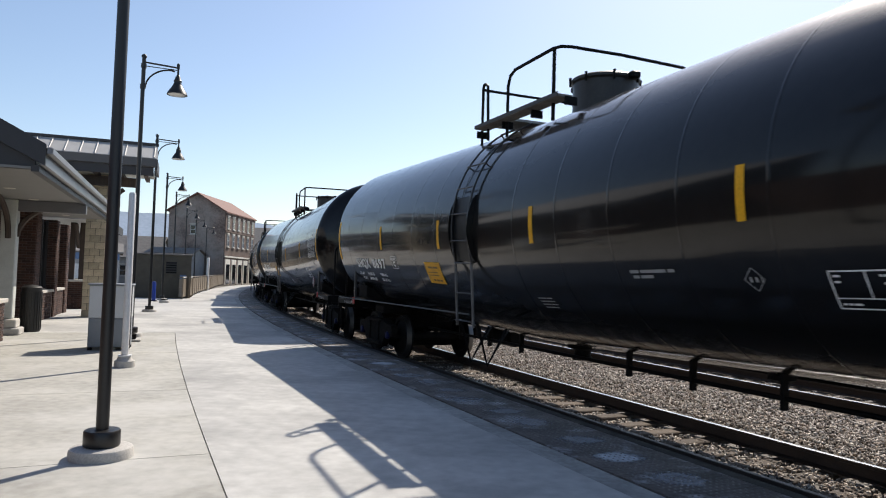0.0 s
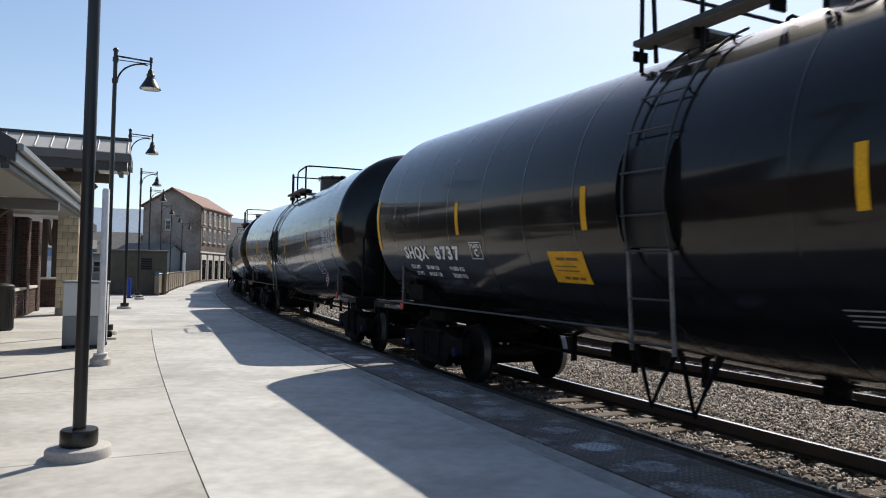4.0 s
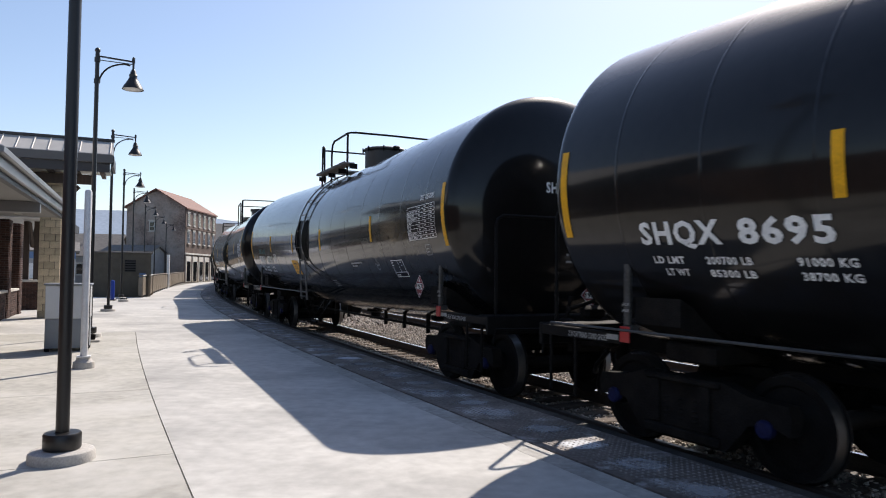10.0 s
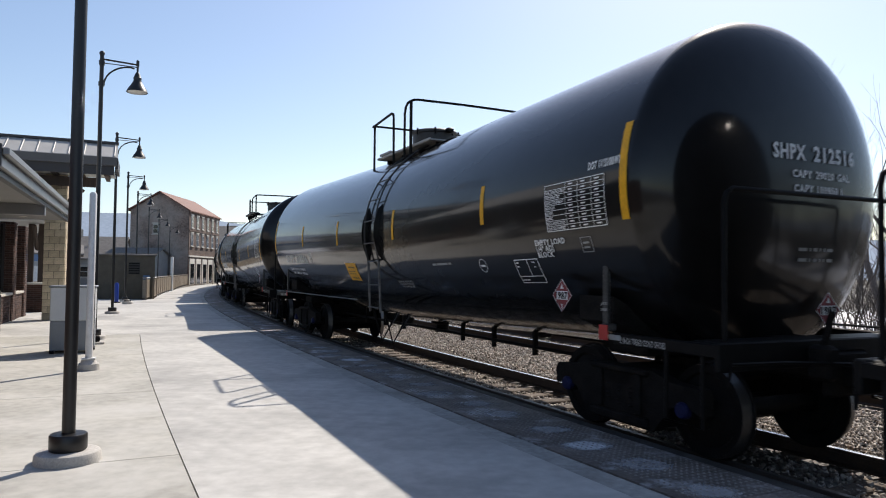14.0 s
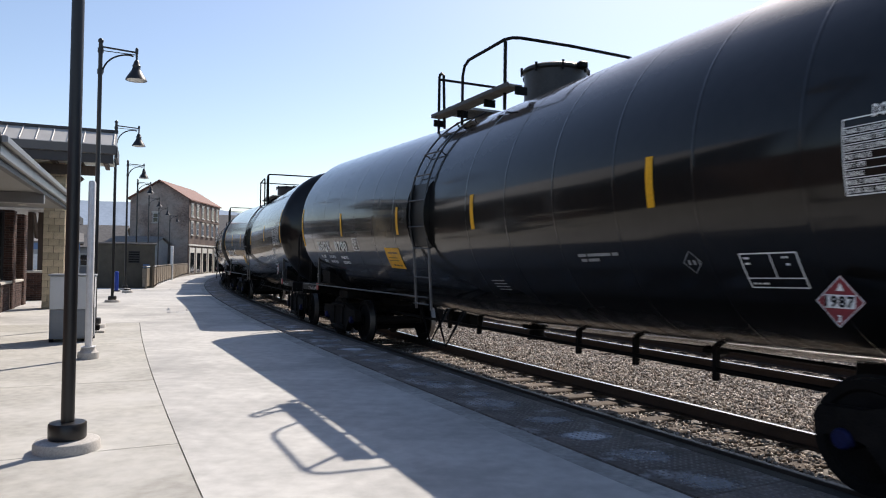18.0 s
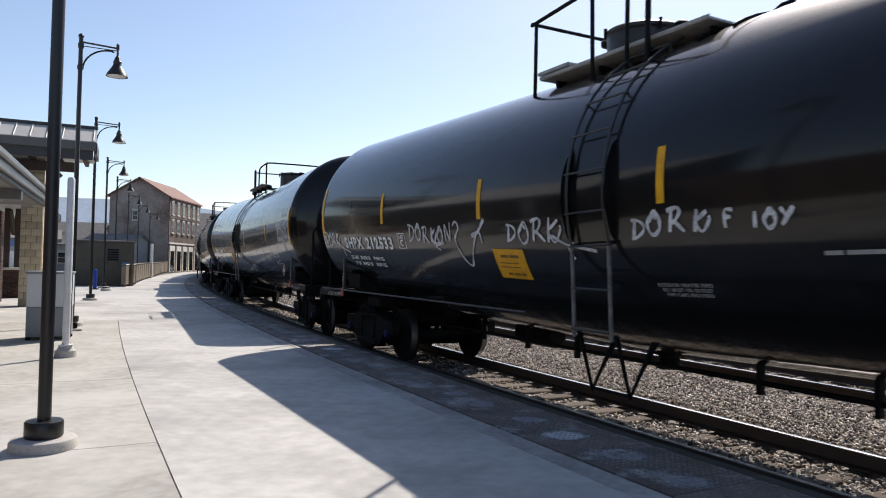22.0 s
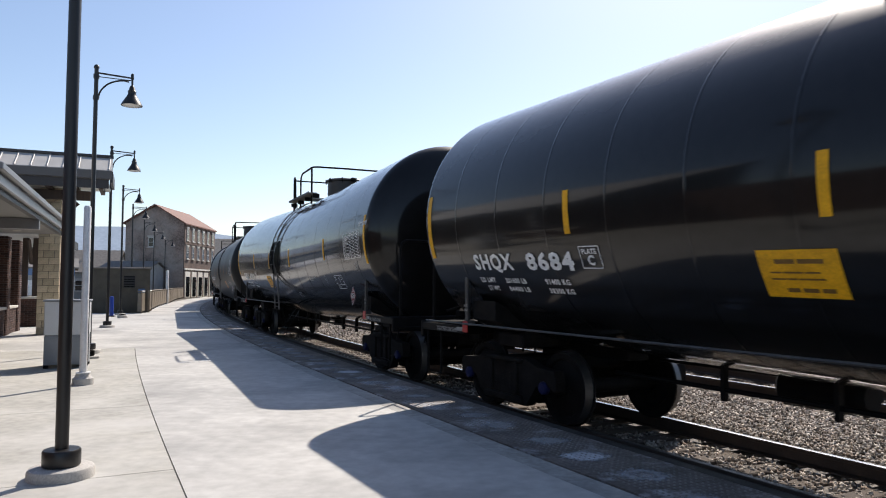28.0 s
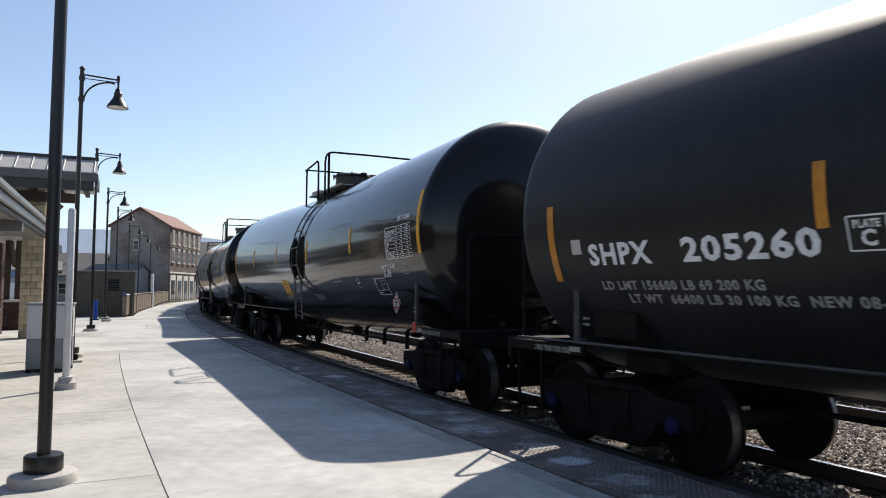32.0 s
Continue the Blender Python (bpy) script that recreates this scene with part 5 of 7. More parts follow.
def truck_parts():
    """Meshes of a two-axle truck, its centre at the origin and the rail at z = 0."""
    frames = []
    for sg in (-1, 1):
        mb = MB()
        y = sg * 0.98
        outline_t = [(-1.14, 0.60), (-1.10, 0.68), (-0.74, 0.70), (-0.48, 0.78), (0.48, 0.78), (0.74, 0.70), (1.10, 0.68), (1.14, 0.60)]
        outline_b = [(-1.12, 0.44), (-0.95, 0.50), (-0.74, 0.46), (-0.50, 0.19), (0.50, 0.19), (0.74, 0.46), (0.95, 0.50), (1.12, 0.44)]
        n = len(outline_t)
        verts = []
        for dy in (-0.07, 0.07):
            verts += [(x, y + dy, z) for x, z in outline_t] + [(x, y + dy, z) for x, z in outline_b]
        fcs = []
        for i in range(n - 1):
            fcs += [(i, i + 1, n + i + 1, n + i), (2 * n + i, 3 * n + i, 3 * n + i + 1, 2 * n + i + 1), (i, 2 * n + i, 2 * n + i + 1, i + 1), (n + i, n + i + 1, 3 * n + i + 1, 3 * n + i)]
        fcs += [(0, n, 3 * n, 2 * n), (n - 1, 3 * n - 1, 4 * n - 1, 2 * n - 1)]
        mb.add(verts, fcs)
        # ribs and window edges
        for x in (-0.30, 0.30):
            mb.box((x, y - sg * -0.08, 0.52), (0.10, 0.05, 0.40), bevel=0.01)
        mb.box((0, y + sg * 0.08, 0.25), (0.9, 0.06, 0.10), bevel=0.02)
        mb.box((0, y + sg * 0.08, 0.745), (0.9, 0.06, 0.07), bevel=0.02)
        frames.append(mb.mesh("side_frame", M["grime"], 35))
    springs = MB()
    for sg in (-1, 1):
        for x in (-0.17, 0.0, 0.17):
            for k in range(5):
                springs.lathe([(0.37 + k * 0.045, 0.07), (0.385 + k * 0.045, 0.082), (0.40 + k * 0.045, 0.07)], 12, (x, sg * 0.98, 0))
    bolster = MB().box((0, 0, 0.66), (0.42, 2.1, 0.22), bevel=0.04).box((0, 0, 0.40), (1.5, 0.16, 0.14), bevel=0.03).lathe([(0.74, 0.36), (0.84, 0.34), (0.86, 0.2)], 18)
    beams = []
    for sg in (-1, 1):
        b = MB().box((sg * 0.36, 0, 0.32), (0.14, 1.6, 0.26), bevel=0.03)
        for y in (-0.70, 0.70):
            b.box((sg * 0.43, y, 0.46), (0.07, 0.10, 0.34), bevel=0.02)
        b.rod((sg * 0.36, 0.1, 0.45), (-sg * 0.1, 0.1, 0.62), 0.03, 0.03, 6)
        beams.append(b.mesh("brake_beam", M["grime"], 35))
    caps = MB().lathe([(0.0, 0.08), (0.05, 0.08), (0.07, 0.065), (0.075, 0.0)], 16, ax=(0, -1, 0)).mesh("bearing_cap", M["blue_cap"], 35)
    caps_far = MB().lathe([(0.0, 0.08), (0.05, 0.08), (0.07, 0.065), (0.075, 0.0)], 16, ax=(0, 1, 0)).mesh("bearing_cap", M["blue_cap"], 35)
    return frames, springs.mesh("spring_nest", M["grime"], 35), bolster.mesh("bolster", M["grime"], 35), beams, caps, caps_far


WHEELSET = wheelset_mesh()
TRUCK_SET = truck_parts()


def add_truck(car, x):
    frames, springs, bolster, beams, caps, caps_far = TRUCK_SET
    tk = part("truck", bolster, None, car, "grimy cast steel truck", at=Matrix.Translation((x, 0, 0)))
    for fm in frames:
        part("side_frame", fm, None, tk)
    part("spring_nest", springs, None, tk)
    for b in beams:
        part("brake_beam", b, None, tk)
    for ax in (-0.9, 0.9):
        ws = part("wheelset", WHEELSET, None, tk, "pair of steel wheels on an axle", at=Matrix.Translation((ax, 0, WHEEL_R)))
        for y, cm in ((-1.02, caps), (1.02, caps_far)):
            part("bearing_cap", cm, None, tk, "blue roller bearing cap", at=Matrix.Translation((ax, y, WHEEL_R + 0.02)))
    return tk


def ladder_geo(x0):
    """Side ladder that follows the tank from the walkway to the sill, and its hanging step."""
    upper, rungs = MB(), []
    xs = (x0, x0 + 0.54)
    for x in xs:
        upper.tube([skin(x, a, 0.055) for a in range(66, -20, -6)], 0.015, 6)
    for a in (58, 45, 32, 19, 6, -7, -18):
        p, q = skin(xs[0] - 0.03, a, 0.065), skin(xs[1] + 0.03, a, 0.065)
        rungs.append(MB().rod(p, q, 0.011, 0.011, 6).mesh("rung", M["dome"], 50))
        if a in (58, 32, -18):
            upper.rod(skin(xs[0], a, 0.0), p, 0.012, 0.012, 4).rod(skin(xs[1], a, 0.0), q, 0.012, 0.012, 4)
    top = Vector(skin(x0, -18, 0.055))
    lower = [MB().tube([(x, top.y, top.z), (x, top.y + 0.02, 1.62), (x, -1.58, 1.02)], 0.022, 6) for x in xs]
    lower_rungs = [MB().rod((xs[0], top.y + 0.02, z), (xs[1], top.y + 0.02, z), 0.013, 0.013, 6) for z in (1.10, 1.50)]
    guards = []
    for x in (x0 - 0.05, x0 + 0.59):
        g = MB()
        arc = [i * 3.4 - 18 for i in range(11)]
        rise = [0.004 + 0.09 * math.sin(math.pi * i / 10) ** 0.55 for i in range(11)]
        inner, outer = [skin(x - 0.006, q, -0.004) for q in arc], [skin(x - 0.006, q, h) for q, h in zip(arc, rise)]
        g.quadstrip(inner, outer)
        g.quadstrip([(u + 0.012, v, w) for u, v, w in outer], [(u + 0.012, v, w) for u, v, w in inner])
        g.quadstrip(outer, [(u + 0.012, v, w) for u, v, w in outer])
        guards.append(g)
    step = MB()
    for x in xs:
        step.add([(x - 0.03, -1.50, 1.05), (x + 0.03, -1.50, 1.05), (x + 0.015, -1.34, 0.50), (x - 0.015, -1.34, 0.50), (x - 0.03, -1.0, 1.0), (x + 0.03, -1.0, 1.0)], [(0, 1, 2, 3), (3, 2, 5, 4)])
        step.tube([(x, -1.52, 1.08), (x, -1.34, 0.48), (x, -1.05, 1.0)], 0.022, 6)
    step.rod((xs[0], -1.34, 0.50), (xs[1], -1.34, 0.50), 0.016, 0.016, 6)
    return upper, rungs, lower, lower_rungs, guards, step


def running_gear(car, short):
    """Sills, couplers, end platforms and railings that all the cars share."""
    g = GEAR
    for me in g["sill"]:
        part("stub_sill", me, None, car)
    for nm in ("pipe", "hanger", "reservoir"):
        for me in g[nm]:
            part(nm, me, None, car)
    part("outlet_valve", g["valve"], None, car)
    for nm in ("saddle", "end_sill", "end_platform", "side_plate", "draft_box", "coupler", "hose", "uncoupling_lever", "end_railing", "brake_wheel", "brake_box", "brake_rod", "end_step"):
        for me in g[nm]:
            part(nm, me, None, car)
    for me in g["side_rail"]:
        part("side_rail", me, None, car, "thin rubbed steel side handrail")
    post, truck_at = (6.95, TRUCK + 0.48) if short else (6.78, TRUCK)
    for x in (-post, post):
        part("jacking_post", g["jack"], None, car, at=Matrix.Translation((x, 0, 0)))
        if not short:
            part("red_tag", g["red"], None, car, "small red enamel tag", at=Matrix.Translation((x, 0, 0)))
    for x in (-truck_at, truck_at):
        add_truck(car, x)


def gear_meshes():
    g = {}
    g["sill"] = [MB().box((e * 6.65, 0, 0.92), (3.1, 0.34, 0.26), bevel=0.02).mesh("stub_sill", M["black"], 35) for e in (-1, 1)]
    g["valve"] = MB().lathe([(0.86, 0.24), (0.76, 0.22), (0.73, 0.12), (0.64, 0.12), (0.63, 0.15), (0.59, 0.15), (0.58, 0.0)], 18).mesh("outlet_valve", M["black"], 35)
    for nm in ("saddle", "end_sill", "end_platform", "side_plate", "draft_box", "coupler", "hose", "uncoupling_lever", "end_railing", "brake_wheel", "brake_box", "brake_rod", "end_step", "side_rail", "pipe", "hanger", "reservoir"):
        g[nm] = []
    for y, z, r in ((-0.27, 0.66, 0.026), (0.42, 0.78, 0.02)):
        g["pipe"].append(MB().rod((-5.2, y, z), (5.2, y, z), r, r, 8).mesh("pipe", M["black"], 50))
    for x in (-3.6, -2.4, -1.3, 1.4, 2.5, 3.7):
        g["hanger"].append(MB().box((x, -0.27, 0.74), (0.045, 0.07, 0.38)).mesh("hanger", M["black"], 0))
    g["reservoir"].append(MB().lathe([(-0.45, 0.14), (-0.40, 0.19), (0.40, 0.19), (0.45, 0.14)], 16, (-2.9, 0.30, 0.70), (1, 0, 0)).mesh("reservoir", M["black"], 40))
    g["reservoir"].append(MB().box((3.35, 0.10, 0.80), (0.24, 0.22, 0.12), bevel=0.04).mesh("reservoir", M["black"], 40))
    for sg in (-1, 1):
        g["side_rail"].append(MB().tube([(sg * 7.9, sg * 1.50, 1.19), (sg * 0.7, sg * 1.50, 1.19)], 0.014, 6).mesh("side_rail", M["rail_worn"], 50))
    for e in (-1, 1):
        sd = MB()
        for y0 in (-1, 1):
            sd.add([(e * TRUCK - 0.28, y0 * 0.25, 0.86), (e * TRUCK + 0.28, y0 * 0.25, 0.86), (e * TRUCK + 0.28, y0 * 1.35, 1.25), (e * TRUCK - 0.28, y0 * 1.35, 1.25), (e * TRUCK - 0.28, y0 * 1.35, 1.50), (e * TRUCK + 0.28, y0 * 1.35, 1.50), (e * TRUCK + 0.28, 0, 0.84), (e * TRUCK - 0.28, 0, 0.84)], [(0, 1, 2, 3), (3, 2, 5, 4), (4, 5, 6, 7), (1, 6, 5, 2), (0, 3, 4, 7)])
        sd.box((e * TRUCK, 0, 0.98), (0.6, 1.9, 0.18), bevel=0.02)
        g["saddle"].append(sd.mesh("saddle", M["grime"], 35))
        g["end_platform"].append(MB().box((e * 8.00, 0, 1.145), (0.30, 2.80, 0.045), bevel=0.01).mesh("end_platform", M["black"], 35))
        g["end_sill"].append(MB().box((e * 8.17, 0, 1.05), (0.06, 2.90, 0.24), bevel=0.012).mesh("end_sill", M["black"], 35))
        for y in (-1.42, 1.42):
            g["side_plate"].append(MB().box((e * 7.52, y, 1.10), (1.30, 0.05, 0.11), bevel=0.01).mesh("side_plate", M["black"], 35))
        g["draft_box"].append(MB().box((e * 7.5, 0, 0.98), (1.2, 0.5, 0.34), bevel=0.03).mesh("draft_box", M["black"], 35))
        cp = MB().box((e * 8.36, 0, 0.86), (0.40, 0.20, 0.22), bevel=0.03).box((e * 8.60, 0.03 * e, 0.87), (0.24, 0.34, 0.28), bevel=0.07).box((e * 8.26, 0, 0.87), (0.08, 0.55, 0.40), bevel=0.03)
        hose = [(e * 8.2, 0.45 * e, 0.80), (e * 8.42, 0.44 * e, 0.62), (e * 8.62, 0.30 * e, 0.50), (e * 8.71, 0.12 * e, 0.50)]
        g["hose"].append(MB().tube(hose, 0.028, 8).mesh("hose", M["black"], 50))
        g["uncoupling_lever"].append(MB().tube([(e * 8.22, -1.38, 0.82), (e * 8.24, -1.35, 1.0), (e * 8.30, -0.8, 1.0), (e * 8.44, -0.2, 0.98)], 0.016, 6).mesh("uncoupling_lever", M["black"], 50))
        g["coupler"].append(cp.mesh("coupler", M["grime"], 40))
        rl = MB()
        y0, y1, x = -1.28, 1.28, e * 8.10
        pts = [(x, y0, 1.15), (x, y0, 2.33), (x, y0 + 0.03, 2.41), (x, y0 + 0.10, 2.45), (x, y1 - 0.10, 2.45), (x, y1 - 0.03, 2.41), (x, y1, 2.33), (x, y1, 1.15)]
        rl.tube(pts, 0.022, 8)
        g["end_railing"].append(rl.mesh("end_railing", M["black"], 50))
        g["brake_box"].append(MB().box((e * 8.30, -0.34, 0.98), (0.22, 0.16, 0.30), bevel=0.03).rod((e * 8.30, -0.34, 1.1), (e * 8.36, -0.30, 1.42), 0.03, 0.03, 6).mesh("brake_box", M["grime"], 40))
        g["hose"].append(MB().tube([(e * 8.24, 0.30 * e, 0.95), (e * 8.44, 0.32 * e, 0.72), (e * 8.54, 0.30 * e, 0.36), (e * 8.66, 0.18 * e, 0.24), (e * 8.71, 0.05 * e, 0.30)], 0.032, 8).mesh("hose", M["black"], 50))
        if e < 0:
            g["brake_rod"].append(MB().rod((e * 7.9, 0.6, 1.6), (e * 4.6, 0.5, 0.78), 0.022, 0.022, 6).mesh("brake_rod", M["grime"], 40))
            g["brake_rod"].append(MB().rod((e * 8.0, 0.75, 1.9), (e * 8.45, 0.15, 1.0), 0.02, 0.02, 6).mesh("brake_rod", M["grime"], 40))
            g["brake_box"].append(MB().box((e * 7.85, 0.55, 1.27), (0.28, 0.22, 0.22), bevel=0.03).mesh("brake_box", M["grime"], 40))
            g["brake_box"].append(MB().box((e * 8.00, -0.05, 1.24), (0.2, 0.28, 0.15), bevel=0.03).mesh("brake_box", M["grime"], 40))
            hb = MB().box((e * 8.24, 0.22, 1.50), (0.13, 0.44, 0.62), bevel=0.04).box((e * 8.30, 0.26, 1.88), (0.16, 0.30, 0.20), bevel=0.05).box((e * 8.34, 0.02, 1.32), (0.12, 0.22, 0.18), bevel=0.03)
            hb.rod((e * 8.30, 0.26, 1.2), (e * 8.34, 0.10, 0.60), 0.035, 0.025, 6)
            g["brake_box"].append(hb.mesh("brake_box", M["grime"], 40))
            vb = MB().box((e * 8.28, -0.62, 1.26), (0.18, 0.30, 0.16), bevel=0.04).rod((e * 8.30, -0.95, 1.30), (e * 8.32, -0.40, 1.44), 0.025, 0.025, 6).rod((e * 8.36, -0.50, 1.52), (e * 8.30, -0.52, 1.20), 0.05, 0.04, 8)
            g["brake_box"].append(vb.mesh("brake_box", M["grime"], 40))
            g["brake_wheel"].append(MB().lathe([(0.0, 0.27), (0.03, 0.29), (0.05, 0.27)], 20, (e * 8.2, 0.55, 1.95), (e, 0, 0)).mesh("brake_wheel", M["grime"], 40))
        for y in (-1.42, 1.42):
            st = MB().tube([(e * 8.0, y, 1.05), (e * 8.0, y, 0.45), (e * 7.58, y, 0.45), (e * 7.58, y, 1.05)], 0.022, 6)
            g["end_step"].append(st.mesh("end_step", M["black"], 50))
    jk = MB().box((0, -1.44, 1.56), (0.075, 0.05, 0.66), bevel=0.01).box((0, -1.40, 1.93), (0.13, 0.10, 0.14), bevel=0.015).box((0, -1.41, 1.20), (0.13, 0.10, 0.07), bevel=0.01)
    g["jack"] = jk.mesh("jacking_post", M["rail_worn"], 35)
    g["red"] = MB().box((0, -1.478, 1.15), (0.13, 0.016, 0.15), bevel=0.005).mesh("red_tag", M["red"], 0)
    return g


GEAR = gear_meshes()


def markings(car, style, stripes, end_a, stripe_a, mat):
    """Tape stripes, data table, boxes and placards on the near side and the front head."""
    for x in stripes:
        part("reflective_stripe", decal(x - 0.045, x + 0.045, stripe_a[0], stripe_a[1]), mat, car, "yellow reflective stripe")
    for x in (-7.12, 7.14) if style == "c" else (-7.47, 7.29):
        part("reflective_stripe", decal(x - 0.05, x + 0.05, end_a[0], end_a[1], na=10), mat, car, "long yellow reflective end stripe")
    # data table near the front end
    tb = frame_lines(MB(), 6.02, 7.02, -13.9, 2.9, 0.009)
    for k in range(1, 9):
        a = -13.9 + 16.8 * k / 9
        side_line(tb, 6.02, a, 7.02, a, 0.006)
    for f in (0.37, 0.58, 0.80):
        side_line(tb, 6.02 + f, -13.9, 6.02 + f, 2.9, 0.006)
    for k in range(9):
        a = -13.4 + 16.8 * k / 9
        rows = ("STUB SILL INSPECT", "88.B.2 INSPECTION", "LINING", "EXT HTR", "PRD VALVE", "SERVICE EQUIPMENT", "THICKNESS TEST", "TANK QUALIFICATION")
        if k < 8:
            side_text(tb, rows[k], 6.03, a - 0.05, 0.030, 0.0195 * len(rows[k]))
        for f in (0.40, 0.61, 0.83):
            side_bars(tb, 6.045 + f, a + 0.2, 0.015, [0.07])
    part("data_table", tb, M["white_mark"], car, "white ruled inspection table")
    part("specification", side_text(MB(), "DOT 111S100W1", 6.52, 5.3, 0.075, 0.47), M["white_mark"], car)
    b0 = 4.97 if style == "a" else 5.16
    bx = frame_lines(MB(), b0, b0 + 0.5, -34.2, -23.8, 0.012)
    side_line(bx, b0, -31.2, b0 + 0.5, -31.2, 0.010)
    side_line(bx, b0 + 0.27, -31.2, b0 + 0.27, -23.8, 0.012)
    for u, q, ws in ((0.03, -25.4, [0.05]), (0.03, -27.0, [0.045]), (0.37, -25.4, [0.02, 0.02]), (0.39, -27.4, [0.03]), (0.03, -33.2, [0.03, 0.03, 0.06])):
        side_bars(bx, b0 + u, q, 0.018, ws)
    part("stencil_box", bx, M["white_mark"], car, "white outlined stencil box")
    sb = frame_lines(MB(), 6.55, 6.72, -22.5, -17.2, 0.010)
    side_bars(sb, 6.58, -19.5, 0.02, [0.1])
    side_bars(sb, 6.58, -21.2, 0.02, [0.1])
    part("small_stencil_box", sb, M["dim_mark"], car)
    pt = side_bars(MB(), 2.86, -23.8, 0.032, [0.13, 0.36, 0.09])
    if style == "a":
        side_bars(pt, 2.89, -25.7, 0.032, [0.09, 0.18])
    if style != "c":
        part("paint_stencil", pt, M["dim_mark"], car)
    st = MB()
    for k, w in enumerate(([0.18, 0.12], [0.32], [0.2, 0.12], [0.3])):
        side_bars(st, 0.98 + 0.02 * k, -36.0 - 1.6 * k, 0.015, w)
    if style == "a":
        part("small_stencil", st, M["dim_mark"], car)
    # yellow notice with writing as bars
    nx, na = {"a": (-2.35, 1.2), "b": (-1.32, 0.4), "c": (2.50, -1.6)}[style]
    pn = part("yellow_notice", decal(nx, nx + 0.64, -33.0 + na, -20.0 + na, 0.007), M["yellow"] if mat is not M["orange"] else M["orange"], car, "yellow safety notice panel")
    ink = MB()
    side_bars(ink, nx + 0.14, -23.6 + na, 0.034, [0.16, 0.2], 0.011)
    side_bars(ink, nx + 0.08, -26.2 + na, 0.014, [0.10, 0.16, 0.12], 0.011)
    side_bars(ink, nx + 0.08, -28.0 + na, 0.014, [0.12, 0.08, 0.2], 0.011)
    side_bars(ink, nx + 0.18, -31.4 + na, 0.034, [0.1, 0.12, 0.1], 0.011)
    part("notice_writing", ink, M["panel_ink"], pn)["kind"] = "stuff"
    # placards
    def diamond(u0, v0, r, put):
        red, white, ink = MB(), MB(), MB()
        red.add([put(u0, v0 - r, 0.006), put(u0 + r, v0, 0.006), put(u0, v0 + r, 0.006), put(u0 - r, v0, 0.006)], [(0, 1, 2, 3)])
        w = r * 0.62
        white.add([put(u0 - w, v0 - r * 0.26, 0.010), put(u0 + w, v0 - r * 0.26, 0.010), put(u0 + w, v0 + r * 0.26, 0.010), put(u0 - w, v0 + r * 0.26, 0.010)], [(0, 1, 2, 3)])
        v, fc, tw = text_geo("1987", r * 0.40)
        ink.add([put(u0 - tw / 2 + x, v0 - r * 0.20 + y, 0.014) for x, y in v], fc)
        v, fc, tw = text_geo("3", r * 0.26)
        white.add([put(u0 - tw / 2 + x, v0 - r * 0.78 + y, 0.010) for x, y in v], fc)
        white.add([put(u0 - r * 0.16, v0 + r * 0.40, 0.010), put(u0 + r * 0.16, v0 + r * 0.40, 0.010), put(u0, v0 + r * 0.72, 0.010)], [(0, 1, 2)])
        rim = [put(u0 + r * f * a, v0 + r * f * b, 0.009) for f in (0.985, 0.935) for a, b in ((0, -1), (1, 0), (0, 1), (-1, 0))]
        white.add(rim, [(i, (i + 1) % 4, 4 + (i + 1) % 4, 4 + i) for i in range(4)])
        return red, white, ink

    for put, u0, v0 in ((lambda u, v, o: (u, -1.47 - o, v), 6.08, 1.49), (lambda u, v, o: (head_x(0.80) + o, u, TZ + v), 0.46, -1.09)):
        rd, wh, ik = diamond(u0, v0, 0.178, put)
        pl = part("hazard_placard", rd, M["placard_red"], car, "red diamond hazard placard")
        part("placard_white", wh, M["white_mark"], pl)
        part("placard_number", ik, M["black"], pl)
    # front head
    for st, y, z in (("CAPY 29020 GAL", -0.08, 2.66), ("CAPY 109850 L", -0.06, 2.52)):
        for word in st.split():
            part("capacity_stencil", head_text(MB(), word, y, z, 0.07), M["white_mark"], car)
            y += text_geo(word, 0.07)[2] + 0.05
    hs = MB()
    for j, z in enumerate((1.96, 1.86)):
        y = 0.02
        for w in (0.12, 0.03, 0.06, 0.03, 0.03, 0.09):
            hs.add([(head_x(math.hypot(q, zz - TZ - sag(7.5))) + 0.012, q, zz) for q, zz in ((y, z), (y + w, z), (y + w, z + 0.032), (y, z + 0.032))], [(0, 1, 2, 3)])
            y += w + 0.03
    part("head_stencil", hs, M["dim_mark"], car)["kind"] = "stuff"
    # end sill writing
    tx = MB()
    v, fc, w = text_geo("2 INCH TREAD COND SHOES", 0.054)
    k = 0.60 / w
    tx.add([(7.00 + x * k, -1.452, 1.065 + y) for x, y in v], fc)
    part("brake_stencil", tx, M["dim_mark"], car)
    tx = MB().add([(-7.66 + x * k, -1.452, 1.065 + y) for x, y in v], fc)
    part("brake_stencil", tx, M["dim_mark"], car)
    for x0 in (-6.78, 6.78):
        for s, z in (("JACK", 1.42), ("HERE", 1.36)):
            v, fc, w = text_geo(s, 0.026)
            part("jack_stencil", MB().add([(x0 - w / 2 + x, -1.469, z + y) for x, y in v], fc), M["dim_mark"], car)
    for x in (6.92, -6.98):
        part("sill_plate", MB().box((x, -1.452, 1.11), (0.16, 0.008, 0.05)), M["dim_mark"], car)


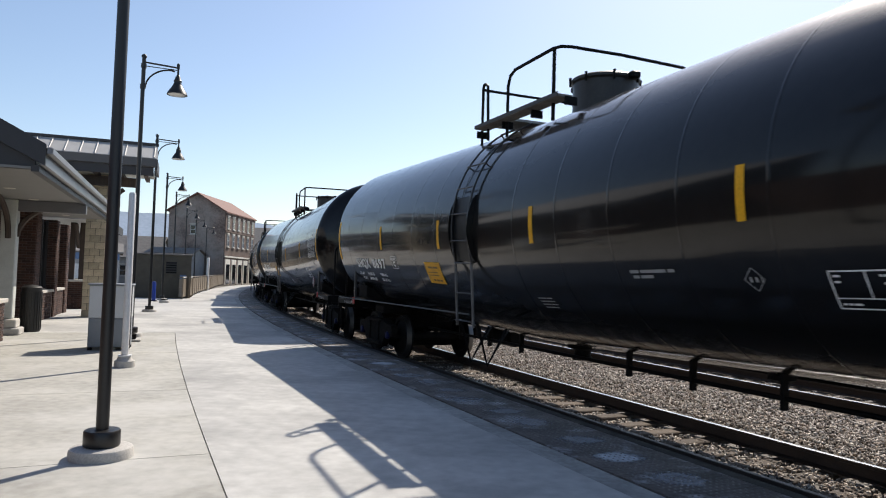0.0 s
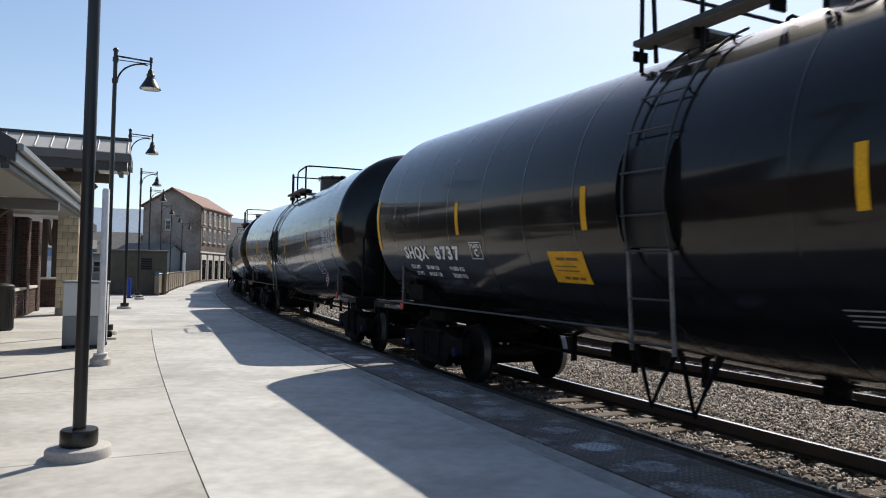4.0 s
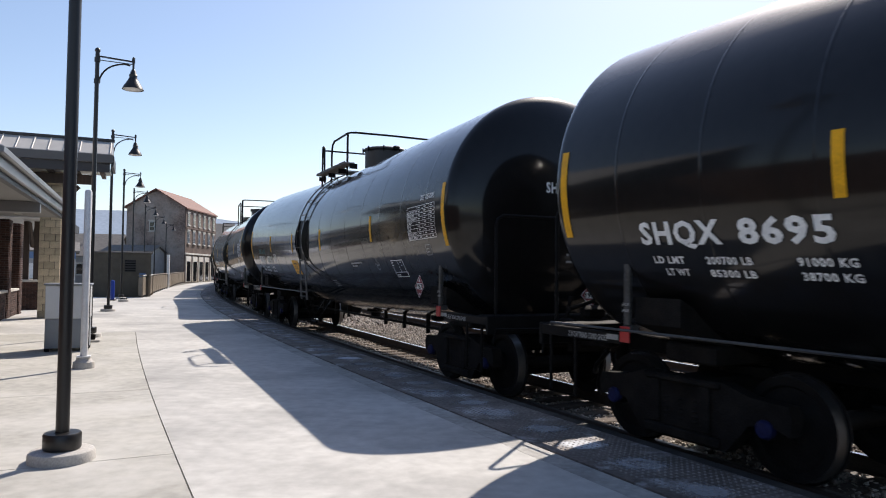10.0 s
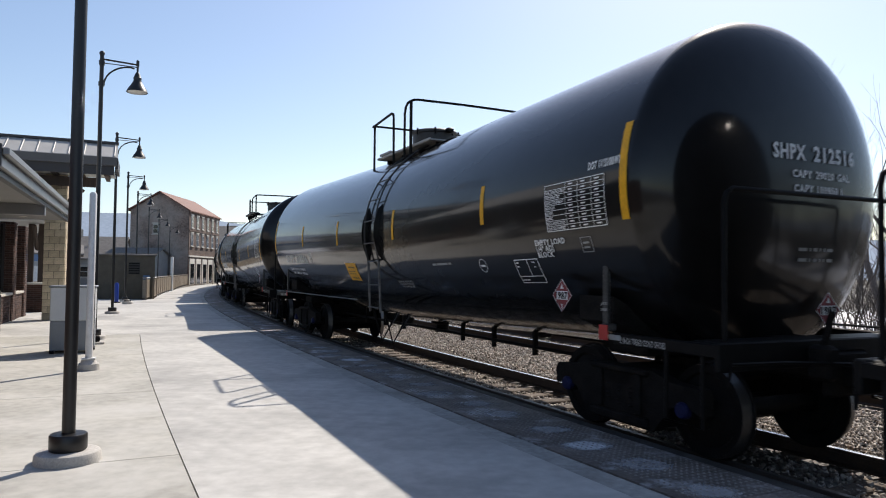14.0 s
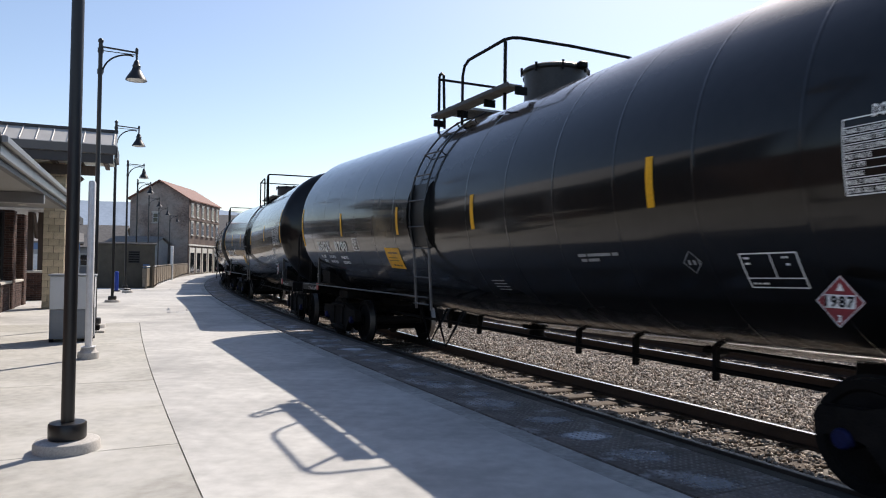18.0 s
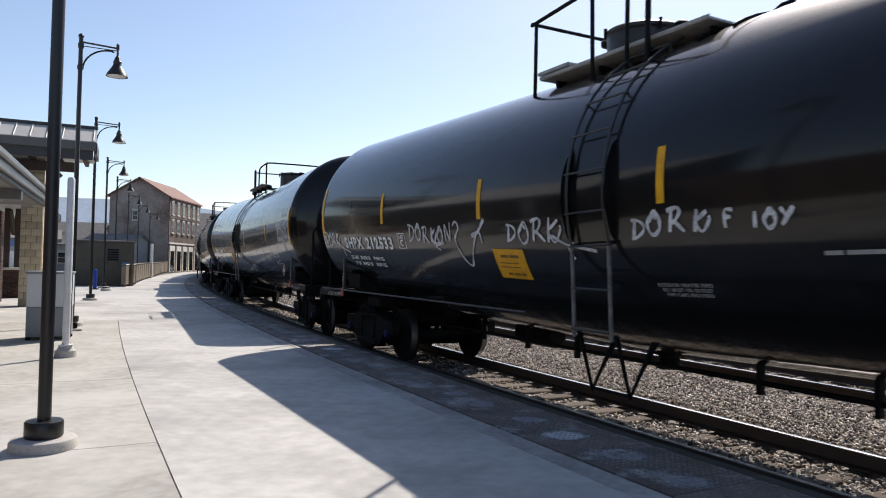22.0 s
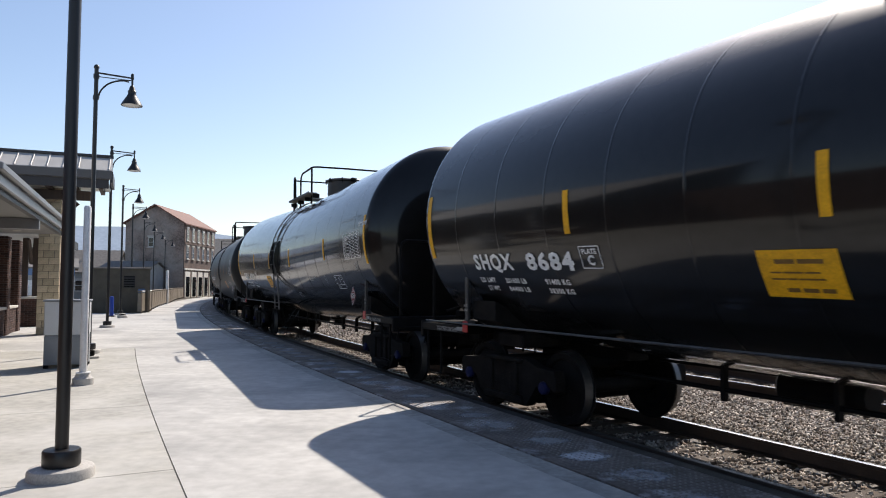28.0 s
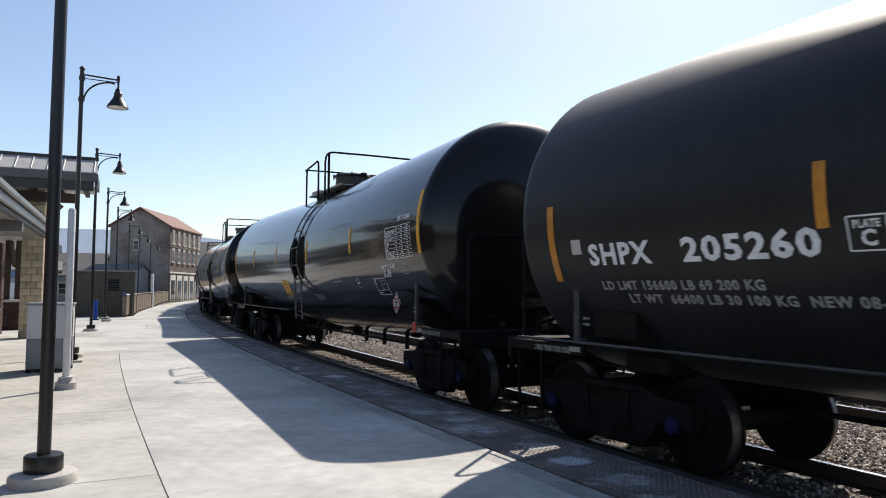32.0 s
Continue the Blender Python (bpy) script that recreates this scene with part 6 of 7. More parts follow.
def top_works(car, style):
    wx = {"a": 0.0, "b": 0.24, "c": 0.42}[style]
    """Manway, walkway and railings on top of the tank."""
    zt = TZ + TR
    cx = {"a": 0.41, "b": -0.48, "c": -0.80}[style]
    dr = {"a": 0.455, "b": 0.44, "c": 0.42}[style]
    dz = {"a": -0.02, "b": -0.02, "c": 0.16}[style]
    dome = MB().lathe([(zt - 0.10, dr), (zt + dz + 0.36, dr), (zt + dz + 0.385, dr + 0.03), (zt + dz + 0.42, dr + 0.03), (zt + dz + 0.44, dr + 0.005), (zt + dz + 0.455, 0.30), (zt + dz + 0.47, 0.0)], 32, (cx, 0, 0))
    d = part("manway", dome, M["dome"], car, "round bolted manway housing")
    for x, y in ((cx - dr - 0.06, -0.14), (cx + dr + 0.06, 0.1)):
        part("manway_lug", MB().box((x, y, zt + dz + 0.40), (0.12, 0.14, 0.10), bevel=0.02), M["black"], d)
    for k in range(8):
        t = 2 * math.pi * (k + 0.5) / 8
        part("bolt", MB().rod((cx + (dr + 0.045) * math.cos(t), (dr + 0.045) * math.sin(t), zt + dz + 0.32), (cx + (dr + 0.045) * math.cos(t), (dr + 0.045) * math.sin(t), zt + dz + 0.45), 0.016, 0.022, 6), M["black"], d)
    zy, ya = TZ + (1.62 if style == "a" else 1.575), 0.95
    yw, ww, kt = (1.00, 0.22, 0.05) if style == "a" else (0.66, 0.42, 0.03)
    for y in (-yw, yw):
        wm, wl = (-0.29, 2.42) if style == "a" else (-0.30 + wx, 2.9 - wx)
        w = part("walkway", MB().box((wm, y, zy), (wl, ww, 0.035 if style == "a" else 0.022)), M["grating_dull" if style == "a" else "grating"], car, "weathered walkway grating")
        part("kick_plate", MB().box((wm, y - math.copysign(ww / 2 + 0.006, -y), zy + 0.015), (wl, 0.012, kt)), M["worn_edge"] if style == "a" else M["grating"], w)
        for k in range(4):
            part("bracket", MB().box((-1.6 + wx * 1.4 + (0.85 - wx * 0.2) * k, y * 0.93, zy - 0.07), (0.03, 0.18, 0.11)), M["black"], w)
    part("cross_walkway", MB().box((-1.30, 0, zt + 0.05), (0.62, 1.5, 0.04)), M["grating"], car)
    zh = 4.74 if style == "c" else 4.84

    def bend(p, corner, q, r=0.12):
        """Three points that round a corner of a rail."""
        a, c, b = Vector(p), Vector(corner), Vector(q)
        u, v = (a - c).normalized() * r, (b - c).normalized() * r
        return [tuple(c + u), tuple(c + u * 0.3 + v * 0.3), tuple(c + v)]

    for y in (-ya, ya if style == "c" else 1.3):
        if style == "a":
            # narrow corner loop and the long loop round the manway
            mb = MB().tube([(-1.56, y, zy - 0.25), (-1.56, y, zh - 0.03), (-1.54, y, zh + 0.01), (-1.48, y, zh + 0.02), (-1.40, y, zh - 0.03), (-1.34, y, zy - 0.2)], 0.024, 8)
            part("handrail", mb, M["black"], car, "tubular handrail")
            pts = [(-0.72, y, zy - 0.25)] + bend((-0.72, y, zy), (-0.72, y, zh), (0.5, y, zh + 0.01), 0.2) + bend((-0.7, y, zh), (0.70, y, zh + 0.02), (0.70, 0, zh + 0.02), 0.16) + [(0.74, 0.0, zh + 0.02)]
            part("handrail", MB().tube(pts, 0.024, 8), M["black"], car, "tubular handrail")
            part("rail_post", MB().rod((0.56, y, zy - 0.25), (0.56, y, zh), 0.026, 0.026, 8), M["black"], car)
        else:
            pts = [(-1.62 + wx, y, zy - 0.36), (-1.62 + wx, y, zh - 0.08)]
            part("rail_post", MB().tube(pts, 0.024, 8), M["black"], car)
            pts = [(-1.72 + wx, y, zh - 0.08)] + bend((-1.72 + wx, y, zh - 0.06), (-0.55 + wx, y, zh), (-0.55 + wx, y, zy), 0.1) + [(-0.52 + wx, y, zy - 0.36)]
            part("handrail", MB().tube(pts, 0.024, 8), M["black"], car, "tubular handrail")
            pts = [(0.02 + wx, y, zy - 0.36)] + bend((0.02 + wx, y, zy), (0.02 + wx, y, zh + 0.02), (0.4 + wx, y, zh + 0.04), 0.16) + bend((0.0 + wx, y, zh), (0.42 + wx, y, zh + 0.04), (0.42 + wx, 0, zh + 0.04), 0.1) + [(0.45 + wx, 0.0, zh + 0.04)]
            part("handrail", MB().tube(pts, 0.024, 8), M["black"], car, "tubular handrail")
            part("rail_post", MB().rod((0.32 + wx, y, zy - 0.36), (0.32 + wx, y, zh + 0.03), 0.03, 0.03, 8), M["black"], car)
    xr = -1.56 if style == "a" else -1.72 + wx
    part("cross_rail", MB().tube([(xr, -ya, zh - 0.06), (xr, ya if style == "c" else 1.3, zh - 0.06)], 0.022, 6), M["black"], car)
    if style == "b":
        # short dark strips over the shoulder, ahead of the manway
        for x in (1.15, 1.55):
            for sg in (0, 1):
                part("hold_down_strap", MB().tube([skin(x, (180 - a) if sg else a, 0.012) for a in (58, 64, 70, 76)], 0.018, 6), M["black"], car)
    return d


def ladder_parts(car, x0, guarded):
    upper, rungs, lower, lower_rungs, guards, step = ladder_geo(x0)
    lad = part("ladder", upper, M["dome"], car, "black side ladder bent over the tank")
    for r in rungs:
        part("rung", r, None, lad)
    for q in lower:
        part("ladder_rail", q, M["ladder_worn"], lad, "rubbed grey ladder rail")
    for q in lower_rungs:
        part("rung", q, M["worn_edge"], lad)
    # added panel that paints in the shade between the two guard plates
    if x0 < 0:
        part("scuff_panel", decal(x0 - 0.04, x0 + 0.58, -17.5, 15.0, 0.012, 1, 8), M["tank_matt"], lad, "dull black panel standing in for shade behind the rungs")
    for q in guards if guarded else ():
        part("ladder_guard", q, M["tank"], lad, "flat guard plate beside the ladder")
    part("hanging_step", step, M["black"], car)


def build_car(style):
    size_of(style)
    labels = {"a": "glossy black ribbed tank car with yellow stripes", "b": "smooth satin black tank car with yellow stripes", "c": "weathered matt charcoal tank car with orange stripes"}
    car = thing("tank_car", labels[style], "tank car", "tank cars of the passing train")
    part("tank", tank_mesh({"a": M["tank"], "b": M["tank_smooth"], "c": M["tank_matt"]}[style]), None, car)
    seam_at = [s * (0.79 + 0.985 * k) for s in (-1, 1) for k in range(7)] if style == "a" else []
    th, up = (0.024, 0.0014) if style == "a" else (0.02, 0.0012)
    seam_me = MB().lathe([(-th, TR - 0.003), (-th * 0.6, TR + up), (th * 0.6, TR + up), (th, TR - 0.003)], 72, (0, 0, TZ), (1, 0, 0), cap=False).mesh("seam_band", {"a": M["tank"], "b": M["tank_smooth"], "c": M["tank_matt"]}[style], 60)
    for x in seam_at:
        part("seam_band", seam_me, None, car, at=Matrix.Translation((x, 0, sag(x))))
    running_gear(car, style == "c")
    ladder_parts(car, {"a": -0.94, "b": 0.27, "c": 0.18}[style], style != "c")
    top_works(car, style)
    sa = {"a": ((-11.2, 4.2), (-18.8, 11.2)), "b": ((-7.0, 9.8), (-13.0, 18.5)), "c": ((-12.0, 3.6), (-24.0, 3.0))}[style]
    ys = {"a": (-4.44, -1.60, 1.32, 4.28), "b": (-4.44, -1.60, 1.32, 4.28), "c": (-4.21, -1.46, 1.10, 3.03, 4.81)}[style]
    markings(car, style, ys, sa[1], sa[0], M["orange"] if style == "c" else M["yellow"])
    lg = MB()
    bx = 4.28 if style == "a" else 4.38 if style == "b" else 4.58
    if style == "a":
        for p in (((bx - 0.10, -25.8), (bx, -22.2)), ((bx, -22.2), (bx + 0.10, -25.8)), ((bx + 0.10, -25.8), (bx, -29.4)), ((bx, -29.4), (bx - 0.10, -25.8))):
            (x0, a0), (x1, a1) = p
            side_line(lg, x0, a0, x1, a1, 0.010)
        side_bars(lg, bx - 0.045, -26.6, 0.045, [0.025, 0.025, 0.012])
    else:
        n = 24
        for k in range(n):
            t0, t1 = 2 * math.pi * k / n, 2 * math.pi * (k + 1) / n
            lg.add([skin(bx + r * math.cos(t), -25.4 + math.degrees(r * math.sin(t) / TR), 0.008) for r, t in ((0.086, t0), (0.095, t0), (0.095, t1), (0.086, t1))], [(0, 1, 2, 3)])
        side_bars(lg, bx - 0.055, -25.9, 0.028, [0.11])
    part("maker_badge", lg, M["white_mark"] if style != "a" else M["dim_mark"], car, "plain outlined maker badge")
    if style == "b":
        el = MB()
        for s, a in (("EMPTY LOAD", -18.6), ("1/4\" ADJ", -21.0), ("BLOCK", -23.4)):
            side_text(el, s, 5.72, a, 0.06)
        part("load_stencil", el, M["white_mark"], car)
        ht = MB()
        for k, s in enumerate(("EXTERIOR HEATER PIPES", "NO INLET OR OUTLET", "PIPE CAPS REQUIRED")):
            side_text(ht, s, 1.22 + 0.03 * k, -33.0 - 1.75 * k, 0.034)
        part("heater_stencil", ht, M["dim_mark"], car)
    if style == "c":
        part("sticker", decal(-6.82, -6.68, -14.5, -9.5, 0.008), M["cap_stone"], car, "pale square sticker")
        vent = MB().lathe([(TZ + TR - 0.05, 0.10), (TZ + TR + 0.06, 0.10), (TZ + TR + 0.07, 0.15), (TZ + TR + 0.22, 0.15), (TZ + TR + 0.25, 0.08), (TZ + TR + 0.26, 0)], 18, (1.36, 0, 0))
        vent.tube([(1.2, 0, TZ + TR + 0.16), (1.0, 0, TZ + TR + 0.16), (0.2, 0, TZ + TR + 0.03)], 0.025, 6)
        part("vent_valve", vent, M["black"], car)
        for k in range(5):
            part("fitting", MB().lathe([(TZ + TR - 0.03, 0.05), (TZ + TR + 0.08, 0.05), (TZ + TR + 0.13, 0.02)], 10, (-0.1 + 0.22 * k, -0.1, 0)), M["black"], car)
    return car


# where the stencils of single cars lie: mark and number along, number's width, gap to the plate box, degrees up
STENCILS = {"8697": (0.10, 0.14, 0.82, 0.40, -3.2), "8670": (0.0, 0.24, 0.78, 0.19, -3.0), "8737": (-0.07, 0.04, 0.80, 0.36, -2.3), "8693": (0.0, 0.10, 0.80, 0.30, -1.2), "8707": (-0.10, 0.06, 0.78, 0.23, -2.2),
            "8695": (-0.08, -0.07, 0.78, 0.40, -0.4), "8702": (0.0, 0.13, 0.78, 0.27, -1.4), "8739": (-0.18, -0.17, 0.74, 0.26, -2.2), "8700": (0.0, 0.20, 0.78, 0.41, -0.5), "8708": (0.0, 0.10, 0.80, 0.30, -1.5),
            "8704": (0.0, 0.10, 0.80, 0.30, -1.5), "8684": (0.0, 0.14, 0.86, 0.14, -3.2), "8710": (-0.12, 0.03, 0.78, 0.26, -2.8), "205260": (-0.20, -0.09, 1.20, 0.20, 2.8)}


def car_marks(car, mark, number, limits, style):
    """Each car's own lettering at the rear of its side and on its front head."""
    size_of(style)
    mx, nx, wide, gap, da = STENCILS.get(number, (0.0, 0.0, 1.12, 0.24, 0.0))
    part("reporting_mark", side_text(MB(), mark, -6.38 + mx, -21.0 + da, 0.19, 0.80 if style == "c" else 0.88), M["white_mark"], car, "white stencilled letters")
    part("car_number", side_text(MB(), number, -5.35 + nx, -21.0 + da, 0.19, wide), M["white_mark"], car, "white stencilled number")
    if style == "c":
        for row, x, z in (("LD LMT 156600 LB 69 200 KG", -6.50, -27.0), ("LT WT  66400 LB 30 100 KG  NEW 08-2002", -6.20, -31.6)):
            part("weight_stencil", side_text(MB(), row, x, z, 0.085), M["dim_mark"], car)
    else:
        lb, kg, lb2, kg2 = limits
        for z, row in ((-27.2, ("LD LMT", lb + " LB", kg + " KG")), (-31.2, ("LT WT", lb2 + " LB", kg2 + " KG"))):
            for x, s in zip((-6.38, -5.80, -4.98) if style == "a" else (-6.29, -5.85, -5.24), row):
                part("weight_stencil", side_text(MB(), s, x + (0.10 if s == "LT WT" else 0), z + da - (1.2 if style == "b" else 0), 0.064, 0.35 if s == "LD LMT" else 0.26 if s == "LT WT" else 0.44), M["white_mark"], car)
    end = -5.36 + nx + wide + gap
    pw = 0.30 if style == "a" else 0.25
    pb = frame_lines(MB(), end, end + pw, -20.4 + da, -12.6 + da, 0.011)
    side_text(pb, "PLATE", end + 0.04, -15.2 + da, 0.05, pw - 0.08)
    side_text(pb, "C", end + pw / 2 - 0.045, -19.2 + da, 0.10)
    part("plate_box", pb, M["white_mark"], car)
    part("head_mark", head_text(MB(), mark, -0.33, 2.83, 0.14, 0.44), M["white_mark"], car)
    part("head_number", head_text(MB(), number, 0.22, 2.83, 0.14, 0.11 * len(number)), M["white_mark"], car)


# hand-drawn capitals: strokes of digit pairs, across and up, on a grid of ten
STROKES = {
    "D": ("10 28", "08 38 66 63 20 00"), "O": ("46 28 04 20 52 56 39 15",), "R": ("10 29", "08 49 57 34 14", "34 70"), "K": ("20 39", "78 24", "24 50 84 86"),
    "X": ("00 69", "08 60"), "N": ("10 18 50 69",), "E": ("58 18 10 50", "15 45"), "C": ("58 27 03 10 50",), "T": ("08 78", "48 30"), "G": ("68 27 03 20 52 55 35",),
    "F": ("10 18 58", "15 45"), "Y": ("09 35", "79 10"), "A": ("00 39 60", "14 54"), "U": ("08 03 20 52 58",), "I": ("30 39",), "V": ("09 30 69",),
}


def sprayed_path(mb, pts, thick, out):
    """A rounded brush stroke through points given as metres along and degrees up."""
    fine = []
    n = len(pts)
    for i in range(n - 1):
        p0, p1, p2, p3 = pts[max(i - 1, 0)], pts[i], pts[i + 1], pts[min(i + 2, n - 1)]
        for k in range(6):
            t = k / 6
            fine.append(tuple(0.5 * (2 * p1[j] + (p2[j] - p0[j]) * t + (2 * p0[j] - 5 * p1[j] + 4 * p2[j] - p3[j]) * t * t + (3 * p1[j] - p0[j] - 3 * p2[j] + p3[j]) * t ** 3) for j in (0, 1)))
    fine.append(pts[-1])
    verts = []
    for i, (x, q) in enumerate(fine):
        xa, qa = fine[max(i - 1, 0)]
        xb, qb = fine[min(i + 1, len(fine) - 1)]
        du, dv = xb - xa, math.radians(qb - qa) * TR
        ln = math.hypot(du, dv) or 1e-6
        w = thick / 2 * (1.0 + 0.25 * math.sin(i * 0.7))
        nu, nv = -dv / ln * w, du / ln * w
        verts += [skin(x + nu, q + math.degrees(nv / TR), out), skin(x - nu, q - math.degrees(nv / TR), out)]
    mb.add(verts, [(2 * i, 2 * i + 1, 2 * i + 3, 2 * i + 2) for i in range(len(fine) - 1)])


def sprayed_word(car, mat, word, x, a, width, height, seed, thick=0.036, tail=0, label="white sprayed graffiti"):
    """A sprayed word in loose capitals, its lower left corner at x and a, and a swash under it."""
    rng = random.Random(seed)
    mb = MB()
    step = width / len(word)
    k = 0
    for ch in word:
        dx, dy, grow = rng.uniform(-0.06, 0.06) * step, rng.uniform(-0.10, 0.10) * height, rng.uniform(0.85, 1.2)
        for st in STROKES.get(ch, ()):
            pts = [(x + dx + step * 0.125 * int(q[0]) * grow + 0.10 * height * int(q[1]) / 9, a + math.degrees((dy + height * int(q[1]) / 9 * grow) / TR)) for q in st.split()]
            sprayed_path(mb, pts, thick * rng.uniform(0.85, 1.2), 0.008 + 0.0003 * k)
            k += 1
        x += step
    deg = math.degrees(height / TR)
    if tail == 1:
        sprayed_path(mb, [(x - step * 0.5, a + deg * 0.35), (x + step * 0.5, a - deg * 0.15), (x + step * 2.2, a - deg * 0.5)], thick, 0.008)
        sprayed_path(mb, [(x + step * 0.9, a - deg * 0.05), (x + step * 0.5, a - deg * 0.3), (x + step * 0.75, a - deg * 0.85)], thick, 0.0085)
    elif tail == 2:
        sprayed_path(mb, [(x - step * 1.2, a + deg * 0.3), (x, a - deg * 0.1), (x + step * 1.5, a - deg * 0.2), (x + step * 3.2, a - deg * 0.02)], thick, 0.008)
        sprayed_path(mb, [(x + step * 1.1, a - deg * 0.15), (x + step * 1.5, a - deg * 1.0), (x + step * 1.42, a + deg * 0.2), (x + step * 1.25, a + deg * 0.5)], thick * 0.8, 0.0085)
        sprayed_path(mb, [(x + step * 1.2, a + deg * 0.3), (x + step * 1.8, a + deg * 0.9)], thick * 1.8, 0.009)
    elif tail == 3:
        sprayed_path(mb, [(x + step * 0.1, a + deg * 0.9), (x + step * 0.5, a + deg * 1.1), (x + step * 0.75, a + deg * 0.75), (x + step * 0.35, a + deg * 0.35), (x + step * 0.2, a), (x + step * 0.7, a - deg * 1.0), (x + step * 1.35, a - deg * 1.35), (x + step * 1.8, a - deg * 0.7), (x + step * 2.6, a + deg * 0.35), (x + step * 3.4, a + deg * 0.9)], thick, 0.009)
        sprayed_path(mb, [(x + step * 2.1, a + deg * 0.3), (x + step * 2.9, a + deg * 0.55), (x + step * 3.6, a + deg * 1.15)], thick * 1.6, 0.0095)
        sprayed_path(mb, [(x + step * 3.0, a + deg * 0.5), (x + step * 3.15, a - deg * 0.05)], thick, 0.0098)
        sprayed_path(mb, [(x - step * 2.6, a - deg * 0.12), (x - step * 1.2, a - deg * 0.10), (x - step * 2.4, a - deg * 0.25), (x - step * 1.9, a - deg * 0.5)], thick, 0.0085)
    part("graffiti", mb, mat, car, label)


# the train in its order, the foremost first: style, mark, number
TRAIN = [("a", "SHQX", "8697"), ("a", "SHQX", "8670"), ("a", "SHQX", "8737"), ("a", "SHQX", "8693"), ("a", "SHQX", "8707"), ("a", "SHQX", "8695"), ("a", "SHQX", "8702"), ("b", "SHPX", "212508"), ("b", "SHPX", "212516"), ("a", "SHQX", "8739"), ("a", "SHQX", "8700"), ("b", "SHPX", "212527"), ("b", "SHPX", "212533"), ("a", "SHQX", "8708"), ("a", "SHQX", "8704"), ("a", "SHQX", "8684"), ("a", "SHQX", "8710"), ("c", "SHPX", "205260"), ("b", "SHPX", "212540"), ("b", "", ""), ("a", "", ""), ("a", "", ""), ("a", "", "")]
LIMITS = {"8670": ("200900", "91100", "85100", "38500"), "8737": ("201800", "91500", "84200", "38200"), "8707": ("201500", "91350", "84500", "38350"), "8702": ("201700", "91450", "84300", "38250"), "8695": ("200700", "91000", "85300", "38700"), "8697": ("201300", "91300", "84700", "38400"), "212527": ("202000", "91600", "84000", "38100"), "8710": ("201400", "91300", "84600", "38350"), "8700": ("201700", "91450", "84300", "38250"), "8684": ("201600", "91400", "84400", "38300"), "8693": ("201700", "91450", "84300", "38250"), "212508": ("202000", "91600", "84000", "38100")}
cars = []
templates = {}
for style, mark, number in TRAIN:
    if style not in templates:
        templates[style] = build_car(style)
        car = templates[style]
    else:
        car = None
    cars.append(car)
for i, (style, mark, number) in enumerate(TRAIN):
    if cars[i] is None:
        cars[i] = copy_thing(templates[style], Matrix.Identity(4))
for car, (style, mark, number) in zip(cars, TRAIN):
    if number and number != "212540":
        car_marks(car, mark, number, LIMITS.get(number, ("201600", "91400", "84400", "38300")), style)
def nudge_part(car, kind, at_x, to_x, lift=0.0, down=0.0):
    """Slide one painted part of a car along its side, and down round the tank by an arc in metres."""
    for o in car.children:
        if o.name.split(".")[0] == kind and abs(sum(v.co.x for v in o.data.vertices) / len(o.data.vertices) - at_x) < 0.25:
            turn = down / 1.668
            o.rotation_euler.x = turn
            o.location = (to_x - at_x, 2.5 * math.sin(turn), 2.5 * (1 - math.cos(turn)) + lift)


# where the tape stripes of single cars differ from the usual places
S1, S2, S3, S4 = -4.44, -1.60, 1.32, 4.28
STRIPES_OF = {0: {S3: 1.25, S4: 4.46}, 1: {S2: -1.48, S3: 1.27, S4: 4.42}, 3: {S1: -4.50, S2: -1.82, S3: 1.21, S4: 4.25}, 4: {S3: 1.40, S4: 4.34}, 6: {S2: -1.74, S3: 0.92}, 7: {S1: -4.53, S2: -1.50, S3: 1.44, S4: 4.50}, 8: {S3: 1.52, S4: 4.60}, 9: {S1: -4.54, S2: -1.83}, 10: {S1: -4.54, S3: 0.96, S4: 4.23}}
STRIPES_OF.update({5: {S1: -4.57}, 11: {S3: 1.45, S4: 4.45}, 12: {S1: -4.53, S2: -1.52, S3: 1.47}, 13: {S3: 0.90, S4: 4.44}, 14: {S3: 1.06, S4: 4.46}, 15: {S1: -4.35, S2: -1.55}, 16: {S1: -4.14, S3: 1.10, S4: 4.53}})
for i, moved in STRIPES_OF.items():
    for at_x, to_x in moved.items():
        nudge_part(cars[i], "reflective_stripe", at_x, to_x)
for i, dx in {1: 0.16, 3: -0.19, 5: -0.25, 6: 0.26, 9: -0.04, 15: 0.19}.items():
    nudge_part(cars[i], "yellow_notice", -2.03, -2.03 + dx)
for i, dx in {5: -0.33, 16: -0.06, 14: 0.40}.items():
    nudge_part(cars[i], "stencil_box", 5.32, 5.32 + dx)
    nudge_part(cars[i], "maker_badge", 4.42, 4.42 + dx)
for i, dx in {3: 0.10, 4: 0.10, 7: 0.18, 8: 0.25, 14: 0.22, 16: 0.46}.items():
    for kind, x in (("data_table", 6.53), ("specification", 6.75)):
        nudge_part(cars[i], kind, x, x + dx)
for i, dx in {3: -0.19, 10: -0.21, 4: 0.08}.items():
    nudge_part(cars[i], "hazard_placard", 6.08, 6.08 + dx)

nudge_part(cars[9], "reflective_stripe", S2, -1.86, 0.10)
for i, paint, badge, box, down in ((0, 0.10, 0.17, 0.14, 0.055), (10, 0.17, 0.27, 0.08, 0.08)):
    nudge_part(cars[i], "paint_stencil", 3.08, 3.08 + paint, 0.0, down * 0.6)
    nudge_part(cars[i], "maker_badge", 4.42, 4.42 + badge, 0.0, down)
    nudge_part(cars[i], "stencil_box", 5.32, 5.32 + box, 0.0, down)
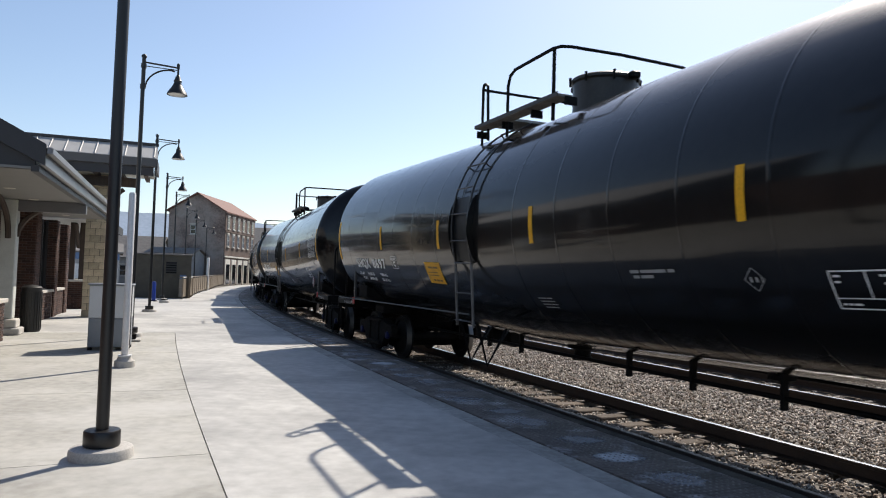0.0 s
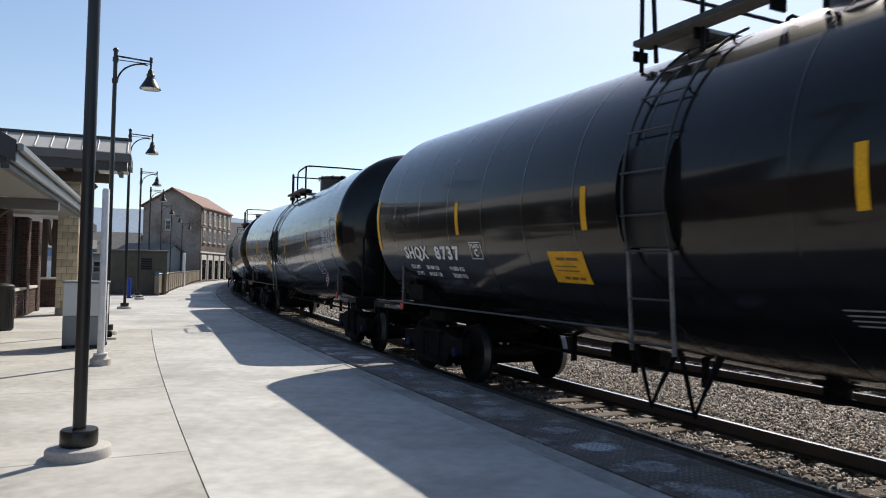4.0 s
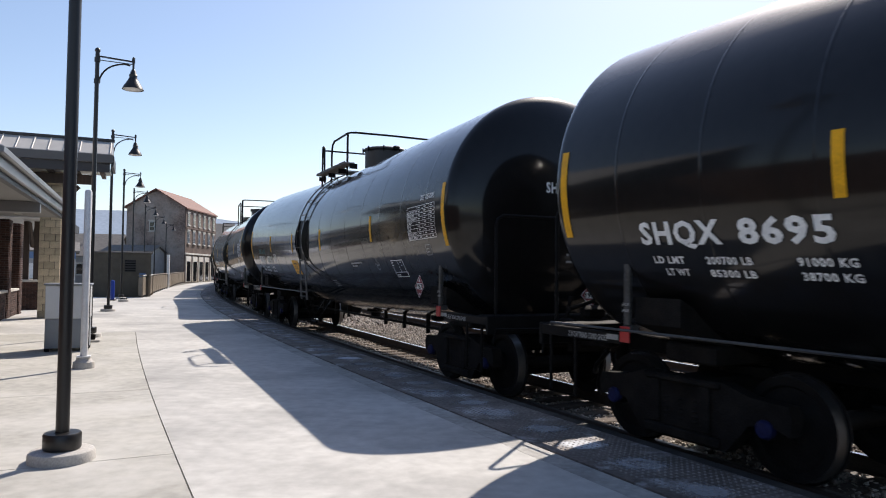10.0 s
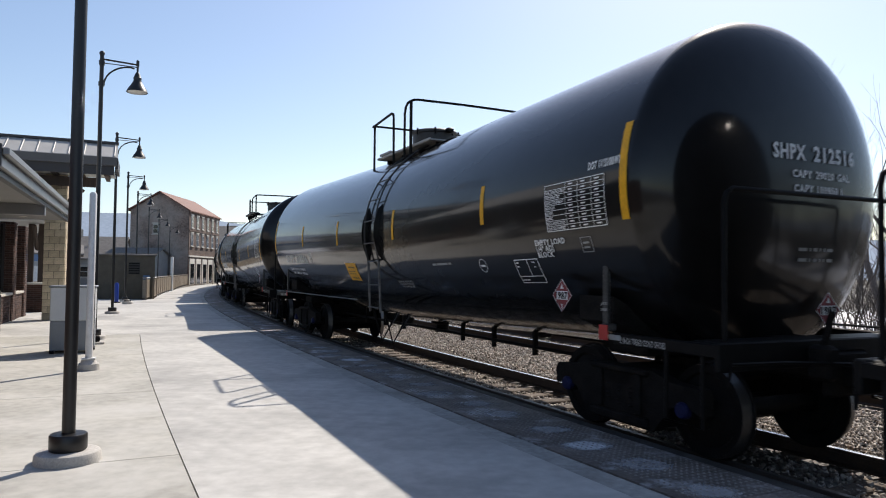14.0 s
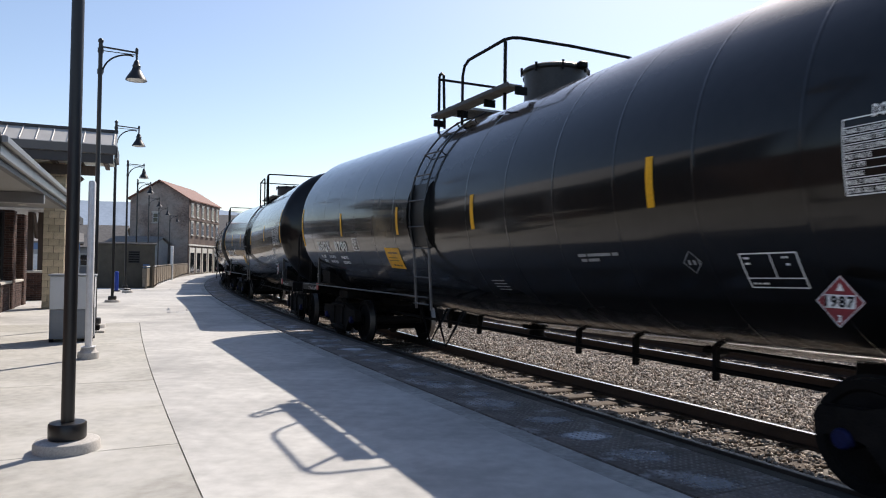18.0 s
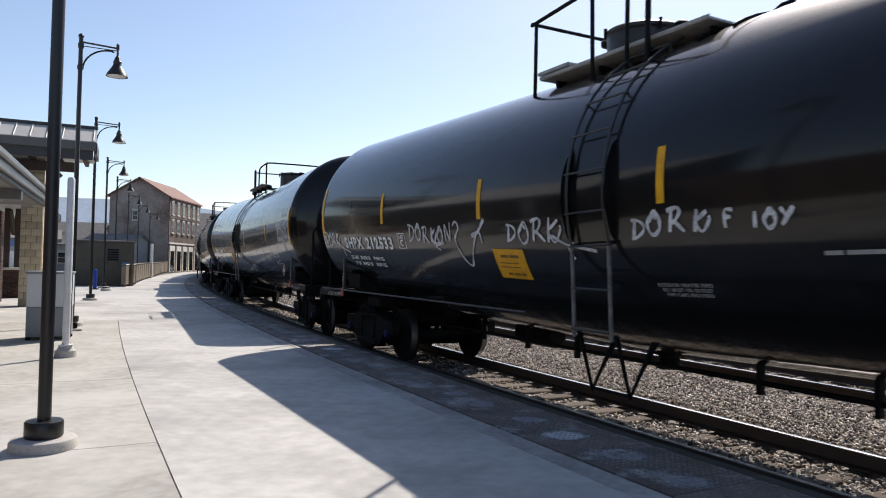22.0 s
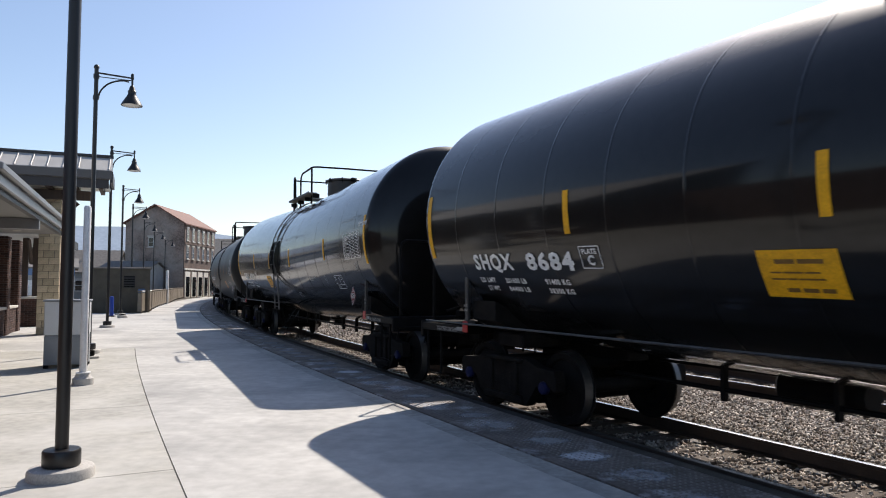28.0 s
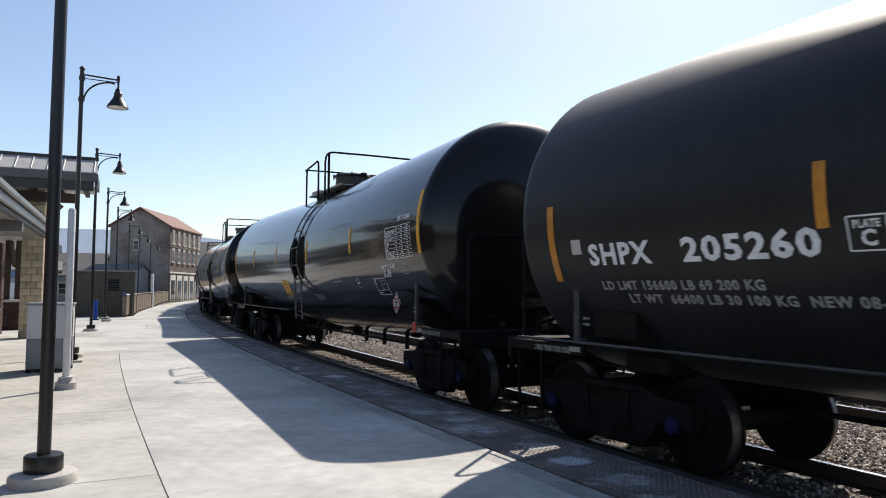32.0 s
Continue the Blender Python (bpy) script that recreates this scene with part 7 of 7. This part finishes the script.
for kind, x in (("data_table", 6.53), ("specification", 6.75)):
    nudge_part(cars[10], kind, x, x - 0.30, 0.0, 0.09)

TAG = "glossy black tank car with white graffiti on its side"
SPRAYS = {
    3: (("spray_white", "DORK", -0.22, -21.0, 1.0, 0.27, 5, 2), ("spray_white", "DORK", -3.88, -19.5, 0.98, 0.21, 6, 1), ("spray_white", "OX", -2.53, -19.0, 0.36, 0.13, 7, 0)),
    4: (("spray_white", "DURK", 0.06, -17.0, 0.86, 0.26, 11, 1), ("spray_white", "VOXCTGK", 1.30, -18.0, 1.5, 0.25, 12, 1), ("spray_white", "DORK", -3.95, -18.5, 1.2, 0.24, 13, 1), ("spray_teal", "DAD", -1.80, -21.0, 0.66, 0.27, 14, 0), ("spray_teal", "NU", -1.35, -27.0, 0.36, 0.2, 15, 0), ("spray_teal", "RAD", 3.1, -19.0, 0.66, 0.21, 16, 0), ("spray_teal", "DAR", 4.62, -19.0, 0.66, 0.26, 17, 0)),
    12: (("spray_white", "DORKON", -3.58, -16.6, 1.36, 0.24, 21, 3), ("spray_white", "DORK", 1.07, -16.4, 0.9, 0.21, 22, 0), ("spray_white", "F IOY", 2.08, -16.0, 0.62, 0.13, 23, 0), ("spray_white", "DORK", -0.95, -16.6, 0.98, 0.22, 24, 1), ("spray_white", "DORK", -7.41, -20.0, 0.75, 0.23, 25, 1)),
    6: (("spray_teal", "NUN", -6.30, -13.2, 1.0, 0.13, 33, 0),),
}
for i, sprays in SPRAYS.items():
    size_of(TRAIN[i][0])
    for mt, word, x, a, w, h, sd, tail in sprays:
        sprayed_word(cars[i], M[mt], word, x, a, w, h, sd, 0.029, tail, {"spray_white": "white sprayed graffiti", "spray_teal": "teal sprayed graffiti", "spray_blue": "faint indigo sprayed graffiti"}[mt])
    if i in (3, 4):
        tagged(cars[i], TAG)
    elif i == 12:
        tagged(cars[i], "smooth black tank car with large white graffiti on its side")

build_ties()
build_ballast()


# ---------------------------------------------------------------- what moves
def travelled(t):
    """Metres that the train has rolled at t seconds."""
    return -0.029 + 9.8451 * t - 0.011873 * t * t + 0.00009966 * t ** 3


def car_pose(s):
    a, b = on_track(s - TRUCK, 0.02, RAIL_Z), on_track(s + TRUCK, 0.02, RAIL_Z)
    d = a - b
    return Matrix.Translation((a + b) / 2) @ Matrix.Rotation(math.atan2(d.y, d.x), 4, "Z")


def motions():
    times = [0.5 * k for k in range(65)]
    for i, car in enumerate(cars):
        walk(car, [(t, car_pose(11.85 + i * CAR_L - travelled(t))) for t in times])
    # wheels roll with the train; alike axles share one set of keys
    done = {}
    for car in cars:
        for tk in (o for o in car.children if o.name.split(".")[0] == "truck"):
            for ws in (o for o in tk.children if o.name.split(".")[0] == "wheelset"):
                key = round(ws.location.x, 2)
                if key not in done:
                    walk(ws, [(k / 30, Matrix.Translation((key, 0, WHEEL_R)) @ Matrix.Rotation(travelled(k / 30) / WHEEL_R, 4, "Y")) for k in range(961)])
                    done[key] = ws.animation_data
                else:
                    ws.rotation_mode = "QUATERNION"
                    ws.animation_data_create()
                    ws.animation_data.action = done[key].action
                    ws.animation_data.action_slot = done[key].action_slot


motions()
